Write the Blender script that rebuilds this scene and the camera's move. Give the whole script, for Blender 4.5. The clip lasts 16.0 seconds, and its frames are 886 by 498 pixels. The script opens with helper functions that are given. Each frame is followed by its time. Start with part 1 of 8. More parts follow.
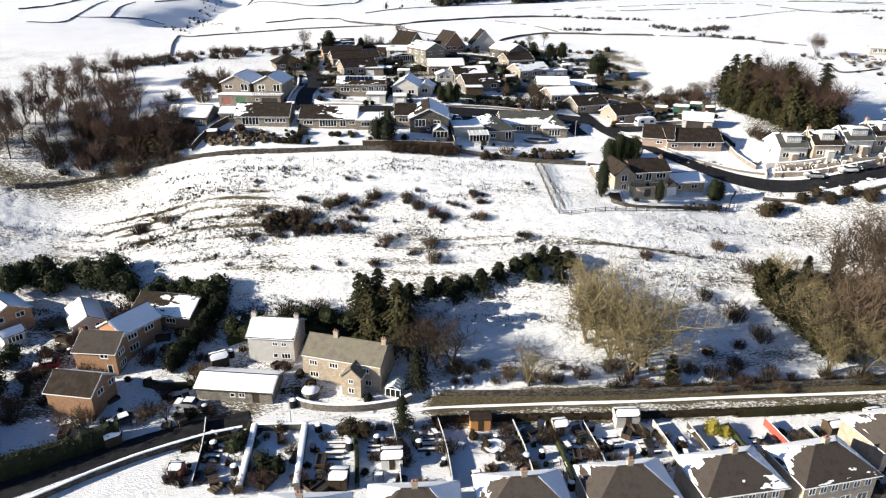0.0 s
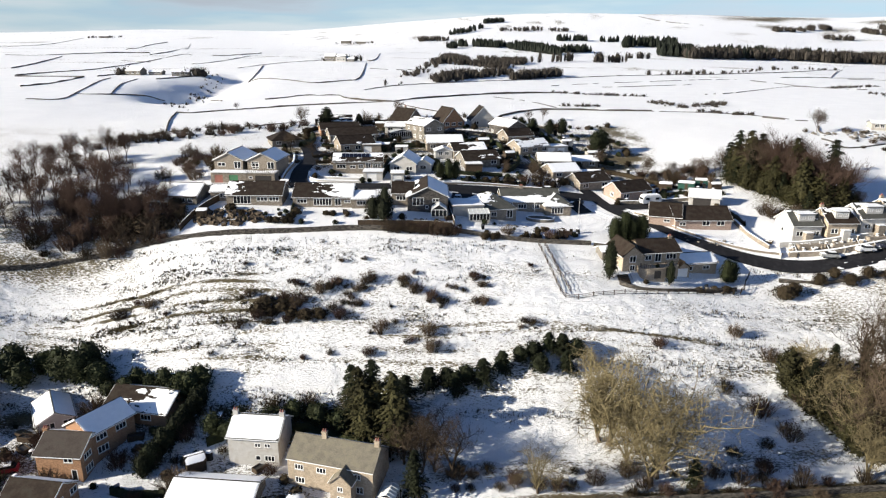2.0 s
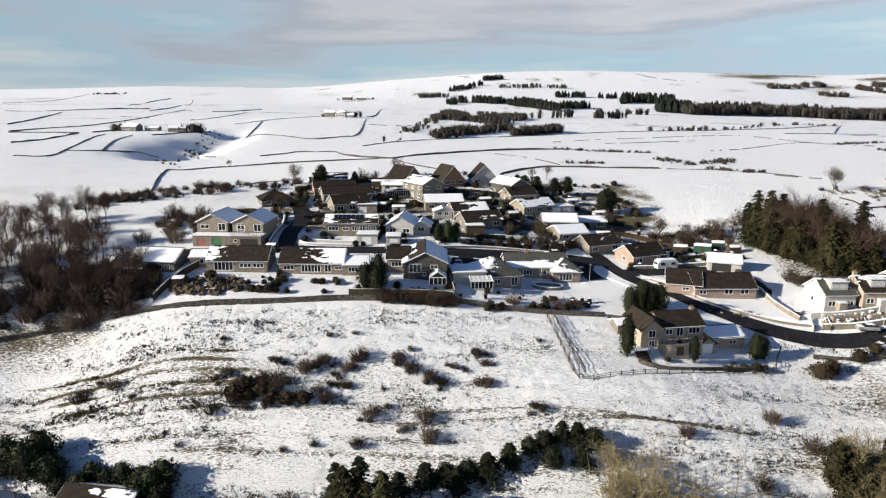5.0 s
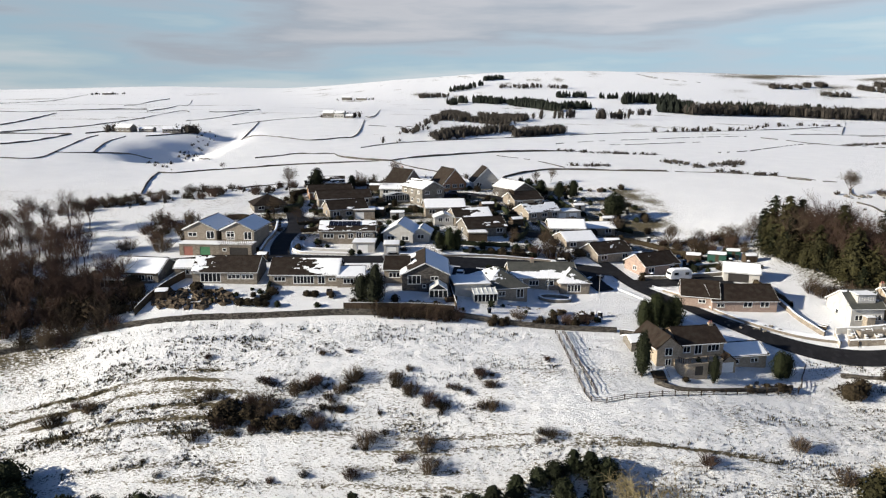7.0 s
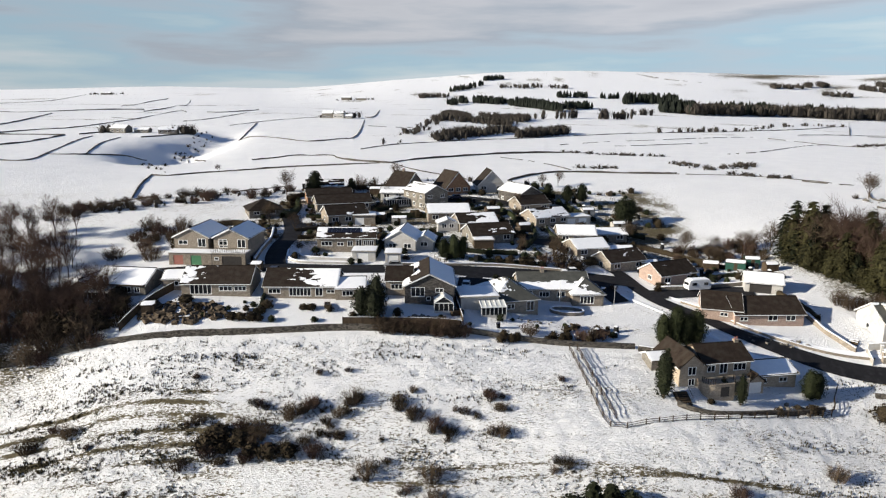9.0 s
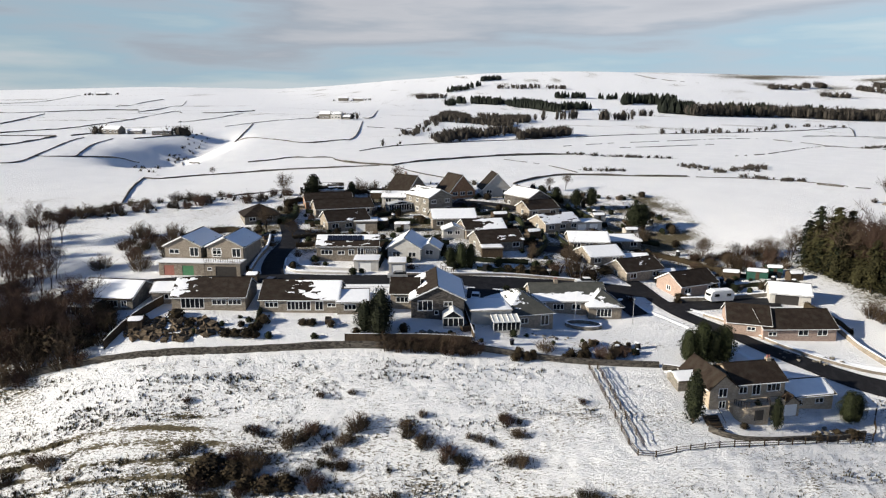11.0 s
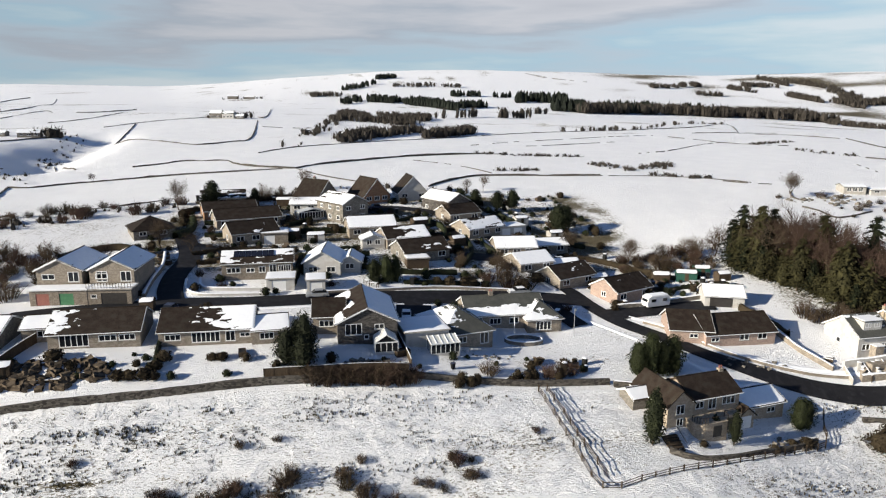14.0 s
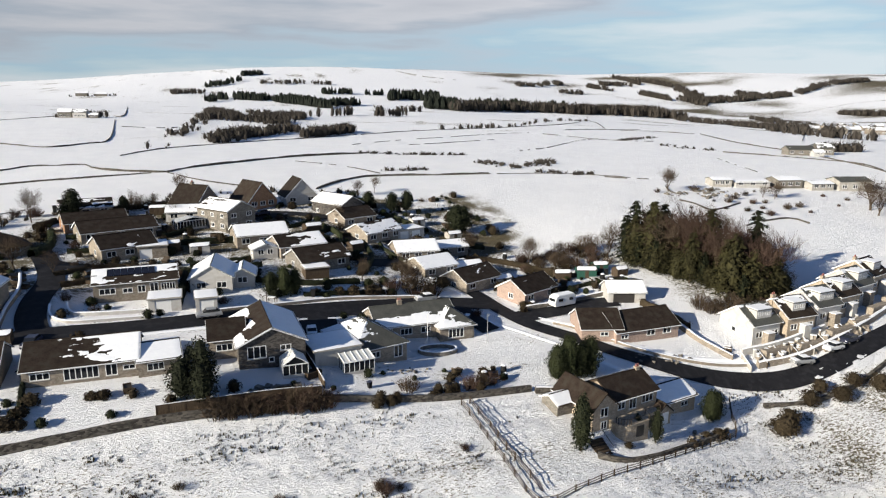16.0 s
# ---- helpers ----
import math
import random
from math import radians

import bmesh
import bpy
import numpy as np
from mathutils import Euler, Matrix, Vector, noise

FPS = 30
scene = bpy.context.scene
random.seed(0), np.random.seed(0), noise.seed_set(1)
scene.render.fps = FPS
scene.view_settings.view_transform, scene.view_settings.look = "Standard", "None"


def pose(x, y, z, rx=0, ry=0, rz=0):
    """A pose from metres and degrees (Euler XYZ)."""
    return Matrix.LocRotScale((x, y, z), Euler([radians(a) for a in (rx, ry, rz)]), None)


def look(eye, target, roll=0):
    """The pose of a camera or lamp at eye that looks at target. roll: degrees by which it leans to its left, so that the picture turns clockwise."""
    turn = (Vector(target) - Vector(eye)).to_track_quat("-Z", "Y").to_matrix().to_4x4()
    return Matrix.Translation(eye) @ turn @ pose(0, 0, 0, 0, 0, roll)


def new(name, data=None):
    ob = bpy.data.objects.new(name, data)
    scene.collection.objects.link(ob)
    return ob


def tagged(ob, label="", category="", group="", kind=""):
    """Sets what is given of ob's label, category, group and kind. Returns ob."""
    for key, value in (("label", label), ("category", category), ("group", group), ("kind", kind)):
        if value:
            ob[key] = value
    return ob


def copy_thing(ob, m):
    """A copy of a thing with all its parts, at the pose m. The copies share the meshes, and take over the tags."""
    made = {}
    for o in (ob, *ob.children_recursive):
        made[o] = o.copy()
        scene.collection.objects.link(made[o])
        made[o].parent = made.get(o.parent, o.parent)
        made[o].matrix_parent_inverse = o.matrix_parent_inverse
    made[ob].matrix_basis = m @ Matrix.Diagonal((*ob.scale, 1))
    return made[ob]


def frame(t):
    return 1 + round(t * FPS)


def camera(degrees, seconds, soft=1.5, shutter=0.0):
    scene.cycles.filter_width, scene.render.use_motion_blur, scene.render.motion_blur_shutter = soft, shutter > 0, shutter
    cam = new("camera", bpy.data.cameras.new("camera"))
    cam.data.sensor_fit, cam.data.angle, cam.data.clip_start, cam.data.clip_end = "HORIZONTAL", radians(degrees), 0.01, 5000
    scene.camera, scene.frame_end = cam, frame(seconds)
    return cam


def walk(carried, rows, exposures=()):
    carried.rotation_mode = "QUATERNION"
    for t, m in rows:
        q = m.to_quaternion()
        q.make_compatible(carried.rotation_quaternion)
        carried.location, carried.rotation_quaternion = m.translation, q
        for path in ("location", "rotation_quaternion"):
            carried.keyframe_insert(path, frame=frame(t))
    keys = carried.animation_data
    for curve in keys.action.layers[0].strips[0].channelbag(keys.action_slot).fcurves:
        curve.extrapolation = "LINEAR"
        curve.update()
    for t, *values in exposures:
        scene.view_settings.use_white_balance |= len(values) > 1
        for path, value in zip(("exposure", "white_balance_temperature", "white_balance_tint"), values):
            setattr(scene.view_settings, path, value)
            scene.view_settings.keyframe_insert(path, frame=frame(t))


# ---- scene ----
cam = camera(66.7, 16.0, soft=1.2)
PATH = [
    (0, (3.981, -167.614, 43.314), (3.973, -165.773, 42.534), 0.5),
    (0.5, (4.012, -165.426, 43.333), (4.004, -163.565, 42.602), 0.5),
    (1, (3.99, -163.321, 43.313), (3.982, -161.424, 42.679), 0.4),
    (1.5, (3.956, -161.203, 43.251), (3.948, -159.293, 42.657), 0.4),
    (2, (3.914, -158.85, 43.312), (3.907, -156.938, 42.725), 0.4),
    (2.5, (3.912, -156.595, 43.297), (3.904, -154.661, 42.788), 0.4),
    (3, (3.93, -154.473, 43.213), (3.922, -152.521, 42.774), 0.4),
    (3.5, (4.015, -152.18, 43.206), (4.006, -150.229, 42.768), 0.4),
    (4, (4.091, -149.808, 43.212), (4.082, -147.857, 42.775), 0.4),
    (6.5, (3.934, -138.275, 43.325), (3.926, -136.323, 42.89), 0.4),
    (7, (3.838, -135.993, 43.343), (3.829, -134.041, 42.908), 0.4),
    (7.5, (3.69, -133.808, 43.353), (3.681, -131.856, 42.919), 0.4),
    (8, (3.42, -131.696, 43.369), (3.412, -129.744, 42.935), 0.4),
    (8.5, (3.096, -129.461, 43.349), (3.088, -127.509, 42.916), 0.4),
    (9, (2.657, -127.258, 43.388), (2.649, -125.306, 42.953), 0.4),
    (11.3, (0.016, -117.289, 43.293), (0.023, -115.337, 42.86), 0.4),
    (11.5, (-0.233, -116.426, 43.291), (-0.213, -114.474, 42.858), 0.4),
    (12, (-0.896, -114.28, 43.292), (-0.844, -112.328, 42.859), 0.4),
    (12.5, (-1.655, -112.143, 43.294), (-1.562, -110.193, 42.86), 0.4),
    (13, (-2.472, -110.048, 43.258), (-2.309, -108.103, 42.824), 0.4),
    (13.5, (-3.423, -107.963, 43.261), (-3.182, -106.025, 42.826), 0.4),
    (14, (-4.395, -105.885, 43.321), (-4.094, -103.957, 42.885), 0.4),
    (14.5, (-5.361, -103.86, 43.366), (-5.004, -101.941, 42.928), 0.5),
    (15, (-6.312, -101.897, 43.427), (-5.861, -99.999, 42.988), 0.5),
    (15.5, (-7.304, -99.946, 43.455), (-6.75, -98.076, 43.016), 0.5),
    (16, (-8.315, -98.02, 43.449), (-7.658, -96.183, 43.009), 0.5),
]
walk(cam, [(t, look(eye, aim, roll)) for t, eye, aim, roll in PATH],
     [(0.0, 1.23), (1.5, 1.14), (3.5, 0.92), (7.0, 0.79), (16.0, 0.78)])

# ---- the lie of the land ----
PROFILE_Y = np.array([-260, -120, -95, -75, -60, -50, -42, -35, -28, -18, -8, 6, 22, 50, 90, 115, 140, 200,
                      400, 700, 1000, 1300, 1700, 2200, 2800, 3600, 4900.0])
PROFILE_Z = np.array([-31, -28, -26, -24.4, -21.3, -17.8, -12.5, -8.2, -4.8, -0.5, 3.6, 5.6, 7.2, 9.6, 13.2, 15.8, 17, 18,
                      20, 21.5, 26, 39, 74, 116, 141, 120, 90.0])
BUMPS = [(-75, -26, 16, -8.7), (-62, -12, 16, 3.2), (-95, 5, 28, -2.3), (-85, 60, 35, 1.5), (-55, 40, 20, 0.9),
         (-45, -45, 16, -0.6), (-10, -20, 16, 0.5), (30, -35, 14, 0.9), (25, 5, 14, -3.5), (48, 12, 16, -2.1),
         (50, -15, 14, -1.2), (75, -18, 15, -5.0), (62, 45, 20, -5.0), (90, 20, 20, -0.7), (120, -20, 30, -4.2),
         (100, -50, 22, 1.3), (20, -55, 14, 0.6), (-108, 140, 38, -3.6)]
# how high the far ridge stands, by its bearing from the valley
RIDGE_TURN = np.array([-60, -33, -27, -22, -13.5, -9, -4.5, 0, 3, 9, 14, 20, 30, 34, 40, 46, 52, 75.0])
RIDGE_RISE = np.array([0.3, 0.38, 0.49, 0.55, 0.50, 0.63, 0.79, 0.89, 0.97, 1.0, 1.02, 1.09, 1.1, 1.18, 1.32, 1.33, 1.42, 1.1])
FAR_BUMPS = [(-132, 190, 13, -8), (-138, 225, 14, -14), (-140, 265, 13, -12), (-136, 296, 10, -7), (-60, 420, 90, 4), (-350, 700, 220, 8), (250, 650, 200, 6),
             (800, 700, 330, -16), (1500, 1500, 500, -45), (-900, 900, 400, 6), (500, 2500, 350, 18)]


def ground(x, y):
    """Height of the land at x, y: one profile up the hillside, with hollows and rises on it."""
    x, y = np.asarray(x, float), np.asarray(y, float)
    k, v = PROFILE_Y, PROFILE_Z
    d = np.gradient(v, k)
    i = np.clip(np.searchsorted(k, y) - 1, 0, len(k) - 2)
    h = k[i + 1] - k[i]
    t = np.clip((y - k[i]) / h, 0, 1)
    z = ((2 * t**3 - 3 * t**2 + 1) * v[i] + (t**3 - 2 * t**2 + t) * h * d[i]
         + (3 * t**2 - 2 * t**3) * v[i + 1] + (t**3 - t**2) * h * d[i + 1])
    z = np.where(z > 22, 22 + (z - 22) * np.interp(np.degrees(np.arctan2(x, np.maximum(y, 1) + 120)), RIDGE_TURN, RIDGE_RISE), z)
    for bx, by, r, a in BUMPS + FAR_BUMPS:
        z = z + a * np.exp(-((x - bx) ** 2 + (y - by) ** 2) / (2 * r * r))
    return z


def gz(x, y):
    return float(ground(x, y))

# ---- daylight ----
SUN_TURN, SUN_HEIGHT = 195.0, 19.5     # where the sun stands: degrees from +x, and above the horizon
sun = new("sun", bpy.data.lights.new("sun", "SUN"))
sun.data.energy, sun.data.angle, sun.data.color = 5.0, radians(0.6), (1.0, 0.925, 0.785)
sx, sy, sz = (math.cos(radians(SUN_TURN)) * math.cos(radians(SUN_HEIGHT)),
              math.sin(radians(SUN_TURN)) * math.cos(radians(SUN_HEIGHT)), math.sin(radians(SUN_HEIGHT)))
sun.matrix_world = look((sx * 300, sy * 300, sz * 300), (0, 0, 0))

world = bpy.data.worlds.new("winter_sky")
scene.world = world
world.use_nodes = True
wn, wl = world.node_tree.nodes, world.node_tree.links
sky = wn.new("ShaderNodeTexSky")
sky.sky_type, sky.sun_disc = "NISHITA", False
sky.sun_elevation, sky.sun_rotation = radians(SUN_HEIGHT), radians(90 - SUN_TURN)
sky.altitude, sky.air_density, sky.dust_density, sky.ozone_density = 300, 1.0, 0.4, 4.0
back = wn["Background"]
back.inputs["Strength"].default_value = 0.0495
coord = wn.new("ShaderNodeTexCoord")
axes = wn.new("ShaderNodeSeparateXYZ")
wl.new(coord.outputs["Generated"], axes.inputs["Vector"])
stretch = wn.new("ShaderNodeMapping")
stretch.inputs["Scale"].default_value = (1.0, 1.0, 8.0)
wl.new(coord.outputs["Generated"], stretch.inputs["Vector"])
puffs = wn.new("ShaderNodeTexNoise")
puffs.inputs["Scale"].default_value, puffs.inputs["Detail"].default_value, puffs.inputs["Roughness"].default_value = 2.1, 7, 0.5
wl.new(stretch.outputs["Vector"], puffs.inputs["Vector"])


def sky_math(op, a, c):
    k = wn.new("ShaderNodeMath")
    k.operation = op
    for i, v in enumerate((a, c)):
        if isinstance(v, float):
            k.inputs[i].default_value = v
        else:
            wl.new(v, k.inputs[i])
    return k.outputs[0]


# pale haze at the horizon, clear blue above it, then broken grey-lilac cloud
level = sky_math("ADD", sky_math("MULTIPLY", axes.outputs["Z"], 3.3), sky_math("MULTIPLY", sky_math("SUBTRACT", puffs.outputs["Fac"], 0.5), 1.5))
greys = wn.new("ShaderNodeValToRGB")
ramp = greys.color_ramp
ramp.elements[0].position, ramp.elements[1].position = 0.0, 1.0
ramp.elements[0].color, ramp.elements[1].color = (6.3, 7.1, 7.6, 1), (6.2, 6.3, 6.7, 1)
for at, tint in ((0.08, (5.2, 6.5, 7.2, 1)), (0.17, (4.3, 5.9, 7.0, 1)), (0.27, (4.8, 5.8, 6.7, 1)), (0.36, (4.5, 5.0, 5.7, 1)), (0.48, (6.1, 6.25, 6.7, 1)), (0.62, (5.4, 5.6, 6.1, 1)), (0.78, (4.7, 4.9, 5.4, 1))):
    ramp.elements.new(at).color = tint
wl.new(level, greys.inputs["Fac"])
blend = wn.new("ShaderNodeMix")
blend.data_type = "RGBA"
# the cloud lies in a bank round the horizon; overhead the sky is clear
bank = wn.new("ShaderNodeMapRange")
bank.interpolation_type = "SMOOTHSTEP"
bank.inputs["From Min"].default_value, bank.inputs["From Max"].default_value = 0.13, 0.36
bank.inputs["To Min"].default_value, bank.inputs["To Max"].default_value = 0.96, 0.0
wl.new(axes.outputs["Z"], bank.inputs["Value"])
wl.new(bank.outputs["Result"], blend.inputs["Factor"])
clear_blue = wn.new("ShaderNodeVectorMath")
clear_blue.operation = "MULTIPLY"
clear_blue.inputs[1].default_value = (1.0, 1.1, 1.26)
wl.new(sky.outputs["Color"], clear_blue.inputs[0])
wl.new(clear_blue.outputs["Vector"], blend.inputs[6])
# a little brighter to the east, where the cloud thins
tilt = wn.new("ShaderNodeVectorMath")
tilt.operation = "SCALE"
wl.new(greys.outputs["Color"], tilt.inputs[0])
wl.new(sky_math("ADD", sky_math("MULTIPLY", axes.outputs["X"], 0.26), 1.08), tilt.inputs["Scale"])
wl.new(tilt.outputs["Vector"], blend.inputs[7])
wl.new(blend.outputs[2], back.inputs["Color"])

# ---- materials ----
def material(name, low, high, scale=3.0, rough=0.85, bump=0.25, fine=30.0, metal=0.0, stretch=(1, 1, 1), spread=0.0,
             relief=0.02, cells=0.0, stain=None):
    """A surface of two mixed colours at two scales, with grain, relief and, if wanted, stones or stains."""
    m = bpy.data.materials.new(name)
    m.use_nodes = True
    n, l = m.node_tree.nodes, m.node_tree.links
    b = n["Principled BSDF"]
    b.inputs["Roughness"].default_value, b.inputs["Metallic"].default_value = rough, metal
    b.inputs["Specular IOR Level"].default_value = 0.12 if rough > 0.7 else 0.4
    co, mp = n.new("ShaderNodeTexCoord"), n.new("ShaderNodeMapping")
    mp.inputs["Scale"].default_value = stretch
    l.new(co.outputs["Object"], mp.inputs["Vector"])
    big, small = n.new("ShaderNodeTexNoise"), n.new("ShaderNodeTexNoise")
    big.inputs["Scale"].default_value, big.inputs["Detail"].default_value = scale, 5
    small.inputs["Scale"].default_value, small.inputs["Detail"].default_value = fine, 3
    l.new(mp.outputs["Vector"], big.inputs["Vector"])
    l.new(mp.outputs["Vector"], small.inputs["Vector"])
    add = n.new("ShaderNodeMath")
    add.operation = "ADD"
    half = n.new("ShaderNodeMath")
    half.operation = "MULTIPLY"
    half.inputs[1].default_value = 0.5
    l.new(big.outputs["Fac"], add.inputs[0])
    last = small.outputs["Fac"]
    if cells:
        vor = n.new("ShaderNodeTexVoronoi")
        vor.inputs["Scale"].default_value = cells
        vm = n.new("ShaderNodeMapping")
        vm.inputs["Scale"].default_value = (1, 1, 2.2)
        l.new(co.outputs["Object"], vm.inputs["Vector"])
        l.new(vm.outputs["Vector"], vor.inputs["Vector"])
        sep = n.new("ShaderNodeSeparateColor")
        l.new(vor.outputs["Color"], sep.inputs["Color"])
        last = sep.outputs["Red"]
    l.new(last, add.inputs[1])
    l.new(add.outputs[0], half.inputs[0])
    ramp = n.new("ShaderNodeValToRGB")
    ramp.color_ramp.elements[0].position, ramp.color_ramp.elements[1].position = 0.32, 0.68
    ramp.color_ramp.elements[0].color, ramp.color_ramp.elements[1].color = (*low, 1), (*high, 1)
    l.new(half.outputs[0], ramp.inputs["Fac"])
    colour = ramp.outputs["Color"]
    if stain:
        st, mx, rg = n.new("ShaderNodeTexNoise"), n.new("ShaderNodeMix"), n.new("ShaderNodeMapRange")
        st.inputs["Scale"].default_value, st.inputs["Detail"].default_value = 0.9, 4
        rg.inputs["From Min"].default_value, rg.inputs["From Max"].default_value = 0.5, 0.66
        rg.inputs["To Max"].default_value = 0.6
        l.new(co.outputs["Object"], st.inputs["Vector"])
        l.new(st.outputs["Fac"], rg.inputs["Value"])
        mx.data_type = "RGBA"
        l.new(rg.outputs["Result"], mx.inputs["Factor"])
        l.new(colour, mx.inputs[6])
        mx.inputs[7].default_value = (*stain, 1)
        colour = mx.outputs[2]
    if spread:
        info, hs, mr = n.new("ShaderNodeObjectInfo"), n.new("ShaderNodeHueSaturation"), n.new("ShaderNodeMapRange")
        mr.inputs["To Min"].default_value, mr.inputs["To Max"].default_value = 1 - spread, 1 + spread
        l.new(info.outputs["Random"], mr.inputs["Value"])
        l.new(mr.outputs["Result"], hs.inputs["Value"])
        l.new(colour, hs.inputs["Color"])
        colour = hs.outputs["Color"]
    l.new(colour, b.inputs["Base Color"])
    if bump:
        bp = n.new("ShaderNodeBump")
        bp.inputs["Strength"].default_value, bp.inputs["Distance"].default_value = bump, relief
        l.new(half.outputs[0], bp.inputs["Height"])
        l.new(bp.outputs["Normal"], b.inputs["Normal"])
    return m


SNOW = material("snow", (0.77, 0.78, 0.80), (0.88, 0.885, 0.89), 1.2, 0.62, 0.5, 9, relief=0.06)
STONE = material("buff_stone", (0.185, 0.156, 0.125), (0.305, 0.262, 0.213), 1.5, 0.9, 0.5, 14, spread=0.12, cells=4.5, stain=(0.17, 0.15, 0.12))
GRIT = material("grey_stone", (0.11, 0.10, 0.088), (0.22, 0.20, 0.17), 1.2, 0.92, 0.6, 12, spread=0.15, cells=4.0, stain=(0.08, 0.075, 0.065))
BRICK = material("red_brick", (0.23, 0.132, 0.078), (0.35, 0.208, 0.125), 1.1, 0.9, 0.4, 16, spread=0.08, cells=5.0)
PINK = material("pink_brick", (0.27, 0.195, 0.16), (0.38, 0.29, 0.24), 1.1, 0.9, 0.4, 16, cells=5.0)
RENDER = material("white_render", (0.37, 0.355, 0.335), (0.50, 0.49, 0.47), 0.8, 0.85, 0.2, 30, spread=0.06, stain=(0.34, 0.31, 0.27))
BROWNSTONE = material("brown_stone", (0.045, 0.034, 0.024), (0.13, 0.10, 0.07), 1.2, 0.95, 0.3, 12, cells=2.4)
DARKSTONE = material("dark_stone", (0.05, 0.045, 0.042), (0.11, 0.10, 0.09), 1.2, 0.9, 0.5, 12, cells=2.4)
TILE = material("brown_roof_tile", (0.012, 0.0085, 0.0068), (0.038, 0.027, 0.020), 0.9, 0.85, 0.7, 7, spread=0.2, stretch=(1, 1, 1), relief=0.05, stain=(0.03, 0.028, 0.022))
ROOFBROWN = material("weathered_brown_tile", (0.036, 0.029, 0.025), (0.085, 0.070, 0.060), 0.9, 0.85, 0.7, 7, spread=0.15, relief=0.05, stain=(0.05, 0.045, 0.038))
SLATE = material("grey_slate", (0.036, 0.037, 0.033), (0.085, 0.085, 0.072), 0.8, 0.7, 0.6, 7, spread=0.12, relief=0.04)
STONESLATE = material("stone_slate", (0.10, 0.09, 0.07), (0.20, 0.18, 0.14), 0.9, 0.9, 0.8, 6, spread=0.08, relief=0.06, stain=(0.16, 0.145, 0.10))
WHITE = material("white_plastic", (0.70, 0.70, 0.69), (0.82, 0.82, 0.81), 2, 0.45, 0.05, 40)
TIMBER = material("dark_timber", (0.036, 0.026, 0.018), (0.09, 0.066, 0.045), 2, 0.85, 0.4, 25, stretch=(4, 4, 0.6), spread=0.15)
ORANGE = material("orange_timber", (0.42, 0.19, 0.06), (0.58, 0.28, 0.1), 2, 0.7, 0.3, 25, stretch=(5, 5, 0.6))
REDPAINT = material("red_paint", (0.26, 0.05, 0.035), (0.38, 0.08, 0.055), 2, 0.6, 0.2, 25)
GREENPAINT = material("green_paint", (0.05, 0.16, 0.08), (0.08, 0.22, 0.11), 2, 0.5, 0.1, 25)
# for dark doors, and for plates coloured as the shade inside openings
DOOR_OR_SHADE = material("dark_door_or_shade", (0.02, 0.018, 0.017), (0.045, 0.04, 0.037), 2, 0.5, 0.1, 25)
BRICKDOOR = material("terracotta_door", (0.24, 0.09, 0.07), (0.32, 0.13, 0.1), 2, 0.6, 0.1, 25)
ASPHALT = material("wet_asphalt", (0.008, 0.008, 0.010), (0.020, 0.020, 0.022), 0.5, 0.75, 0.3, 12, stain=(0.028, 0.028, 0.031))
DRYWALL = material("drystone", (0.04, 0.036, 0.032), (0.125, 0.112, 0.095), 0.7, 0.95, 0.9, 5, cells=2.2, relief=0.12)
BUFF = material("cream_stone", (0.29, 0.235, 0.175), (0.42, 0.35, 0.27), 1.4, 0.9, 0.4, 14, cells=4.5, stain=(0.24, 0.2, 0.15))
CONCRETE = material("concrete", (0.30, 0.28, 0.25), (0.42, 0.40, 0.36), 1.2, 0.9, 0.3, 14, stain=(0.22, 0.2, 0.18))
BARK = material("bark", (0.05, 0.038, 0.028), (0.13, 0.10, 0.075), 2.0, 0.95, 0.6, 16, spread=0.2)
TWIG = material("bare_twigs", (0.036, 0.026, 0.018), (0.105, 0.077, 0.053), 0.6, 0.95, 0.0, 8, spread=0.25)
TWIGRED = material("reddish_twigs", (0.036, 0.024, 0.019), (0.100, 0.064, 0.048), 0.6, 0.95, 0.0, 8, spread=0.25)
TWIGOLIVE = material("olive_twigs", (0.085, 0.07, 0.038), (0.22, 0.18, 0.10), 0.6, 0.95, 0.0, 8, spread=0.25)
NEEDLE = material("dark_needles", (0.006, 0.008, 0.005), (0.026, 0.030, 0.014), 1.0, 0.8, 0.0, 9, spread=0.3)
LEAF = material("evergreen_leaves", (0.009, 0.012, 0.006), (0.036, 0.042, 0.017), 1.0, 0.75, 0.0, 9, spread=0.3)
OLIVELEAF = material("olive_leaves", (0.012, 0.012, 0.006), (0.058, 0.053, 0.022), 0.8, 0.8, 0.0, 7, spread=0.35)
FARTWIG = material("distant_twigs", (0.026, 0.023, 0.020), (0.066, 0.057, 0.048), 0.05, 0.95, 0.0, 0.6)
FARNEEDLE = material("distant_needles", (0.007, 0.009, 0.008), (0.022, 0.026, 0.019), 0.05, 0.9, 0.0, 0.6)
GOLD = material("golden_conifer", (0.14, 0.12, 0.02), (0.32, 0.27, 0.05), 1.0, 0.8, 0.0, 9)
BROWNLEAF = material("brown_bush", (0.016, 0.012, 0.008), (0.058, 0.044, 0.026), 1.0, 0.9, 0.0, 9, spread=0.3)
DRYGRASS = material("dry_grass", (0.030, 0.025, 0.014), (0.115, 0.094, 0.052), 0.4, 0.95, 0.0, 6)
CARPAINT = material("silver_car_paint", (0.35, 0.36, 0.37), (0.45, 0.46, 0.47), 2, 0.3, 0.0, 40, metal=0.5)
DARKPAINT = material("dark_car_paint", (0.03, 0.035, 0.06), (0.05, 0.055, 0.085), 2, 0.3, 0.0, 40, metal=0.3)
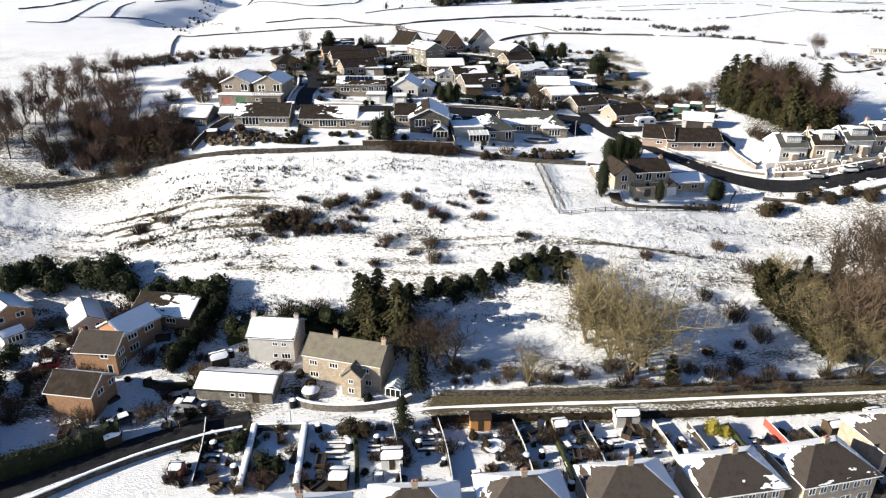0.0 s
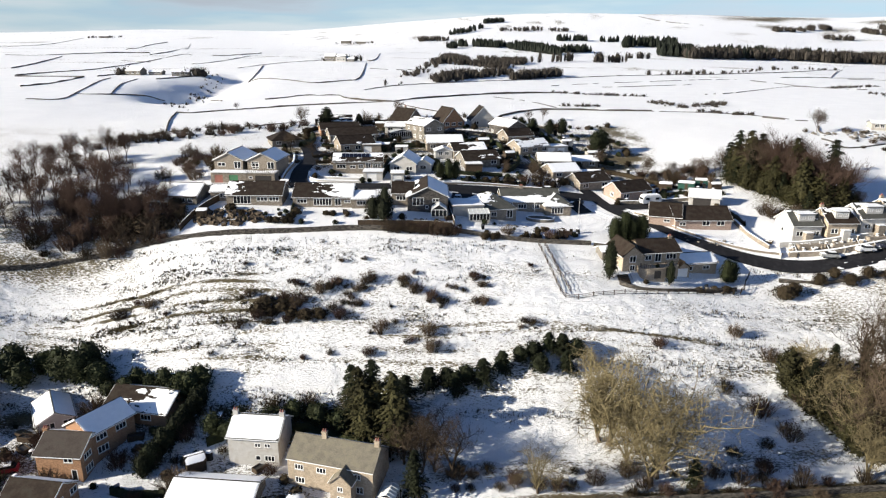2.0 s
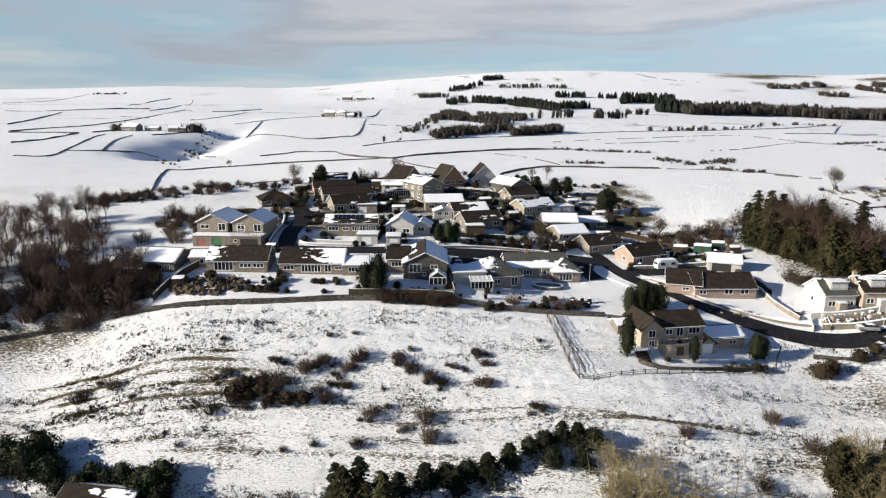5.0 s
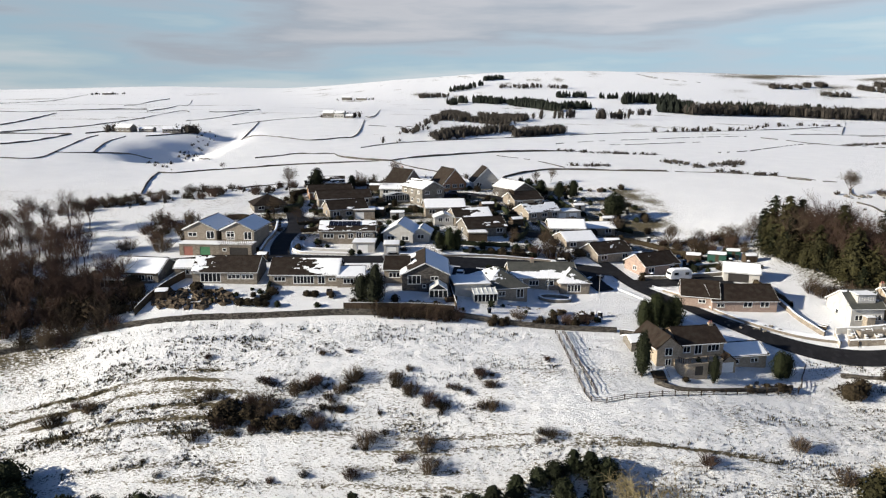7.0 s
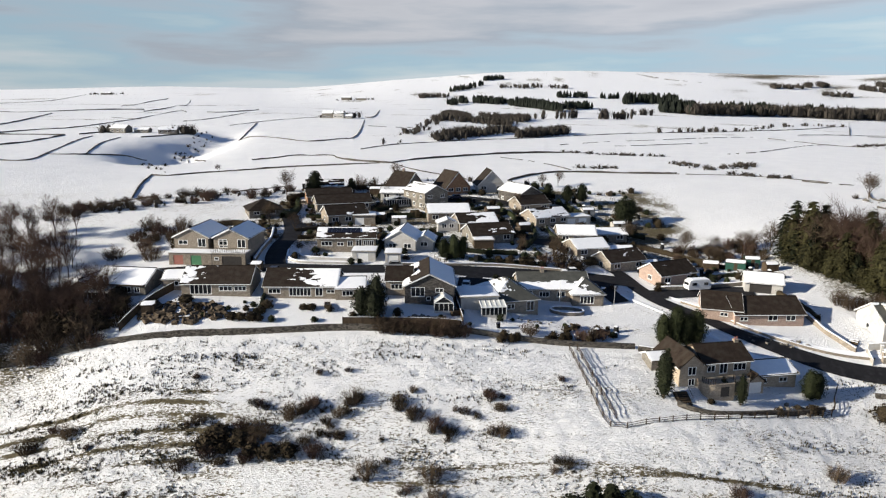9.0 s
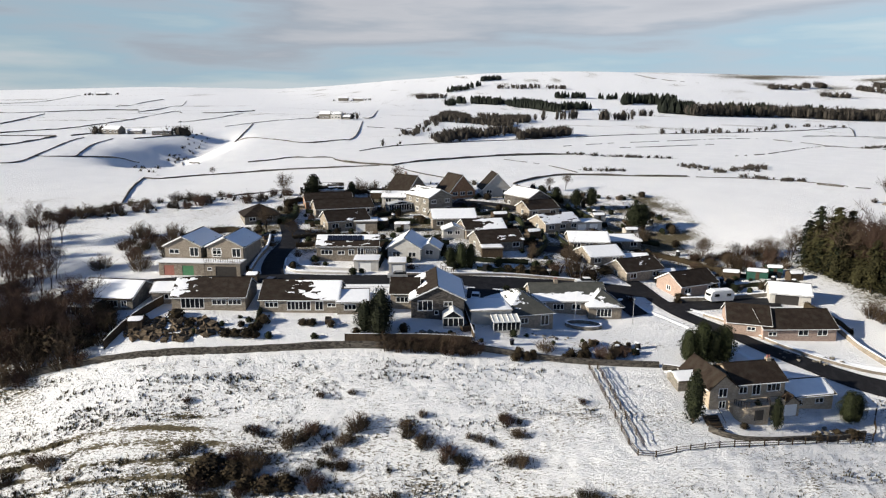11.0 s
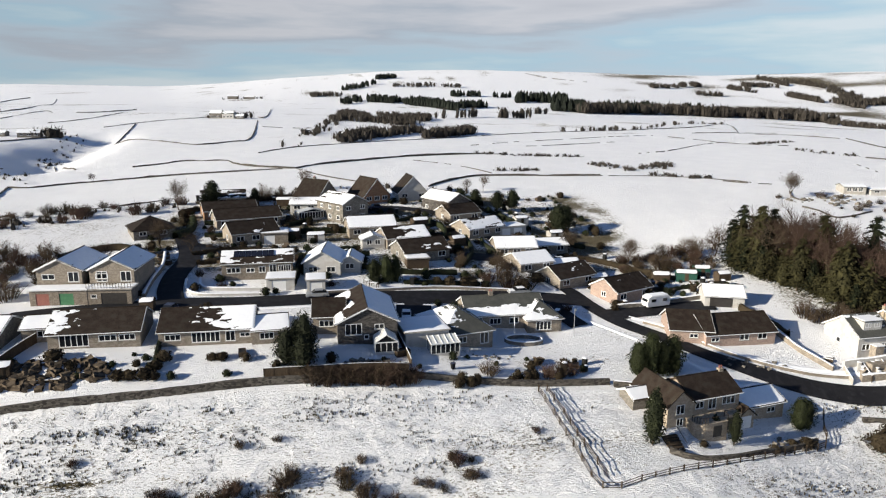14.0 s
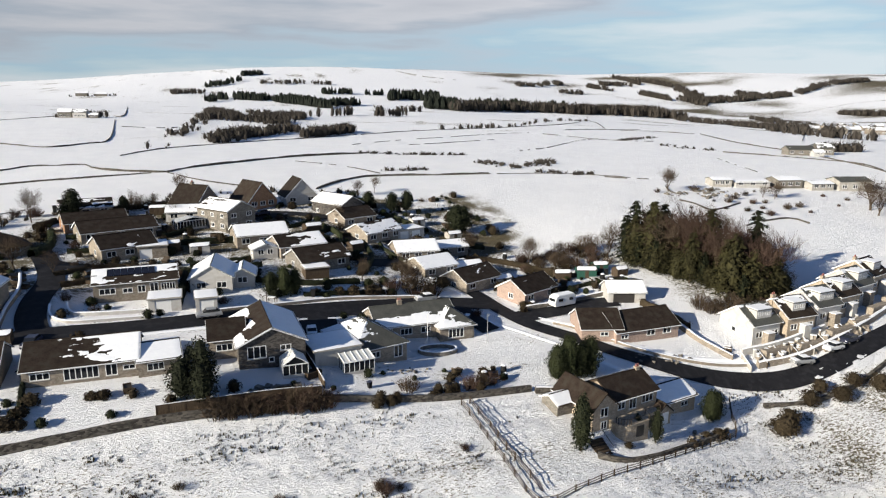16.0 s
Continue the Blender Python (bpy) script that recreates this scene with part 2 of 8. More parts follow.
REDCAR = material("red_car_paint", (0.30, 0.02, 0.025), (0.38, 0.03, 0.035), 2, 0.3, 0.0, 40)
RUBBER = material("rubber", (0.012, 0.012, 0.012), (0.025, 0.025, 0.025), 2, 0.85, 0.1, 40)
SOLAR = material("solar_cells", (0.008, 0.009, 0.014), (0.016, 0.018, 0.03), 2, 0.15, 0.0, 40)
METAL = material("galvanised_metal", (0.36, 0.37, 0.38), (0.48, 0.49, 0.5), 2, 0.4, 0.1, 40, metal=0.8)
GREENSHEET = material("green_sheet", (0.014, 0.062, 0.045), (0.024, 0.09, 0.065), 2, 0.6, 0.1, 20)

POLY = material("pale_polycarbonate", (0.50, 0.50, 0.47), (0.66, 0.66, 0.62), 1.0, 0.35, 0.1, 20)

GLASS = bpy.data.materials.new("window_glass")
GLASS.use_nodes = True
gb = GLASS.node_tree.nodes["Principled BSDF"]
gb.inputs["Base Color"].default_value, gb.inputs["Roughness"].default_value = (0.014, 0.016, 0.019, 1), 0.06
gb.inputs["IOR"].default_value = 1.5


def ground_material():
    """Snow with dry grass coming through: where and how much is kept with the land as 'cover' and 'tussock'."""
    m = bpy.data.materials.new("snowy_grass")
    m.use_nodes = True
    n, l = m.node_tree.nodes, m.node_tree.links
    b = n["Principled BSDF"]
    b.inputs["Roughness"].default_value, b.inputs["Specular IOR Level"].default_value = 0.8, 0.2
    cover = n.new("ShaderNodeAttribute")
    cover.attribute_name = "cover"
    co = n.new("ShaderNodeTexCoord")
    mp = n.new("ShaderNodeMapping")
    mp.inputs["Scale"].default_value = (0.55, 1.5, 1.0)
    l.new(co.outputs["Object"], mp.inputs["Vector"])
    tuft, patch, fleck = (n.new("ShaderNodeTexNoise") for _ in range(3))
    tuft.inputs["Scale"].default_value, tuft.inputs["Detail"].default_value, tuft.inputs["Roughness"].default_value = 2.3, 7, 0.75
    patch.inputs["Scale"].default_value, patch.inputs["Detail"].default_value = 0.11, 4
    fleck.inputs["Scale"].default_value, fleck.inputs["Detail"].default_value = 4.0, 5
    l.new(mp.outputs["Vector"], tuft.inputs["Vector"])
    l.new(co.outputs["Object"], patch.inputs["Vector"])
    l.new(mp.outputs["Vector"], fleck.inputs["Vector"])

    def math(op, a, c):
        k = n.new("ShaderNodeMath")
        k.operation = op
        for i, v in enumerate((a, c)):
            if isinstance(v, float):
                k.inputs[i].default_value = v
            else:
                l.new(v, k.inputs[i])
        return k.outputs[0]

    mix = math("ADD", math("MULTIPLY", tuft.outputs["Fac"], 0.66), math("MULTIPLY", fleck.outputs["Fac"], 0.34))
    mix = math("ADD", mix, math("MULTIPLY", math("SUBTRACT", patch.outputs["Fac"], 0.5), 0.22))
    level = math("ADD", mix, math("SUBTRACT", cover.outputs["Fac"], 0.5))
    rg = n.new("ShaderNodeMapRange")
    rg.inputs["From Min"].default_value, rg.inputs["From Max"].default_value = 0.490, 0.570
    l.new(level, rg.inputs["Value"])
    straw = n.new("ShaderNodeValToRGB")
    straw.color_ramp.elements[0].position, straw.color_ramp.elements[1].position = 0.3, 0.7
    straw.color_ramp.elements[0].color, straw.color_ramp.elements[1].color = (0.035, 0.028, 0.015, 1), (0.17, 0.14, 0.08, 1)
    l.new(fleck.outputs["Fac"], straw.inputs["Fac"])
    white = n.new("ShaderNodeValToRGB")
    white.color_ramp.elements[0].color, white.color_ramp.elements[1].color = (0.74, 0.745, 0.76, 1), (0.85, 0.85, 0.855, 1)
    l.new(patch.outputs["Fac"], white.inputs["Fac"])
    mx = n.new("ShaderNodeMix")
    mx.data_type = "RGBA"
    l.new(rg.outputs["Result"], mx.inputs["Factor"])
    l.new(white.outputs["Color"], mx.inputs[6])
    l.new(straw.outputs["Color"], mx.inputs[7])
    l.new(mx.outputs[2], b.inputs["Base Color"])
    bp = n.new("ShaderNodeBump")
    bp.inputs["Strength"].default_value, bp.inputs["Distance"].default_value = 1.0, 0.85
    l.new(math("MULTIPLY", mix, math("ADD", cover.outputs["Fac"], 0.35)), bp.inputs["Height"])
    l.new(bp.outputs["Normal"], b.inputs["Normal"])
    return m


EARTH = ground_material()

# ---- building helpers ----
def hash01(i, j, seed):
    v = np.sin(i * 127.1 + j * 311.7 + seed * 74.7) * 43758.5453
    return v - np.floor(v)


def vnoise(x, y, seed=0):
    """Smooth random field, 0 to 1, one cell a unit."""
    x, y = np.asarray(x, float), np.asarray(y, float)
    i, j = np.floor(x), np.floor(y)
    u, v = x - i, y - j
    u, v = u * u * (3 - 2 * u), v * v * (3 - 2 * v)
    return ((hash01(i, j, seed) * (1 - u) + hash01(i + 1, j, seed) * u) * (1 - v)
            + (hash01(i, j + 1, seed) * (1 - u) + hash01(i + 1, j + 1, seed) * u) * v)


def fbm(x, y, seed=0, octaves=3):
    total, amp, weight = 0.0, 1.0, 0.0
    for o in range(octaves):
        total = total + amp * vnoise(x * 2**o, y * 2**o, seed + o)
        weight += amp
        amp *= 0.55
    return total / weight


class Shape:
    """Collects corners and faces of one mesh."""

    def __init__(self):
        self.v, self.f = [], []

    def face(self, *pts):
        k = len(self.v)
        self.v += [tuple(p) for p in pts]
        self.f.append(tuple(range(k, k + len(pts))))
        return self

    def box(self, x0, y0, z0, x1, y1, z1, turn=None):
        p = [(x0, y0, z0), (x1, y0, z0), (x1, y1, z0), (x0, y1, z0), (x0, y0, z1), (x1, y0, z1), (x1, y1, z1), (x0, y1, z1)]
        if turn is not None:
            p = [tuple(turn @ Vector(q)) for q in p]
        k = len(self.v)
        self.v += p
        self.f += [tuple(k + i for i in q) for q in
                   ((0, 3, 2, 1), (4, 5, 6, 7), (0, 1, 5, 4), (1, 2, 6, 5), (2, 3, 7, 6), (3, 0, 4, 7))]
        return self

    def slab(self, corners, thick):
        """A flat plate: corners of its top, anticlockwise from above, and how far down it goes."""
        n = len(corners)
        a, b, c = (Vector(corners[i]) for i in (0, 1, 2))
        down = (b - a).cross(c - a).normalized() * -thick
        k = len(self.v)
        self.v += [tuple(p) for p in corners] + [tuple(Vector(p) + down) for p in corners]
        self.f.append(tuple(range(k, k + n)))
        self.f.append(tuple(range(k + 2 * n - 1, k + n - 1, -1)))
        for i in range(n):
            j = (i + 1) % n
            self.f.append((k + i, k + n + i, k + n + j, k + j))
        return self

    def tube(self, pts, radii, sides=5, cap=True):
        pts = [Vector(p) for p in pts]
        k = len(self.v)
        for i, p in enumerate(pts):
            d = (pts[min(i + 1, len(pts) - 1)] - pts[max(i - 1, 0)]).normalized()
            a = d.orthogonal().normalized()
            b = d.cross(a)
            for s in range(sides):
                t = 2 * math.pi * s / sides
                self.v.append(tuple(p + (a * math.cos(t) + b * math.sin(t)) * radii[i]))
        for i in range(len(pts) - 1):
            for s in range(sides):
                s2 = (s + 1) % sides
                self.f.append((k + i * sides + s, k + i * sides + s2, k + (i + 1) * sides + s2, k + (i + 1) * sides + s))
        if cap:
            self.f.append(tuple(k + (len(pts) - 1) * sides + s for s in range(sides)))
        return self

    def grid(self, rows):
        """A sheet through rows of points."""
        k, n = len(self.v), len(rows[0])
        for r in rows:
            self.v += [tuple(p) for p in r]
        for i in range(len(rows) - 1):
            for j in range(n - 1):
                a = k + i * n + j
                self.f.append((a, a + 1, a + n + 1, a + n))
        return self

    def mesh(self, name, mat, smooth=False):
        me = bpy.data.meshes.new(name)
        me.from_pydata(self.v, [], self.f)
        me.materials.append(mat)
        if smooth:
            me.polygons.foreach_set("use_smooth", [True] * len(me.polygons))
        me.update()
        return me


def part(name, shape, mat, parent, label="", smooth=False):
    """One mesh under a thing or under a part of it."""
    ob = new(name, shape.mesh(name, mat, smooth))
    ob.parent = parent
    if label:
        ob["label"] = label
    return ob


def put(x, y, rz=0.0, size=1.0, tall=1.0, sink=0.0):
    """A pose on the ground, turned and scaled."""
    return Matrix.LocRotScale((x, y, gz(x, y) - sink), Euler((0, 0, radians(rz))), (size, size, size * tall))


def thing(name, m, label, category, group=""):
    """An empty at the base of a thing, which carries its parts."""
    ob = new(name)
    ob.empty_display_size = 0.5
    ob.matrix_world = m
    return tagged(ob, label, category, group)


def wall_face(s, p, u, width, height, openings=(), reveal=0.14):
    """An upright wall from p along u, with openings (left, sill, width, height) cut through its face."""
    p, u = Vector(p), Vector(u).normalized()
    out, up = u.cross(Vector((0, 0, 1))), Vector((0, 0, 1))
    xs = sorted({0.0, width, *(o[0] for o in openings), *(o[0] + o[2] for o in openings)})
    zs = sorted({0.0, height, *(o[1] for o in openings), *(o[1] + o[3] for o in openings)})
    at = lambda a, b, d=0.0: p + u * a + up * b - out * d
    for a, b in zip(xs, xs[1:]):
        for c, d in zip(zs, zs[1:]):
            mx, mz = (a + b) / 2, (c + d) / 2
            if not any(o[0] < mx < o[0] + o[2] and o[1] < mz < o[1] + o[3] for o in openings):
                s.face(at(a, c), at(b, c), at(b, d), at(a, d))
    for x, z, w, h in openings:
        c = [(x, z), (x + w, z), (x + w, z + h), (x, z + h)]
        for (a, b), (e, f) in zip(c, c[1:] + c[:1]):
            s.face(at(a, b), at(a, b, reveal), at(e, f, reveal), at(e, f))


def window_in(parent, p, u, o, bars=1, frame=None, sill=True, name="window"):
    """A window in an opening: white frame with bars, sill and panes."""
    p, u = Vector(p), Vector(u).normalized()
    out = u.cross(Vector((0, 0, 1)))
    x, z, w, h = o
    turn = Matrix(((u.x, -out.x, 0, p.x), (u.y, -out.y, 0, p.y), (0, 0, 1, p.z), (0, 0, 0, 1)))
    s, t = Shape(), 0.10
    y0, y1 = -0.02, 0.11
    for d in (y0, y1):
        s.v += [tuple(turn @ Vector((a, d, b))) for a, b in ((x, z), (x + w, z), (x + w, z + h), (x, z + h), (x + t, z + t), (x + w - t, z + t), (x + w - t, z + h - t), (x + t, z + h - t))]
    for i in range(4):
        j = (i + 1) % 4
        s.f += [(i, j, 4 + j, 4 + i), (8 + j, 8 + i, 12 + i, 12 + j), (j, i, 8 + i, 8 + j), (4 + i, 4 + j, 12 + j, 12 + i)]
    middle = [x + (w - t) * i / (bars + 1) for i in range(1, bars + 1)]
    if bars == 1:
        s.box(middle[0], y0, z + t, middle[0] + t, y1, z + h - t, turn)
    ob = part(name, s, frame or WHITE, parent)
    if bars > 1:
        for a in middle:
            part("mullion", Shape().box(a, y0, z + t, a + t, y1, z + h - t, turn), frame or WHITE, ob)
    part("pane", Shape().box(x + t, 0.05, z + t, x + w - t, 0.075, z + h - t, turn), GLASS, ob)
    if sill:
        part("sill", Shape().box(x - 0.08, -0.09, z - 0.1, x + w + 0.08, 0.05, z, turn), CONCRETE, ob)
    return ob


SNOW_SEED, PLOTS = [0], []


def snow_sheet(parent, a, b, c, d, cover, name="roof_snow", thick=0.06, cell=0.19, tilt=0.0, lean=0.0):
    """Snow lying on a slope a b (eaves) c d (ridge): ragged where it has melted, cover 0 to 1."""
    a, b, c, d = (Vector(q) for q in (a, b, c, d))
    normal = (b - a).cross(d - a).normalized()
    cell = cell if cover < 1 else 0.5
    nu, nv = max(3, int((b - a).length / cell)), max(3, int((d - a).length / cell))
    SNOW_SEED[0] += 1
    seed = SNOW_SEED[0] * 1.37
    u, v = np.meshgrid(np.linspace(0, 1, nu + 1), np.linspace(0, 1, nv + 1))
    k = fbm(u * (b - a).length * 0.34, v * (d - a).length * 0.95, seed, 6)
    k = 0.74 * k + 0.26 * fbm(u * (b - a).length * 1.3, v * (d - a).length * 3.2, seed + 0.6, 4)
    lift = np.clip((cover + tilt * (v - 0.5) + lean * (u - 0.5) - k) * 7, -0.9, 1.0) if cover < 1 else 0.8 + 0.2 * k
    rim = (u == 0) | (u == 1) | (v == 0) | (v == 1)
    lift = np.where(rim, np.minimum(lift, -0.25), lift) * thick
    u, v, lift = u[..., None], v[..., None], lift[..., None]
    q = (np.array(a) * (1 - u) + np.array(b) * u) * (1 - v) + (np.array(d) * (1 - u) + np.array(c) * u) * v + np.array(normal) * lift
    rows = q.tolist()
    return part(name, Shape().grid(rows), SNOW, parent, smooth=True)


def roof_frame(kind, w, d, h, rise, over):
    """Corners of the roof: eaves and ridge, as slopes of four or three points, anticlockwise from outside."""
    if kind == "along":
        k = rise / (d / 2)
        e = h - over * k
        x0, x1, y0, y1, r = -w / 2 - over * 0.7, w / 2 + over * 0.7, -over, d + over, h + rise
        return [[(x0, y0, e), (x1, y0, e), (x1, d / 2, r), (x0, d / 2, r)], [(x1, y1, e), (x0, y1, e), (x0, d / 2, r), (x1, d / 2, r)]]
    if kind == "gable":
        k = rise / (w / 2)
        e = h - over * k
        x0, x1, y0, y1, r = -w / 2 - over, w / 2 + over, -over * 0.7, d + over * 0.7, h + rise
        return [[(x0, y1, e), (x0, y0, e), (0, y0, r), (0, y1, r)], [(x1, y0, e), (x1, y1, e), (0, y1, r), (0, y0, r)]]
    k = rise / (min(w, d) / 2)
    e = h - over * k
    x0, x1, y0, y1, r = -w / 2 - over, w / 2 + over, -over, d + over, h + rise
    g = max(0.15, (w - d) / 2) if w > d else 0.15
    q = max(0.15, (d - w) / 2) if d > w else 0.0
    m = d / 2
    return [[(x0, y0, e), (x1, y0, e), (g, m - q, r), (-g, m - q, r)], [(x1, y1, e), (x0, y1, e), (-g, m + q, r), (g, m + q, r)],
            [(x1, y0, e), (x1, y1, e), (g, m + q, r), (g, m - q, r)], [(x0, y1, e), (x0, y0, e), (-g, m - q, r), (-g, m + q, r)]]


def house(name, label, x, y, rz, w, d, h, rise, kind="along", wall=None, roof=None, snow=(0.5, 1.0), front=(), left=(), right=(),
          back=(), chimneys=(), base=2.5, z=None, over=0.4, category="house", group="", doors=(), verge=None, trim=True):
    """A house with its front's middle at x, y, facing -y before the turn. front, left, right: windows as
    (left edge, sill, width, height, bars). doors: (left edge, width, height, material). snow: cover of each slope."""
    wall, roof = wall or STONE, roof or TILE
    z = gz(x, y) if z is None else z
    ob = thing(name, pose(x, y, z, 0, 0, rz), label, category, group)
    turned = radians(rz)
    PLOTS.append((x - math.sin(turned) * d / 2, y + math.cos(turned) * d / 2, max(w, d) / 2 + 0.6))
    s = Shape()
    sides = {"front": ((-w / 2, 0, 0), (1, 0, 0), w, front), "right": ((w / 2, 0, 0), (0, 1, 0), d, right),
             "back": ((w / 2, d, 0), (-1, 0, 0), w, back), "left": ((-w / 2, d, 0), (0, -1, 0), d, left)}
    for key, (p, u, length, wins) in sides.items():
        holes = [q[:4] for q in wins]
        if key == "front":
            holes += [(q[0], 0.02, q[1], q[2]) for q in doors]
        holes = [(max(0.1, q[0]), q[1], min(q[2], length - 0.2 - max(0.1, q[0])), q[3]) for q in holes]
        wall_face(s, p, u, length, h, holes)
        pv = Vector(p)
        uv = Vector(u)
        s.face(pv, pv - Vector((0, 0, base)), pv + uv * length - Vector((0, 0, base)), pv + uv * length)
    if kind == "along":
        for xx in (-w / 2, w / 2):
            tri = [(xx, 0, h), (xx, d, h), (xx, d / 2, h + rise)]
            s.face(*(tri if xx > 0 else tri[::-1]))
    elif kind == "gable":
        s.face((-w / 2, 0, h), (w / 2, 0, h), (0, 0, h + rise))
        s.face((w / 2, d, h), (-w / 2, d, h), (0, d, h + rise))
    part("wall", s, wall, ob)
    for key, (p, u, length, wins) in sides.items():
        for q in wins:
            o = (max(0.1, q[0]), q[1], min(q[2], length - 0.2 - max(0.1, q[0])), q[3])
            window_in(ob, p, u, o, q[4] if len(q) > 4 else 1)
    for q in doors:
        a, b, c, mat = q[:4]
        part("garage_door" if b > 2 else "door", Shape().box(-w / 2 + a, 0.06, 0.02, -w / 2 + a + b, 0.14, c + 0.02), mat, ob)
    if kind == "flat":
        part("roof", Shape().box(-w / 2 - over * 0.6, -over * 0.6, h, w / 2 + over * 0.6, d + over * 0.6, h + 0.22), verge or CONCRETE, ob)
        e = 0.12
        if snow[0]:
            snow_sheet(ob, (-w / 2 - e, -e, h + 0.24), (w / 2 + e, -e, h + 0.24), (w / 2 + e, d + e, h + 0.24), (-w / 2 - e, d + e, h + 0.24), snow[0])
        return ob
    slopes = roof_frame(kind, w, d, h + 0.12, rise, over)
    rs, fs = Shape(), Shape()
    for q in slopes:
        rs.slab(q, 0.16)
    part("roof", rs, roof, ob)
    for i, q in enumerate(slopes):
        cover = snow[i] if i < len(snow) else snow[-1]
        cover, lean, tilt = cover if isinstance(cover, tuple) else (cover, 0.0, 0.0)
        if cover > 0:
            snow_sheet(ob, *q, cover, tilt=tilt, lean=lean)
    if trim:
        a, b = slopes[0][0], slopes[0][1]
        for q in slopes:
            a, b = Vector(q[0]), Vector(q[1])
            n = (b - a).cross(Vector((0, 0, 1))).normalized()
            fs = Shape().tube([a - Vector((0, 0, 0.1)) + n * 0.06, b - Vector((0, 0, 0.1)) + n * 0.06], [0.07, 0.07], 5)
            part("gutter", fs, WHITE if wall is not GRIT else TIMBER, ob)
        if kind in ("along", "gable"):
            for end in (0, 1):
                for q in slopes:
                    bs = Shape()
                    lo, hi = (Vector(q[0]), Vector(q[3])) if end == 0 else (Vector(q[1]), Vector(q[2]))
                    bs.slab([lo + Vector((0, 0, 0.01)), hi + Vector((0, 0, 0.01)), hi - Vector((0, 0, 0.26)), lo - Vector((0, 0, 0.26))], 0.035)
                    part("bargeboard", bs, verge or WHITE, ob)
        r0, r1 = Vector(slopes[0][3]), Vector(slopes[0][2])
        part("ridge_tiles", Shape().tube([r0, r1], [0.11, 0.11], 6), roof, ob)
    for cx, cy, ch in chimneys:
        c = Shape().box(cx - 0.4, cy - 0.3, h - 0.2, cx + 0.4, cy + 0.3, h + rise + ch)
        c.box(cx - 0.47, cy - 0.37, h + rise + ch, cx + 0.47, cy + 0.37, h + rise + ch + 0.12)
        st = part("chimney", c, wall, ob)
        for k in (-0.2, 0.2):
            part("chimney_pot", Shape().tube([(cx + k, cy, h + rise + ch + 0.1), (cx + k, cy, h + rise + ch + 0.55)], [0.13, 0.1], 8), BRICKDOOR, st)
    return ob


def row_of(n, width, sill, ww, hh, bars=1, margin=1.0):
    """n like windows spread along a wall of that width."""
    gap = (width - 2 * margin - n * ww) / max(1, n - 1) if n > 1 else 0
    return [(margin + i * (ww + gap), sill, ww, hh, bars) for i in range(n)] if n > 1 else [((width - ww) / 2, sill, ww, hh, bars)]

# ---- the ground ----
def spaced(lo, a, b, hi, step, grow):
    mid = list(np.arange(a, b + step / 2, step))
    left, right, s = [], [], step
    while (left[-1] if left else a) > lo:
        s *= grow
        left.append((left[-1] if left else a) - s)
    s = step
    while (right[-1] if right else b) < hi:
        s *= grow
        right.append((right[-1] if right else b) + s)
    return np.array(left[::-1] + mid + right)


def smooth(a, b, v):
    t = np.clip((v - a) / (b - a), 0, 1)
    return t * t * (3 - 2 * t)


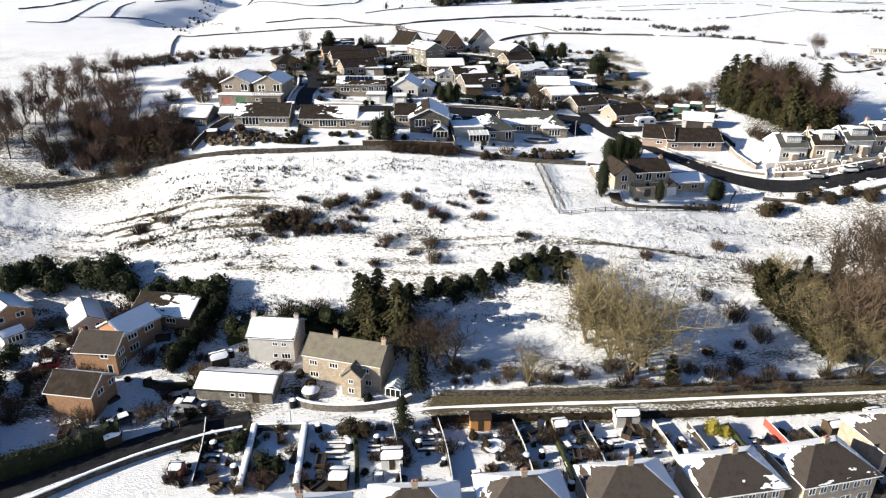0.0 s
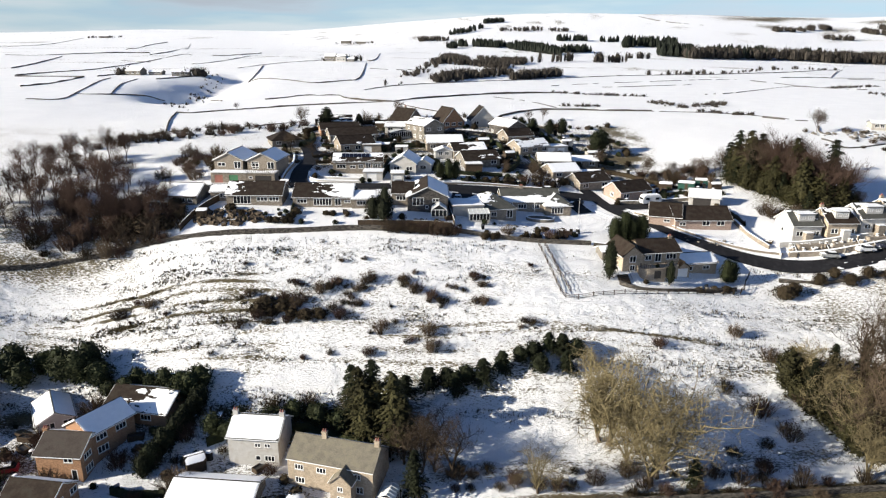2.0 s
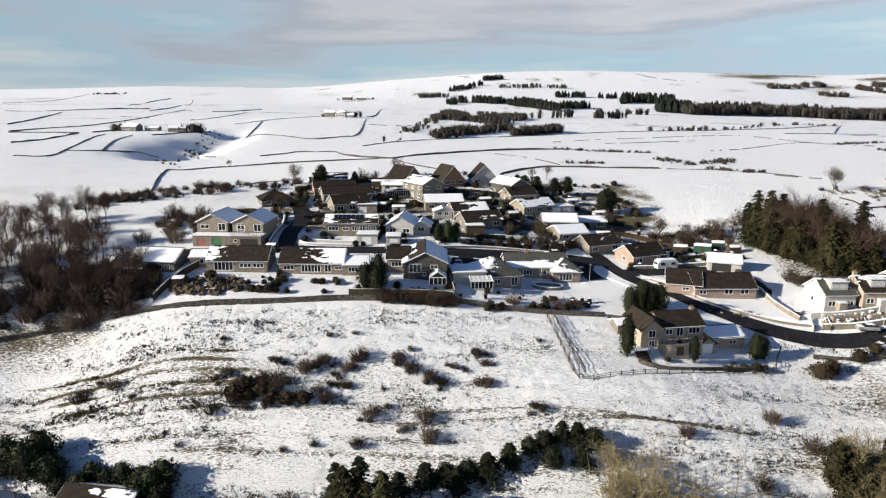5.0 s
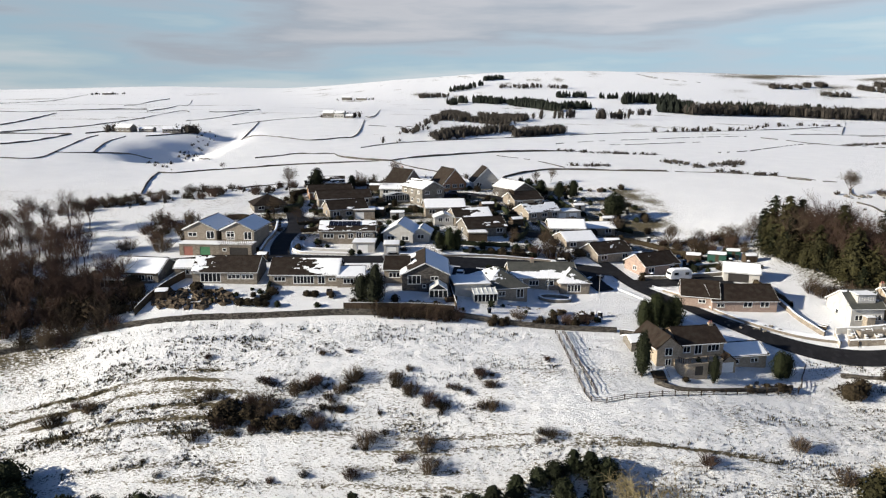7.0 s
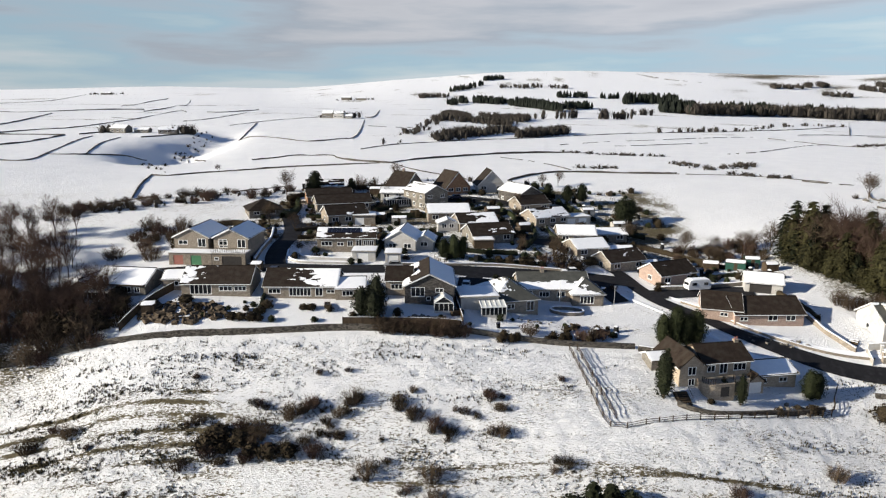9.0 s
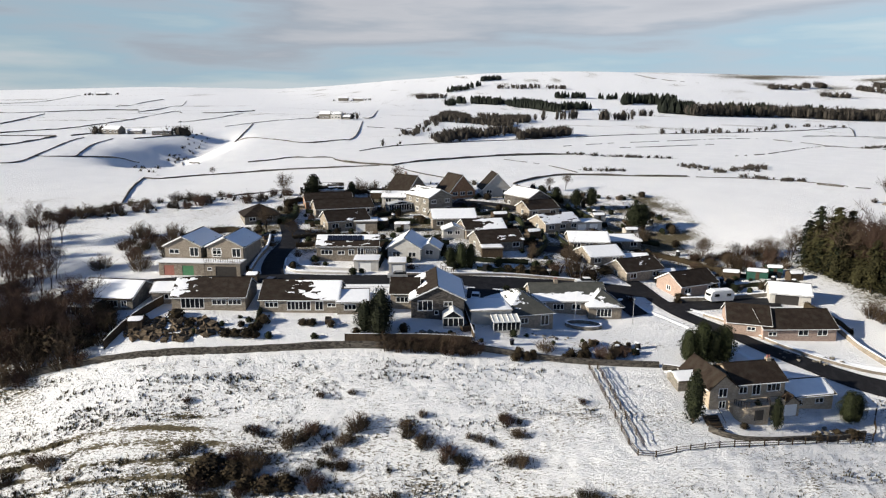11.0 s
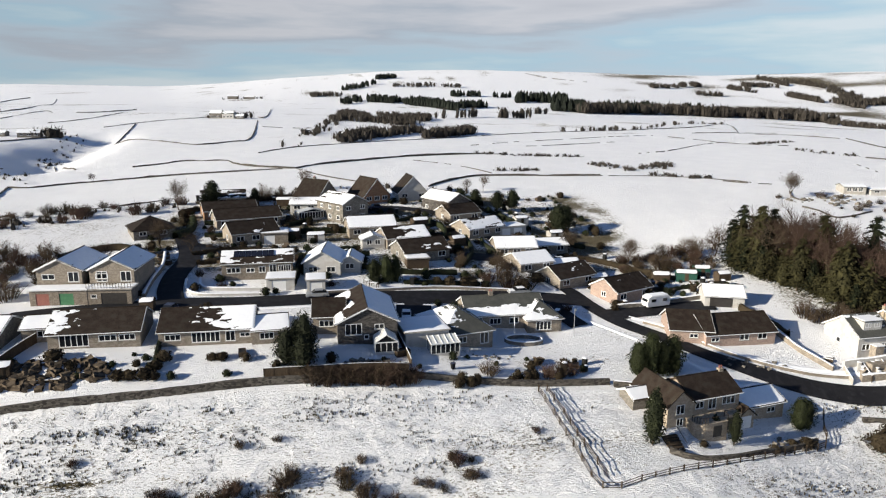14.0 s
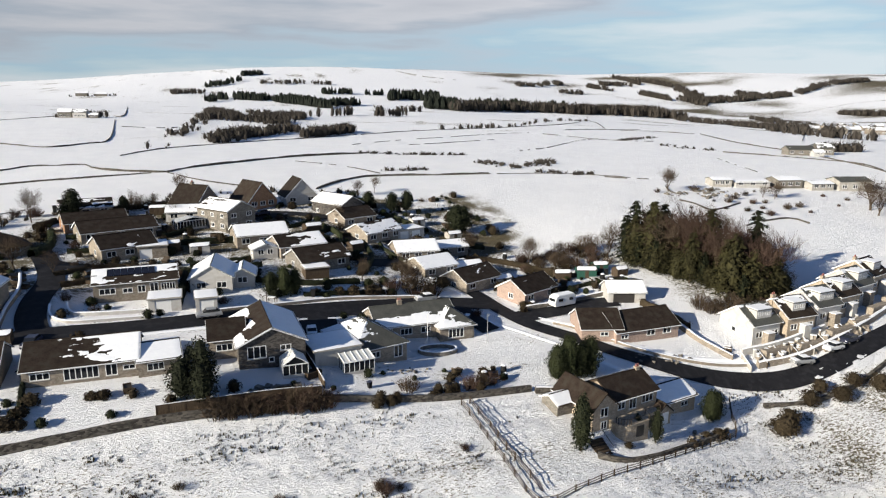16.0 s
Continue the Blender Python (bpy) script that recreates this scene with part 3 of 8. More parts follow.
def cover_at(x, y):
    """How much dry grass shows through the snow."""
    field = smooth(-62, -50, y) * (1 - smooth(-16, -11, y))
    c = 0.36 + 0.0 * x
    band = fbm(x * 0.035, y * 0.16, 5, 3)
    c = c + field * (0.080 + 0.13 * (band - 0.5)) + 0.03 * field * smooth(-34, -44, y)
    lines = np.maximum(0, np.sin(2 * np.pi * (y + 0.03 * x + 2.2 * (fbm(x * 0.06, y * 0.05, 41, 2) - 0.5)) / 2.4)) ** 2
    west = np.exp(-((x + 50) / 24) ** 4 - ((y + 30.5) / 6) ** 4)
    c = c + field * (0.06 * west + 0.30 * west * lines * np.clip(2.6 * fbm(x * 0.13, y * 0.3, 71, 3) - 0.55, 0.2, 1.2) + 0.09 * lines * smooth(-26, -40, y) * np.clip(2.6 * fbm(x * 0.1, y * 0.3, 73, 3) - 0.9, 0, 1))
    track = np.exp(-((y + 39.8 - 0.012 * (x - 10) - 0.7 * np.sin(x * 0.05)) / 0.3) ** 2) + np.exp(-((y + 38.0 + 0.02 * x - 0.8 * np.sin(x * 0.07)) / 0.28) ** 2) * smooth(-6, 6, x)
    c = c + field * 0.10 * track * (1 - smooth(50, 64, x)) * (0.4 + 0.6 * smooth(-12, 4, x))
    off = y - (-75.6 + 0.0724 * (x - 3.8))
    c = c + smooth(-2, 4, x) * (0.40 * smooth(-0.8, 0.2, off) * (1 - smooth(2.6, 4.6, off)) + 0.14 * smooth(6, 8, off) * (1 - smooth(9, 14, off)) + 0.20 * smooth(-5.4, -4.2, off) * (1 - smooth(-0.4, 0.6, off)))
    c = c + 0.01 * field * smooth(-24, -36, x) * smooth(-16, -24, y)
    slope = smooth(0, 12, x) * smooth(-70, -64, y) * (1 - smooth(-50, -42, y))
    c = c + slope * (0.17 * (fbm(x * 0.12, y * 0.4, 61, 3) - 0.5))
    c = c + 0.17 * smooth(-60, -70, x) * smooth(-25, -12, y) * (1 - smooth(4, 22, y))
    c = c + 0.10 * smooth(-45, -60, x) * smooth(25, 40, y) * (1 - smooth(80, 110, y))
    c = c + 0.16 * smooth(78, 90, x) * smooth(0, 12, y) * (1 - smooth(40, 50, y)) * (1 - smooth(108, 120, x))
    c = c + 0.06 * smooth(72, 85, x) * smooth(-40, -25, y) * (1 - smooth(-18, -14, y))
    lots = smooth(-10, -4, y) * (1 - smooth(92, 104, y)) * smooth(-52, -44, x) * (1 - smooth(66, 80, x))
    c = c + lots * (0.03 + 0.175 * smooth(24, 38, y) + 0.36 * (fbm(x * 0.16, y * 0.16, 12, 3) - 0.5))
    back = smooth(-96, -92, y) * (1 - smooth(-78, -76, y))
    c = c + back * (0.03 + 0.3 * (fbm(x * 0.22, y * 0.14, 14, 3) - 0.5))
    # lower gardens: more dark ground, part of it blue shade put in as cover
    low = smooth(-80, -72, x) * (1 - smooth(-4, 2, x)) * smooth(-80, -77, y) * (1 - smooth(-54, -50, y))
    c = c + low * (0.13 + 0.34 * (fbm(x * 0.14, y * 0.14, 16, 3) - 0.5))
    c = c - 0.09 * smooth(95, 130, y)
    c = c + smooth(200, 330, y) * (0.10 * smooth(0.48, 0.66, fbm(x * 0.006, y * 0.022, 53, 4)) + 0.16 * smooth(0.52, 0.7, fbm(x * 0.03, y * 0.11, 55, 3)))
    c = c + smooth(250, 700, y) * 0.22 * (fbm(x * 0.004, y * 0.008, 51, 3) - 0.40) + 0.04 * smooth(1700, 2500, y) * smooth(300, 900, x)
    c = c + smooth(700, 1100, x) * smooth(650, 1000, y) * 0.26 * smooth(0.44, 0.66, fbm(x * 0.008, y * 0.02, 57, 4))
    return c


def build_ground():
    xs = spaced(-4300, -100, 128, 4300, 0.5, 1.12)
    ys = spaced(-420, -104, 142, 4880, 1.0, 1.07)
    ys = np.concatenate([ys[ys < -70], np.arange(-69.6, -11.5, 0.4), ys[ys > -11.2]])
    gx, gy = np.meshgrid(xs, ys)
    z = ground(gx, gy)
    near = 1 - smooth(150, 230, np.maximum(np.abs(gx), gy))
    field = smooth(-62, -50, gy) * (1 - smooth(-15, -12, gy)) * near
    z = z + field * (fbm(gx * 0.55, gy * 0.9, 3, 3) - 0.5) * (0.34 + 0.3 * smooth(10, 40, gx) * (1 - smooth(-44, -38, gy)))
    z = z + field * (fbm(gx * 0.05, gy * 0.42, 9, 2) - 0.5) * 0.9
    rough = smooth(-69, -66, gy) * (1 - smooth(-14, -11.5, gy)) * near * (1 - smooth(24, 26, gx) * smooth(-31, -29, gy - (gx - 28) * 0.2) * (1 - smooth(70, 74, gx)))
    crease = 1 - np.abs(2 * fbm(gx * 0.5 + 0.2 * gy, gy * 0.8, 33, 3) - 1) * 2.4
    z = z + rough * (0.12 * crease + 0.16 * (fbm(gx * 1.1, gy * 1.5, 35, 2) - 0.5))
    far = smooth(160, 400, gy)
    z = z + far * (fbm(gx * 0.008, gy * 0.008, 21, 3) - 0.5) * 3 * smooth(160, 900, gy)
    nx, ny = len(xs), len(ys)
    verts = np.stack([gx.ravel(), gy.ravel(), z.ravel()], 1)
    k = (np.arange(ny - 1)[:, None] * nx + np.arange(nx - 1)[None, :]).ravel()
    faces = np.stack([k, k + 1, k + nx + 1, k + nx], 1)
    me = bpy.data.meshes.new("ground")
    me.from_pydata(verts.tolist(), [], faces.tolist())
    me.polygons.foreach_set("use_smooth", [True] * len(me.polygons))
    at = me.attributes.new("cover", "FLOAT", "POINT")
    at.data.foreach_set("value", cover_at(gx, gy).ravel().astype(np.float32))
    me.materials.append(EARTH)
    return tagged(new("ground", me), "snow-covered hillside with dry grass showing through", "ground", kind="structure")


build_ground()


def along(points, step):
    """Points at even steps along a bent line, rounded at its corners."""
    p = [Vector((*q, 0)) for q in points]
    out = []
    for i in range(len(p) - 1):
        a, b, c, d = p[max(i - 1, 0)], p[i], p[i + 1], p[min(i + 2, len(p) - 1)]
        n = max(1, int((c - b).length / step))
        for k in range(n):
            t = k / n
            out.append(0.5 * ((2 * b) + (c - a) * t + (2 * a - 5 * b + 4 * c - d) * t * t + (3 * b - a - 3 * c + d) * t**3))
    return out + [p[-1]]


def ribbon(name, points, width, lift, mat, label, step=1.5, across=4, crown=0.0, skirt=0.0, kind="structure", wobble=0.0, category="road"):
    """A strip laid on the land along a line."""
    line = along(points, step)
    rows = []
    for i, q in enumerate(line):
        d = (line[min(i + 1, len(line) - 1)] - line[max(i - 1, 0)]).normalized()
        s = Vector((-d.y, d.x, 0))
        w = width * (1 + wobble * (float(fbm(i * 0.35, width, 4)) - 0.5))
        row = []
        for k in range(across + 1):
            t = k / across * 2 - 1
            e = q + s * (t * w / 2)
            row.append((e.x, e.y, gz(e.x, e.y) + lift + crown * (1 - t * t) - (skirt if abs(t) == 1 else 0)))
        rows.append(row)
    return tagged(new(name, Shape().grid(rows).mesh(name, mat, True)), label, category, kind=kind)


MAIN_ROAD = [(135, -5), (115.4, -9.7), (98.4, -13.4), (87.5, -14.2), (77, -12.2), (67.1, -8.8), (58.4, -4.0), (53.5, 2.5), (48.5, 10), (45.5, 18.2),
             (43.5, 26.1), (39.5, 35), (36.5, 46.2), (34, 57.7), (28.5, 68.1), (22.2, 78.8), (12, 84.5), (2, 86)]
CROSS_ROAD = [(44, 21.5), (34, 22), (20, 20.8), (5, 18.5), (-10, 16.6), (-22, 15.6), (-33, 15.5), (-46, 13.6), (-60, 11.5)]
LEFT_ROAD = [(-34.5, 16), (-36.2, 22), (-36.8, 30), (-36.2, 40), (-38.5, 50), (-42, 60)]
SPUR = [(47.5, 14), (54, 14.6), (64.5, 15.5), (70, 15)]
LANE = [(-68, -100), (-57.5, -93.4), (-50.5, -88.8), (-43.2, -84.4), (-35.5, -80.8), (-27.5, -78.3), (-20.5, -77.7), (-12, -77.6), (-3.9, -76.9), (1.6, -75.5),
        (14.7, -74.7), (33.7, -73.6), (53.2, -72), (72.9, -70.9), (95, -69.5), (130, -68)]
ribbon("road", MAIN_ROAD, 3.7, 0.10, ASPHALT, "wet dark asphalt road climbing between the houses", crown=0.05)
ribbon("road", CROSS_ROAD, 5.2, 0.125, ASPHALT, "cleared asphalt road through the housing estate", crown=0.04)
ribbon("road", LEFT_ROAD, 4.6, 0.15, ASPHALT, "short asphalt road between low walls", crown=0.04)
ribbon("road", SPUR, 5.0, 0.14, ASPHALT, "asphalt drive leading to a garage", crown=0.04)
ribbon("lane", LANE[7:], 0.6, 0.11, SNOW, "snow-covered lane behind the gardens", crown=0.04, wobble=1.3)
ribbon("road", LANE[:6], 4.0, 0.10, ASPHALT, "dark road dropping away between walls", crown=0.04)
ribbon("drive", [(9.2, 17.5), (8.6, 11), (7.6, 5)], 6.6, 0.16, ASPHALT, "dark asphalt drive between two houses", crown=0.03)
ribbon("drive", [(-31.6, 13.6), (-32.0, 8), (-33.2, 3)], 3.0, 0.16, ASPHALT, "narrow asphalt drive beside a bungalow", crown=0.02)
ribbon("drive", [(37, 21), (38.5, 15), (40, 10)], 4.0, 0.13, ASPHALT, "asphalt forecourt beside the junction", crown=0.02)
ribbon("drive", [(31, 66), (26, 61), (20, 57)], 4.0, 0.14, ASPHALT, "asphalt drive between bungalows", crown=0.02)
ribbon("drive", [(36, 50), (42, 47), (50, 45.5)], 3.6, 0.14, ASPHALT, "asphalt drive off the upper road", crown=0.02)
ribbon("drive", [(40, 33), (44, 32), (52, 33)], 3.6, 0.14, ASPHALT, "asphalt drive behind a bungalow", crown=0.02)
ribbon("drive", [(13, 84), (2, 81), (-8, 83)], 5.0, 0.15, ASPHALT, "asphalt turning head at the top", crown=0.02)
ribbon("drive", [(36, 44), (29, 42.5), (22, 43)], 5.0, 0.14, ASPHALT, "dark drive beside the upper road", crown=0.02)
ribbon("drive", [(-38.5, 50), (-33, 47), (-30, 46)], 3.5, 0.16, ASPHALT, "drive to a dark-roofed bungalow", crown=0.02)
ribbon("verge", [(41, 14.0), (44.8, 8.5), (49.8, 0), (54.6, -7.6), (64, -13.0)], 1.0, 0.17, SNOW, "snowy raised verge beside the road", skirt=0.15)
ribbon("verge", [(51, 12.6), (57, 6.4), (61, -0.4), (69, -5.4), (79, -8.2), (88, -10.3), (98, -9.6)], 0.9, 0.17, SNOW, "snowy raised verge along the bend", skirt=0.15)
ribbon("verge", [(30, 18.2), (14, 16.4), (0, 14.4), (-14, 13.0), (-30, 12.2)], 0.9, 0.18, SNOW, "snowy verge along the cross road", skirt=0.15)
ribbon("verge", [(40.6, 26), (36.4, 35), (33.2, 46), (30.8, 57), (25.6, 66.5)], 0.8, 0.17, SNOW, "snowy verge on the climbing road", skirt=0.15)

# ---- houses of the estate, nearest row first ----
G_ROW = "bungalows of the front row"
house("bungalow", "buff stone bungalow with dark tiled roof partly under snow", -42.0, -1.4, 2, 13.2, 9, 2.6, 2.3, "along", STONE, TILE, ((0.36, -0.5, 0.25), 0.9),
      front=[(1.6, 0.35, 4.2, 2.0, 4), (7.2, 1.0, 2.6, 1.0, 2), (10.1, 1.0, 2.4, 1.0, 2)], group=G_ROW, category="bungalow", chimneys=())
house("bungalow_annex", "low stone annex with snowy roof beside a bungalow", -51.0, 1.2, 5, 4.6, 6, 2.4, 1.1, "along", STONE, TILE, (1, 1),
      front=[(2.2, 0.9, 1.6, 1.0, 1)], category="annex")
house("bungalow", "buff stone bungalow with long window band, roof half snowed", -25.6, -1.3, 1, 14.2, 9, 2.6, 2.3, "along", STONE, TILE, ((0.42, 0.7, 0.2), 0.9),
      front=[(0.9, 1.0, 2.4, 1.0, 2), (4.9, 0.5, 4.3, 1.7, 5), (10.0, 0.5, 1.5, 1.7, 1), (12.2, 1.1, 1.6, 0.7, 1)], group=G_ROW, category="bungalow")
house("garage", "stone garage with smooth snow on its roof", -15.8, -1.6, 5, 5.6, 8, 2.4, 1.2, "along", STONE, TILE, (1, 1),
      front=[(1.2, 0.8, 2.2, 1.1, 2)], category="garage")
house("bungalow", "stone bungalow with snowy roof and bay conservatory", -61.3, -0.5, -6, 10.7, 9, 2.6, 2.2, "along", GRIT, TILE, (1, 1),
      front=[(5.6, 0.9, 2.2, 1.2, 2), (8.4, 0.9, 1.2, 1.2, 1)], group=G_ROW, category="bungalow")
house("bungalow_wing", "low gabled wing under blue-shaded snow", -69.5, 0.4, -6, 5.6, 8, 2.4, 1.7, "gable", GRIT, TILE, (1, 1),
      front=[(1.6, 0.9, 2.2, 1.1, 2)], category="annex")
house("house_wing", "brown-roofed two-window wing of a gabled house", -6.6, 1.6, 0, 5.2, 7, 3.2, 1.9, "along", STONE, TILE, (0, 0.3),
      front=[(1.0, 1.3, 2.4, 1.1, 2)], category="annex")
house("gabled_house", "dark stone house with broad white-edged gable and snowy roof", -0.4, -2.2, 2, 9.6, 14, 3.9, 2.3, "gable", DARKSTONE, TILE, ((0.46, -0.1, -0.35), 1),
      front=[(1.2, 1.7, 2.7, 1.9, 2), (5.9, 2.5, 1.6, 0.9, 1), (4.2, 0.9, 0.8, 0.8, 0)], group=G_ROW)
house("house", "pale stone house with half-snowed green-grey hipped roof", 16.6, 0.4, 14, 9.4, 12, 2.8, 2.7, "hip", STONE, SLATE, ((0.30, -0.5, 0.3), 1, 0.35, (0.72, 0.2, -0.3)),
      front=[(0.8, 0.9, 1.5, 1.1, 1), (3.0, 0.9, 1.5, 1.1, 1), (7.0, 0.3, 1.6, 2.0, 1)], group=G_ROW)
house("extension", "cream flat-roofed extension under smooth snow", 9.4, -1.6, 8, 7.4, 7.5, 2.7, 0, "flat", RENDER, SLATE, (1,), category="annex")
house("bungalow", "long stone bungalow with grey slate roof, snow along its eaves", 25.8, 10.0, 2, 15.0, 9.5, 2.8, 2.3, "along", STONE, SLATE, ((0.42, 0.1, -0.75), 0.9),
      front=[(1.0, 0.3, 1.8, 2.1, 1), (4.2, 0.9, 2.2, 1.2, 2), (8.0, 0.9, 1.8, 1.2, 1)], group=G_ROW, category="bungalow", chimneys=[(-2, 4.75, 0.7)])
house("bungalow_bay", "hipped bay with tall windows and slate roof", 32.6, 8.4, 3, 6.6, 8, 2.8, 2.2, "hip", STONE, SLATE, ((0.35, -0.3, -0.5), 0.9, 0.12, 0.6),
      front=[(1.6, 0.5, 3.0, 1.7, 3)], category="annex")

# twin gabled houses over their garages
for n, (tx, ty, trz) in enumerate(((-54.4, 20.0, -4), (-45.4, 19.6, -4))):
    house("gabled_house", "tan stone gabled house above its garages, bluish snow on the roof", tx, ty, trz, 7.8, 11, 5.4, 1.9, "gable", STONE, TILE, (0.95, 0.72),
          front=[(0.9 if n == 0 else 1.0, 3.6, 2.2, 1.0, 1), (5.4, 3.1, 1.9, 1.9, 1)] + ([(1.2, 3.1, 1.9, 1.9, 1)] if n else []), z=gz(tx, ty) - 0.2, group="twin gabled houses")
house("garage_block", "flat-roofed stone garages with a red and a green door", -53.5, 16.4, -3, 9.6, 3.0, 2.7, 0, "flat", STONE, TILE, (0.62,), doors=[(1.0, 2.2, 2.1, BRICKDOOR), (4.9, 2.4, 2.1, GREENPAINT)], category="garage", verge=WHITE)
house("garage_block", "stone garage with a dark double door under a balcony", -45.0, 16.0, -3, 7.6, 3.4, 2.7, 0, "flat", STONE, TILE, (0.5,), doors=[(2.4, 4.4, 2.1, DOOR_OR_SHADE)], front=[(0.7, 1.2, 1.0, 0.7, 0)], category="garage")
rail = thing("balcony_railing", pose(-45.0, 16.05, gz(-45, 16) + 2.92, 0, 0, -3), "dark timber balcony railing over the garage", "railing")
part("top_rail", Shape().box(-3.8, -0.04, 0.95, 3.8, 0.04, 1.03), TIMBER, rail)
for i in range(16):
    part("baluster", Shape().box(-3.78 + i * 0.5, -0.03, 0, -3.72 + i * 0.5, 0.03, 0.95), TIMBER, rail)

# ---- houses up the hill ----
def estate(name, label, x, y, rz, w, d, h=2.7, rise=2.0, kind="along", wall=None, roof=None, snow=(0.6, 0.9), n=2, side=1, **more):
    tall = h > 4
    front = row_of(n, w, 0.9, min(1.8, (w - 1.6) / max(n, 1) * 0.7), 1.2, 1)
    if tall:
        front += row_of(n, w, 3.4, min(1.6, (w - 1.6) / max(n, 1) * 0.6), 1.1, 1)
    flank = row_of(side, d, 0.9, 1.3, 1.1, 1, 1.5) + (row_of(side, d, 3.4, 1.2, 1.0, 1, 1.5) if tall else [])
    return house(name, label, x, y, rz, w, d, h, rise, kind, wall, roof, snow, front=front, left=flank, right=flank, category=more.pop("category", "house"), **more)


house("bungalow", "cream-fronted bungalow with solar panels on its roof", -20.7, 27.4, 3, 13.6, 8, 3.0, 1.7, "along", STONE, TILE, ((0.50, -0.1, 0.3), 0.9),
      front=[(0.9, 1.0, 2.6, 1.1, 2), (4.6, 1.0, 1.6, 0.9, 1), (7.0, 0.9, 1.3, 1.3, 1), (9.0, 0.3, 1.4, 2.2, 1), (10.8, 1.0, 2.4, 1.3, 4)], category="bungalow", z=gz(-20.7, 27.4) + 0.5)
panel = thing("solar_panels", pose(-20.7, 27.4, gz(-20.7, 27.4) + 0.5, 0, 0, 3), "black solar panels along the roof of a bungalow", "solar panel")
for i in range(7):
    a = -4.6 + i * 1.12
    zz = lambda yy: 3.0 + 0.12 + 1.7 * yy / 4.0 + 0.2
    part("panel", Shape().slab([(a, 1.5, zz(1.5)), (a + 1.06, 1.5, zz(1.5)), (a + 1.06, 3.3, zz(3.3)), (a, 3.3, zz(3.3))], 0.05), SOLAR, panel)
house("round_house", "low dark house with a broad hipped roof by trees", -46.6, 54.6, 24, 9.0, 8.6, 2.3, 2.3, "hip", GRIT, TILE, (0.05, 0.3, 0.1, 0.1), front=[(1.2, 0.9, 1.6, 1.0, 1), (5.6, 0.9, 1.6, 1.0, 1)])
house("garage", "white garage set into the bank beside the road", -15.9, 21.2, 1, 5.2, 5, 2.3, 0, "flat", RENDER, TILE, (1,), doors=[(1.0, 2.6, 2.0, WHITE)], category="garage")
estate("bungalow", "pale stone gabled bungalow with bluish snowy roof", -8.2, 28.6, -6, 7.4, 10, 3.0, 2.2, "gable", RENDER, SLATE, (1, 0.95), 2, category="bungalow")
estate("bungalow_wing", "low wing with snowy roof", -2.6, 30.5, -6, 4.4, 6, 2.5, 1.3, "gable", RENDER, SLATE, (0.9, 0.9), 1, category="annex")
house("garage", "small white garage beside the road", -9.2, 20.0, 2, 3.5, 5, 2.4, 0, "flat", RENDER, TILE, (1,), doors=[(0.6, 2.3, 2.0, WHITE)], category="garage")
estate("bungalow", "stone bungalow with dark brown tiled roof and gable end", -23.6, 51.4, 24, 11.0, 8.0, 2.8, 2.0, "along", STONE, TILE, ((0.3, 0.1, -0.2), 0.5), 3, category="bungalow")
house("garage", "stone garage with flat snowy roof", -19.3, 51.2, 5, 5.8, 6, 2.5, 0, "flat", STONE, TILE, (1,), front=[], doors=[(0.4, 2.4, 2.0, WHITE)], category="garage")
estate("bungalow", "long bungalow with dark brown roof", -26.6, 65.6, 19, 16.0, 8.5, 2.5, 1.9, "along", STONE, TILE, (0.12, 0.4), 3, category="bungalow")
estate("bungalow", "long dark-roofed bungalow on the hill", -32.4, 74.6, 17, 13.5, 8.0, 2.4, 1.7, "along", BRICK, TILE, (0.1, 0.4), 3, category="bungalow")
estate("bungalow", "low bungalow with thin snow on a dark roof", -36.5, 88.5, 8, 12.0, 7.5, 2.5, 1.6, "along", STONE, TILE, (0.45, 0.8), 3, category="bungalow")
estate("bungalow", "low snow-roofed bungalow at the top of the estate", -14.0, 80.5, -4, 7.5, 7, 2.5, 1.3, "along", RENDER, TILE, (0.8, 1), 2, category="bungalow")
estate("house", "two-storey stone house with patchy snow on the lit slope", -0.2, 70.0, 36, 8.2, 11.5, 5.2, 2.0, "gable", GRIT, TILE, (0.62, 0.9), 2, 3)
estate("house", "steep brown-roofed chalet house", -7.4, 90.2, 48, 9.0, 9.5, 2.2, 4.6, "gable", STONE, TILE, (0.1, 0.6), 2, chimneys=[(0.3, 5.5, 0.5)])
estate("house", "steep-gabled chalet house with brown tiles", 6.6, 90.4, 28, 9.0, 9.5, 2.2, 4.9, "gable", BRICK, TILE, (0.12, 0.6), 3)
estate("house", "steep-gabled chalet house with pale front", 17.6, 93.2, 8, 9.0, 9.0, 2.4, 4.7, "gable", RENDER, TILE, (0.2, 0.7), 2)
estate("bungalow", "bungalow under an even snow-covered roof", 3.6, 56.0, 8, 11.6, 8.5, 2.8, 1.9, "along", STONE, TILE, (1, 1), 3, category="bungalow")
estate("bungalow", "dark-roofed bungalow with a broad band of snow", 11.4, 47.6, 14, 10.4, 8.5, 2.6, 1.8, "along", STONE, TILE, ((0.5, 0.5, -0.1), 0.8), 3, category="bungalow")
estate("sun_porch", "white-framed sun porch with snowy gable roof", 3.2, 47.0, 5, 5.2, 4, 2.3, 1.0, "gable", RENDER, TILE, (0.9, 0.9), 2, category="porch")
estate("bungalow", "dark brown-roofed bungalow by the road", 14.6, 38.0, 18, 11.0, 8.0, 2.6, 1.9, "along", GRIT, TILE, ((0.28, 0.3, -0.3), 0.8), 2, category="bungalow")
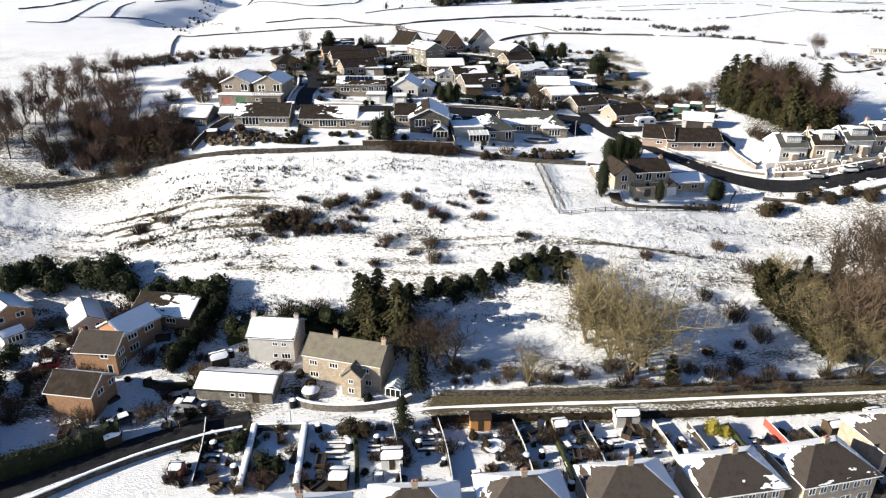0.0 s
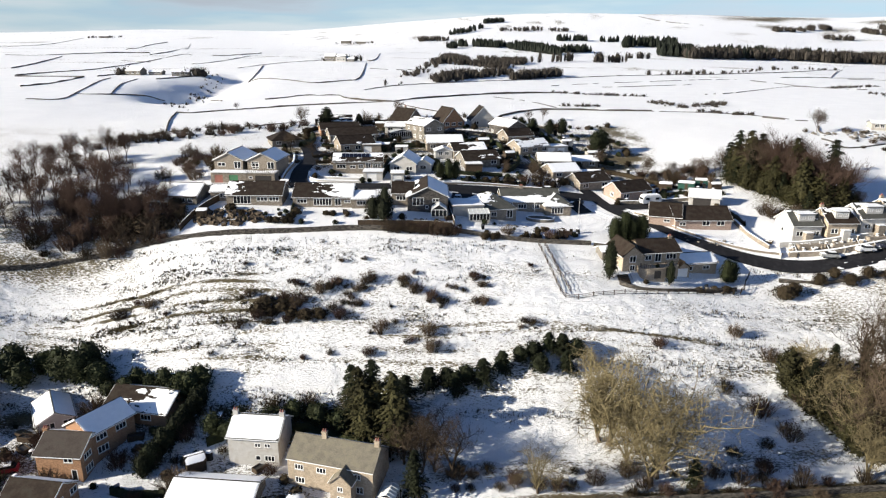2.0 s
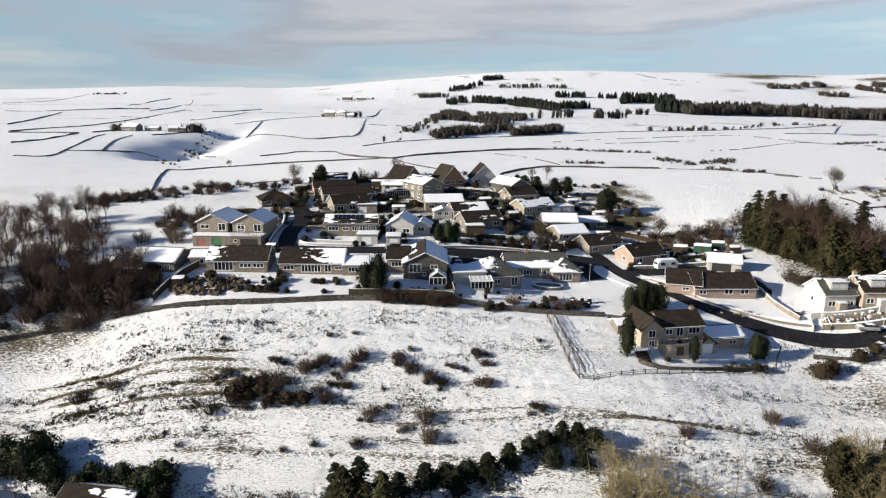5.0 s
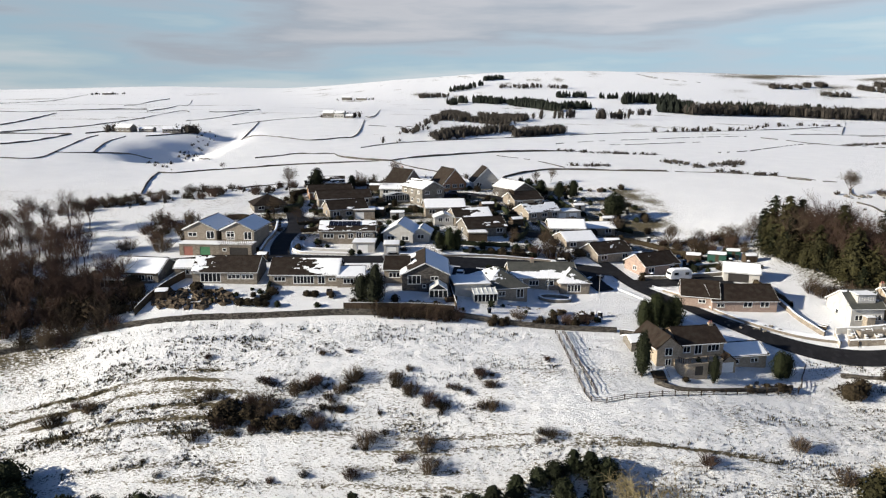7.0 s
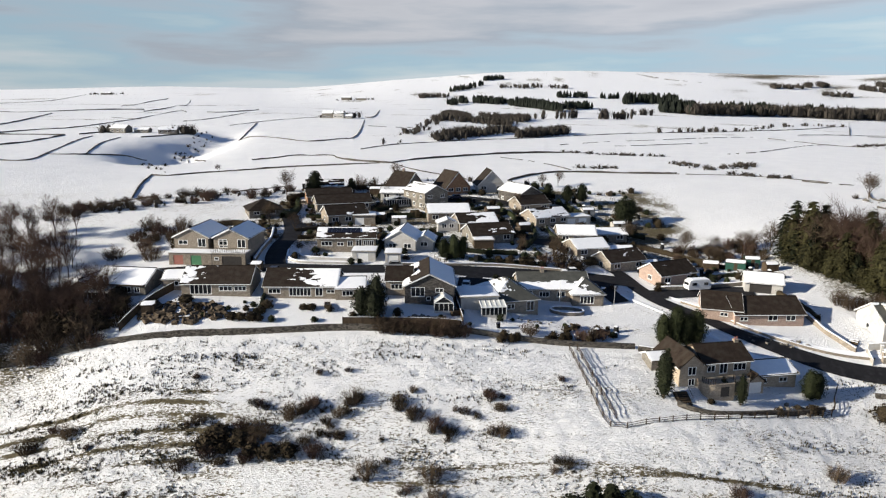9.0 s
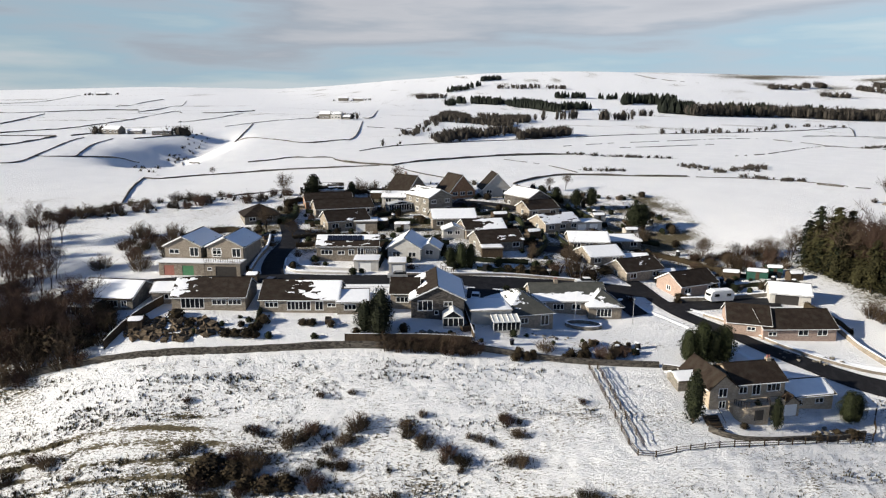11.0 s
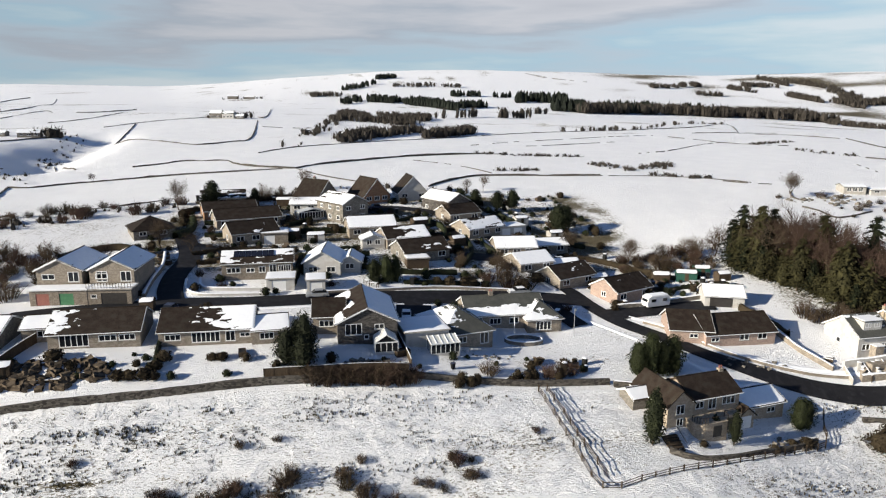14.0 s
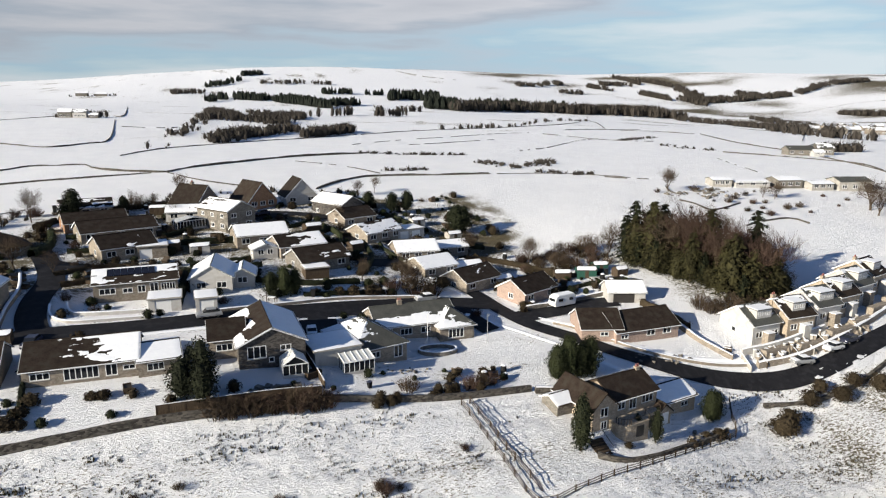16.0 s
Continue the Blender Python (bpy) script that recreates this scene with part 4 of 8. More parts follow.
house("shed", "dark garden shed with snowy flat roof", 12.0, 33.4, 5, 4.8, 3.5, 2.2, 0, "flat", TIMBER, TILE, (0.9,), category="shed")
estate("house", "dark gabled house with snow on its long roof", 28.6, 77.4, 30, 7.4, 12, 4.0, 2.0, "gable", DARKSTONE, TILE, (0.9, 0.5), 2, 2)
estate("bungalow", "tan stone gabled bungalow with brown roof", 29.2, 70.2, 22, 9.6, 8, 2.6, 1.9, "along", STONE, TILE, (0.22, 0.6), 2, category="bungalow")
estate("bungalow", "stone bungalow with patches of snow on a brown roof", 32.6, 58.6, 26, 11.0, 8, 2.6, 1.9, "along", STONE, TILE, (0.55, 0.8), 3, category="bungalow")
house("garage", "long white garage with flat snowy roof", 40.2, 61.4, 14, 7.6, 5.5, 2.4, 0, "flat", RENDER, TILE, (1,), doors=[(0.6, 2.4, 2.0, WHITE), (4.0, 2.4, 2.0, WHITE)], category="garage")
estate("bungalow", "bungalow under thick snow by the road", 37.0, 45.4, -2, 9.8, 8, 2.5, 1.8, "along", STONE, TILE, (0.9, 1), 3, category="bungalow")
estate("outbuilding", "low outbuilding with snowy roof", 47.6, 51.0, 4, 8.0, 6, 2.4, 1.2, "along", STONE, TILE, (0.95, 1), 2, category="outbuilding")
estate("bungalow", "tan bungalow with snow-streaked roof", 39.2, 35.8, 16, 8.6, 8, 2.5, 1.7, "along", STONE, TILE, (0.8, 0.9), 2, category="bungalow")
estate("outbuilding", "low shed with snow on its roof", 46.2, 37.2, 4, 7.2, 5, 2.3, 0.9, "along", GRIT, TILE, (0.9, 1), 1, category="outbuilding")
estate("bungalow", "stone bungalow with dark roof and pale gable", 46.2, 28.8, 24, 10.2, 7.5, 2.6, 2.0, "along", STONE, TILE, (0.3, 0.8), 2, category="bungalow")
estate("bungalow", "pinkish gabled bungalow with dark snow-flecked roof", 55.6, 20.6, 24, 10.2, 7.5, 2.7, 2.1, "along", PINK, TILE, (0.32, 0.8), 2, category="bungalow")
# a near-black panel fills the open front, as the shade of its inside
house("garage", "open-fronted garage with snowy pitched roof", 71.6, 13.6, -18, 7.6, 6.0, 2.4, 1.6, "along", RENDER, TILE, (0.95, 1), doors=[(1.0, 4.4, 2.0, DOOR_OR_SHADE)], category="garage")
house("bungalow", "long pink-brick bungalow with plain brown roof", 66.4, -0.8, 2, 13.8, 8.5, 2.5, 2.3, "along", PINK, TILE, (0, 0.3),
      front=[(1.0, 1.0, 1.6, 0.8, 1), (6.6, 1.0, 1.9, 1.2, 1), (10.2, 1.0, 1.9, 1.2, 1)], category="bungalow")
house("bungalow_wing", "gabled wing of the pink-brick bungalow", 57.4, 0.4, -16, 7.4, 8.5, 2.5, 2.3, "along", PINK, TILE, (0, 0.3), front=[(3.4, 1.0, 1.5, 0.8, 1)], category="annex")

# ---- stone house inside the rail fence ----
house("house", "large cream stone house with brown roof above a terrace", 50.6, -19.8, 11, 8.8, 7.2, 4.7, 1.9, "along", BUFF, TILE, (0, 0.3),
      front=[(0.7, 2.9, 1.5, 1.2, 1), (3.0, 2.5, 1.5, 1.9, 1), (5.6, 2.9, 2.4, 1.3, 2)], doors=[(2.8, 2.0, 2.1, DOOR_OR_SHADE)], chimneys=[(3.6, 3.6, 0.4)], verge=TIMBER)
house("house_wing", "cream stone wing with brown gabled roof and arched window", 44.2, -21.3, 11, 4.6, 8.6, 3.9, 2.0, "gable", BUFF, TILE, (0, 0), front=[(1.5, 2.2, 1.5, 1.5, 1), (1.7, 0.3, 1.2, 1.3, 1)], left=[(2.0, 1.2, 1.4, 1.1, 1)], category="annex", verge=TIMBER)
house("outhouse", "low stone outhouse with snowy roof behind a house", 40.4, -17.6, 11, 4.2, 3.6, 2.1, 0.8, "along", GRIT, TILE, (0.9, 1), category="annex")
house("garage", "cream stone garage with thick clean snow on its roof", 60.0, -17.8, 11, 8.2, 6.5, 2.6, 1.3, "along", BUFF, TILE, (1, 1), front=[(0.9, 0.9, 1.6, 1.0, 1), (4.9, 1.0, 1.6, 0.9, 1)], category="garage")
house("porch", "low gabled porch with brown tiles beside the garage", 55.6, -20.2, 11, 3.0, 2.6, 2.3, 1.2, "gable", BUFF, TILE, (0, 0.2), doors=[(0.3, 2.3, 2.0, WHITE)], category="porch", verge=TIMBER)
balcony = thing("balcony", pose(50.0, -21.6, gz(50.6, -19.8), 0, 0, 11), "rounded cream stone terrace with railing before a house", "balcony")
plan = [(-3.0 + 1.5 * math.cos(a), 0.1 + 1.5 * math.sin(a)) for a in np.linspace(math.pi, 1.5 * math.pi, 7)] + [(0.6, -1.4), (1.0, -0.2), (4.2, -0.2), (4.2, 1.7), (-4.5, 1.7)]
part("base", Shape().slab([(a, b, 1.9) for a, b in plan], 4.4), BUFF, balcony)
part("deck", Shape().slab([(a * 1.03, b * 1.03 - 0.03, 2.04) for a, b in plan], 0.12), BUFF, balcony)
# dark plates on the solid base: shade of two openings put in as colour
part("arch", Shape().box(-1.9, -1.46, -0.2, -0.4, -1.3, 1.5), DOOR_OR_SHADE, balcony)
part("opening", Shape().box(1.4, -0.26, -0.2, 3.6, -0.1, 1.6), DOOR_OR_SHADE, balcony)
for (a, b), (c, d) in zip(plan[:10], plan[1:11]):
    part("rail", Shape().tube([(a, b, 2.95), (c, d, 2.95)], [0.04, 0.04], 4), TIMBER, balcony)
    part("rail_post", Shape().box(a - 0.04, b - 0.04, 2.04, a + 0.04, b + 0.04, 2.95), TIMBER, balcony)

# ---- stepped white terrace by the road ----
for i, (tx, ty, up) in enumerate(((88.9, -6.0, 0.2), (96.8, -6.4, 0.5), (105.0, -5.2, 0.8), (113.0, -2.9, 1.0), (121.0, 0.2, 1.1), (129.0, 3.4, 1.2))):
    t = house("terraced_house", "cream stepped terraced house with dormer and dark roof", tx, ty, (4, 2, 6, 10, 14, 16)[i], 6.9, 8.0, 3.6, 2.6, "along", (RENDER, BUFF)[i % 2], TILE if i % 2 else SLATE, ((0.36, 0, 0.4), 0.9),
          front=[(0.8, 0.9, 1.7, 1.2, 1), (4.8, 0.9, 1.7, 1.2, 1)], left=[(3.0, 1.0, 1.0, 1.0, 0)], doors=[(3.0, 1.0, 2.0, DOOR_OR_SHADE)], group="stepped cream terrace", chimneys=[(-3.3, 4.2, 0.6)] if i % 2 else (), z=gz(tx, ty) + up)
    dw = (3.8, 3.2, 4.2, 3.4, 4.0, 3.4)[i]
    dm = part("dormer", Shape().box(-dw / 2, 0.9, 4.1, dw / 2, 4.0, 5.9), RENDER, t)
    part("dormer_roof", Shape().box(-dw / 2 - 0.2, 0.7, 5.9, dw / 2 + 0.2, 4.2, 6.02), SLATE, dm)
    part("dormer_snow", Shape().box(-dw / 2 - 0.1, 0.8, 6.02, dw / 2 + 0.1, 4.1, 6.14), SNOW, dm)
    for wx in (-dw / 2 + 0.3, 0.25):
        window_in(dm, (-dw / 2, 0.9, 0), (1, 0, 0), (wx + dw / 2, 4.75, 1.2, 0.9), 1, sill=False)
    po = part("porch", Shape().box(-0.9 + 0.5 * (i % 3), -1.3, -1.8, 0.8 + 0.5 * (i % 3), 0, 2.0), RENDER if i % 2 else STONE, t)
    part("porch_snow", Shape().box(-1.0 + 0.5 * (i % 3), -1.42, 2.0, 0.92 + 0.5 * (i % 3), 0, 2.1), SNOW, po)
    part("terrace_step", Shape().box(-3.6, -3.6, -2.5, 3.4, -2.2, -0.2 - 0.3 * (i % 2)), STONE, t)

# ---- lower houses by the lane ----
house("house", "red-brick house with brown roof", -56.6, -68.0, -4, 7.4, 7.0, 4.7, 2.0, "along", BRICK, ROOFBROWN, (0.12, 0.9), front=[(4.6, 3.4, 1.5, 1.0, 1), (5.6, 0.2, 1.0, 2.0, 0)], right=[(1.0, 3.2, 2.0, 1.1, 2), (4.4, 3.2, 2.0, 1.1, 2), (1.0, 0.8, 2.0, 1.3, 2)], group="brick houses", chimneys=[(-3.9, 3.7, 0.3)])
house("house_wing", "snow-roofed brick wing with dark windows", -51.0, -61.0, 62, 8.0, 6.5, 4.8, 1.9, "along", BRICK, TILE, (0.92, 1), front=[(0.8, 3.0, 2.0, 1.1, 2), (4.4, 3.0, 2.0, 1.1, 2), (0.8, 0.7, 2.0, 1.3, 2)], category="annex")
house("house", "red-brick house with dark brown roof, side in shade", -56.2, -78.0, -8, 8.0, 6.2, 4.5, 2.0, "along", BRICK, TILE, (0.15, 0.8), right=[(1.5, 3.2, 1.6, 1.1, 1), (4.5, 3.2, 1.6, 1.1, 1)], group="brick houses")
house("house", "pale stone two-storey house under a clean snowy roof", -26.8, -64.7, -5, 8.3, 7.0, 5.2, 2.0, "along", RENDER, SLATE, (1, 1), front=[(4.4, 3.4, 1.0, 0.8, 1), (6.0, 3.4, 1.0, 0.8, 1), (4.4, 1.0, 0.9, 0.9, 0), (5.9, 0.9, 1.7, 1.1, 2)], chimneys=[(-3.9, 3.5, 0.7), (3.9, 3.5, 0.7)])
house("cottage", "old stone cottage with stone-slate roof and chimneys", -13.6, -70.2, -15, 14.2, 7.0, 5.0, 2.3, "along", BUFF, STONESLATE, (0.06, 0.6),
      front=[(1.2, 0.8, 1.6, 1.1, 2), (1.2, 3.2, 1.5, 1.0, 2), (4.9, 3.2, 1.6, 1.0, 2), (10.6, 3.2, 1.6, 1.0, 2), (10.8, 0.8, 1.8, 1.2, 2)], chimneys=[(-2.2, 3.5, 1.0), (6.6, 3.5, 0.9)], verge=STONE, over=0.2)
house("cottage_porch", "gabled stone porch wing with stone slates", -11.6, -72.8, -15, 3.4, 4.6, 4.0, 1.6, "gable", BUFF, STONESLATE, (0.0, 0.2), front=[(1.2, 2.5, 0.9, 0.9, 1), (1.1, 0.6, 1.1, 1.1, 1)], category="porch", verge=STONE, over=0.2)
house("barn", "long low stone barn under thick snow", -31.0, -74.2, -5, 13.0, 6.0, 2.4, 1.2, "along", GRIT, TILE, (0.95, 1), front=[(5.8, 0.9, 0.9, 0.8, 0), (7.3, 0.9, 1.1, 0.9, 1)], doors=[(9.6, 1.2, 2.0, TIMBER)], category="barn")
house("bungalow", "brown-roofed bungalow with melting snow patches", -50.0, -55.4, -10, 12.0, 8.5, 2.7, 2.1, "along", BRICK, TILE, ((0.48, 0.5, 0), 0.9), front=[(2, 0.9, 2.0, 1.1, 2), (7, 0.9, 2.0, 1.1, 2)], category="bungalow")
house("bungalow", "white gabled bungalow with snowy roof", -63.0, -57.0, 34, 5.6, 9, 2.3, 1.5, "gable", RENDER, SLATE, (1, 1), front=[(1, 0.9, 1.6, 1.1, 1), (3.8, 0.9, 1.6, 1.1, 1)], category="bungalow")
house("house", "dark brick house seen from its shaded side", -77.5, -57.0, 52, 7.4, 9, 4.2, 1.9, "gable", BRICK, TILE, (0.75, 0.9), front=[(1, 3, 1.6, 1.1, 1), (4.6, 3, 1.6, 1.1, 1)], right=[(1, 3, 1.6, 1.1, 1), (5, 3, 1.6, 1.1, 1)])
house("conservatory", "white-panelled garage extension with snowy top", -75.4, -60.2, 52, 3.6, 3.0, 2.3, 0.8, "along", RENDER, SLATE, (1, 1), front=[(0.6, 0.6, 2.6, 1.4, 3)], category="conservatory")
def semi_snow(k):
    """Snow left on the four slopes: front bare but for its eaves, back and shaded end white, sunny end mostly bare."""
    f = float(vnoise(k * 0.37, 2.0, 5))
    return ((0.20 + 0.1 * f, 0.25, -0.45), 1.0, 0.98, (0.26 + 0.28 * f, -0.55, -0.35))


SEMI = "semi-detached houses below the lane"
for sx_, sy_, sr in ((0.6, -104.0, 4), (15.0, -101.8, 6), (29.6, -99.6, 8), (44.6, -97.2, 11), (58.4, -95.0, 13), (73.0, -88.0, 14), (-14.0, -106, 2)):
    house("semi_detached_house", "stone semi-detached house with brown hipped roof and partial snow", sx_, sy_, sr, 11.6, 8.0, 5.2, 2.7, "hip", BUFF, ROOFBROWN, semi_snow(sx_),
          front=row_of(6, 11.6, 3.2, 1.1, 1.2, 1, 0.8) + row_of(4, 11.6, 0.7, 1.7, 1.4, 1, 0.8), back=row_of(4, 11.6, 3.2, 1.1, 1.2, 1, 1.2), chimneys=[(0, 4.2, 0.9)], group=SEMI, category="house")

# ---- trees and bushes ----
def branches(s, p, d, length, radius, level, rng, spread=0.55, lift=0.12, sides=(6, 5, 4, 3, 3), most=4):
    """A limb with its smaller limbs."""
    n = 4 if level < 2 else 3
    pts, radii, q, v = [p], [radius], p.copy(), d.copy()
    for i in range(n):
        v = (v + Vector((rng.uniform(-1, 1), rng.uniform(-1, 1), rng.uniform(-0.5, 0.8))) * 0.16 + Vector((0, 0, lift))).normalized()
        q = q + v * (length / n)
        pts.append(q.copy())
        radii.append(radius * (1 - 0.62 * (i + 1) / n))
    s.tube(pts, radii, sides[min(level, 4)], False)
    if level >= most:
        return
    kids = (7, 6, 5, 4)[min(level, 3)]
    for k in range(kids):
        t = 0.3 + 0.7 * (k + rng.random()) / kids
        i = min(int(t * n), n - 1)
        f = t * n - i
        base = pts[i].lerp(pts[i + 1], f)
        az = rng.uniform(0, 2 * math.pi)
        a = v.orthogonal().normalized()
        b = v.cross(a)
        out = (v * (1 - spread) + (a * math.cos(az) + b * math.sin(az)) * spread * 1.15).normalized()
        branches(s, base, out, length * rng.uniform(0.45, 0.68), max(radius * 0.42, 0.02), level + 1, rng, spread, lift, sides, most)


def bare_tree(seed, height, twigs, label, trunk=0.2, spread=0.55, bole=0.25):
    rng = random.Random(seed)
    ob = thing("bare_tree", Matrix(), label, "tree")
    s = Shape()
    top = Vector((rng.uniform(-0.3, 0.3), rng.uniform(-0.3, 0.3), height * bole))
    s.tube([(0, 0, -0.8), (0, 0, 0.15), top], [trunk * 1.35, trunk * 1.1, trunk * 0.85], 8)
    part("trunk", s, BARK, ob)
    c = Shape()
    for k in range(4):
        az = k * 1.57 + rng.uniform(-0.5, 0.5)
        tilt = rng.uniform(0.15, 0.55) * (1 + spread * 0.4)
        branches(c, top - Vector((0, 0, rng.uniform(0, 0.5))), Vector((math.cos(az) * tilt, math.sin(az) * tilt, 1)).normalized(), height * 0.5, trunk * 0.55, 0, rng, spread, 0.10, most=3)
    part("crown", c, twigs, ob)
    return ob


def leaves(s, centre, radii, n, size, rng, shell=0.55, point=0.0, droop=0.0):
    """n small bent leaves of clumps through a rounded body; point narrows it upward."""
    cx, cy, cz = centre
    rx, ry, rz = radii
    for _ in range(n):
        while True:
            x, y, z = rng.uniform(-1, 1), rng.uniform(-1, 1), rng.uniform(-1, 1)
            r = math.sqrt(x * x + y * y + z * z)
            if shell < r < 1.0:
                break
        taper = 1 - point * (z + 1) / 2
        lump = 0.62 + 0.72 * float(vnoise(math.atan2(y, x) * 2.0 + cx * 3 + rz * 7, z * 3.2 + cy * 5, 17))
        p = Vector((cx + x * rx * taper * lump, cy + y * ry * taper * lump, cz + z * rz * (0.9 + 0.1 * lump)))
        u = Vector((rng.gauss(0, 1), rng.gauss(0, 1), rng.gauss(0, 0.7) - droop)).normalized() * size * rng.uniform(0.5, 1.9)
        w = u.orthogonal().normalized()
        w.rotate(Matrix.Rotation(rng.uniform(0, 6.3), 3, u.normalized()))
        w *= size * rng.uniform(0.35, 0.7)
        k = len(s.v)
        s.v += [tuple(p - u * 0.5 - w * 0.5), tuple(p + u * 0.5 - w * 0.2), tuple(p + u * 0.35 + w * 0.6), tuple(p - u * 0.4 + w * 0.4)]
        s.f += [(k, k + 1, k + 2), (k, k + 2, k + 3)]


def body(s, centre, radii, point=0.0, rings=6, sides=9, seed=0):
    """The dark inside of a dense crown."""
    rows = []
    for i in range(rings + 1):
        a = math.pi * i / rings
        row = []
        for j in range(sides + 1):
            t = 2 * math.pi * j / sides
            k = (0.52 + 0.24 * float(vnoise(j % sides * 0.9, i * 0.9, seed))) * (1 - point * (1 + math.cos(a)) / 2)
            row.append((centre[0] + radii[0] * k * math.sin(a) * math.cos(t), centre[1] + radii[1] * k * math.sin(a) * math.sin(t), centre[2] + radii[2] * 0.86 * math.cos(a)))
        rows.append(row)
    s.grid(rows)


def evergreen(seed, name, label, rx, ry, height, mat, n=1500, size=0.30, point=0.0, low=0.1, category="tree", lobes=1):
    """A dense evergreen: stem and a clipped or ragged crown down to the ground."""
    rng = random.Random(seed)
    ob = thing(name, Matrix(), label, category)
    part("trunk", Shape().tube([(0, 0, -0.6), (0, 0, height * 0.5)], [0.16, 0.08], 6), BARK, ob)
    s = Shape()
    for k in range(lobes):
        ox = 0 if lobes == 1 else rx * 0.55 * math.cos(k * 2.1 + seed)
        oy = 0 if lobes == 1 else ry * 0.55 * math.sin(k * 2.1 + seed)
        hh = height * (1 if k == 0 else rng.uniform(0.7, 0.95))
        f = 1 if lobes == 1 else 0.72
        c, r = (ox, oy, hh * (0.5 + low / 2)), (rx * f, ry * f, hh * (0.5 - low / 2))
        body(s, c, r, point, seed=seed)
        leaves(s, c, r, n // lobes, size, rng, 0.62, point, 0.2)
    part("crown", s, mat, ob)
    return ob


def conifer(seed, height, width, mat, label, n=34):
    """A ragged conifer: whorls of drooping boughs round a straight trunk."""
    rng = random.Random(seed)
    ob = thing("conifer", Matrix(), label, "tree")
    part("trunk", Shape().tube([(0, 0, -0.6), (0, 0, height * 0.5), (0, 0, height * 0.97)], [0.2, 0.13, 0.03], 7), BARK, ob)
    s = Shape()
    body(s, (0, 0, height * 0.52), (width * 0.34, width * 0.34, height * 0.42), 0.75, seed=seed)
    for i in range(n):
        t = (i + rng.random()) / n
        z = height * (0.10 + 0.87 * t)
        reach = width / 2 * (1 - t) ** 0.6 * rng.uniform(0.5, 1.25) + 0.25
        for k in range(6):
            az = rng.uniform(0, 2 * math.pi)
            d = Vector((math.cos(az), math.sin(az), 0))
            for j in range(7):
                f = (j + 0.6) / 7
                p = d * reach * f + Vector((0, 0, z - reach * 0.28 * f * f + rng.uniform(-0.12, 0.12)))
                side = Vector((-d.y, d.x, 0)) * rng.uniform(-0.3, 0.3) * reach * 0.5
                p += side
                u = (d + Vector((rng.uniform(-0.5, 0.5), rng.uniform(-0.5, 0.5), -0.35))).normalized() * rng.uniform(0.3, 0.6)
                w = u.cross(Vector((0, 0, 1))).normalized() * rng.uniform(0.12, 0.26) + Vector((0, 0, rng.uniform(-0.1, 0.1)))
                m = len(s.v)
                s.v += [tuple(p - w), tuple(p + u), tuple(p + w), tuple(p - u * 0.3 - Vector((0, 0, 0.15)))]
                s.f += [(m, m + 1, m + 2), (m, m + 2, m + 3)]
    part("crown", s, mat, ob)
    return ob


def twiggy_bush(seed, r, height, mat, label, stems=66, name="leafless_shrub"):
    """A leafless bush: many thin forked stems from the ground."""
    rng = random.Random(seed)
    ob = thing(name, Matrix(), label, "shrub")
    s = Shape()
    for _ in range(stems):
        az, k = rng.uniform(0, 6.3), math.sqrt(rng.random())
        a = Vector((math.cos(az) * r * 0.45 * k, math.sin(az) * r * 0.45 * k, -0.1))
        b = Vector((math.cos(az) * r * k * rng.uniform(0.7, 1.1), math.sin(az) * r * k * rng.uniform(0.7, 1.1), height * rng.uniform(0.5, 1.0) * (1.05 - 0.45 * k)))
        m = a.lerp(b, 0.55) + Vector((rng.uniform(-0.1, 0.1), rng.uniform(-0.1, 0.1), 0.12))
        s.tube([a, m, b], [0.035, 0.024, 0.008], 3, False)
        for _ in range(6):
            t = rng.uniform(0.35, 1.0)
            p = a.lerp(b, t)
            q = p + Vector((rng.uniform(-1, 1), rng.uniform(-1, 1), rng.uniform(0.1, 1.0))) * r * 0.3
            s.tube([p, q], [0.018, 0.006], 3, False)
    part("brushwood", s, mat, ob)
    return ob


def plant(kind_list, spots, rng, size=(0.85, 1.15), group="", sink=0.1):
    """Stand plants of these kinds at the spots: the first of each kind moves there, the rest are copies."""
    for i, spot in enumerate(spots):
        x, y = spot[:2]
        src = kind_list[i % len(kind_list)]
        k = spot[2] if len(spot) > 2 else rng.uniform(*size)
        m = put(x, y, rng.uniform(0, 360), k, rng.uniform(0.92, 1.1), sink)
        if src.get("placed"):
            o = copy_thing(src, m)
        else:
            src["placed"] = 1
            src.matrix_world = m
            o = src
        if group:
            o["group"] = group


def scatter(rng, n, x0, x1, y0, y1, gap=2.0, inside=None):
    out = []
    for _ in range(n * 30):
        if len(out) >= n:
            break
        x, y = rng.uniform(x0, x1), rng.uniform(y0, y1)
        if (inside is None or inside(x, y)) and all((x - a) ** 2 + (y - b) ** 2 > gap * gap for a, b in out):
            out.append((x, y))
    return out


rng = random.Random(11)
# bare wood on the left shoulder of the hill
woodland = [bare_tree(s, h, TWIGRED, "leafless reddish-brown woodland tree in snow", 0.16, 0.45, 0.28) for s, h in ((1, 9.0), (2, 10.0), (3, 8.0), (4, 9.5))]
plant(woodland, scatter(rng, 64, -116, -63, -13, 14, 2.1, lambda x, y: x < -73 - max(0, y) * 0.42) + scatter(rng, 30, -116, -76, 14, 42, 3.0, lambda x, y: x < -73 - max(0, y) * 0.42), rng, (0.7, 1.1), "bare wood on the hill")
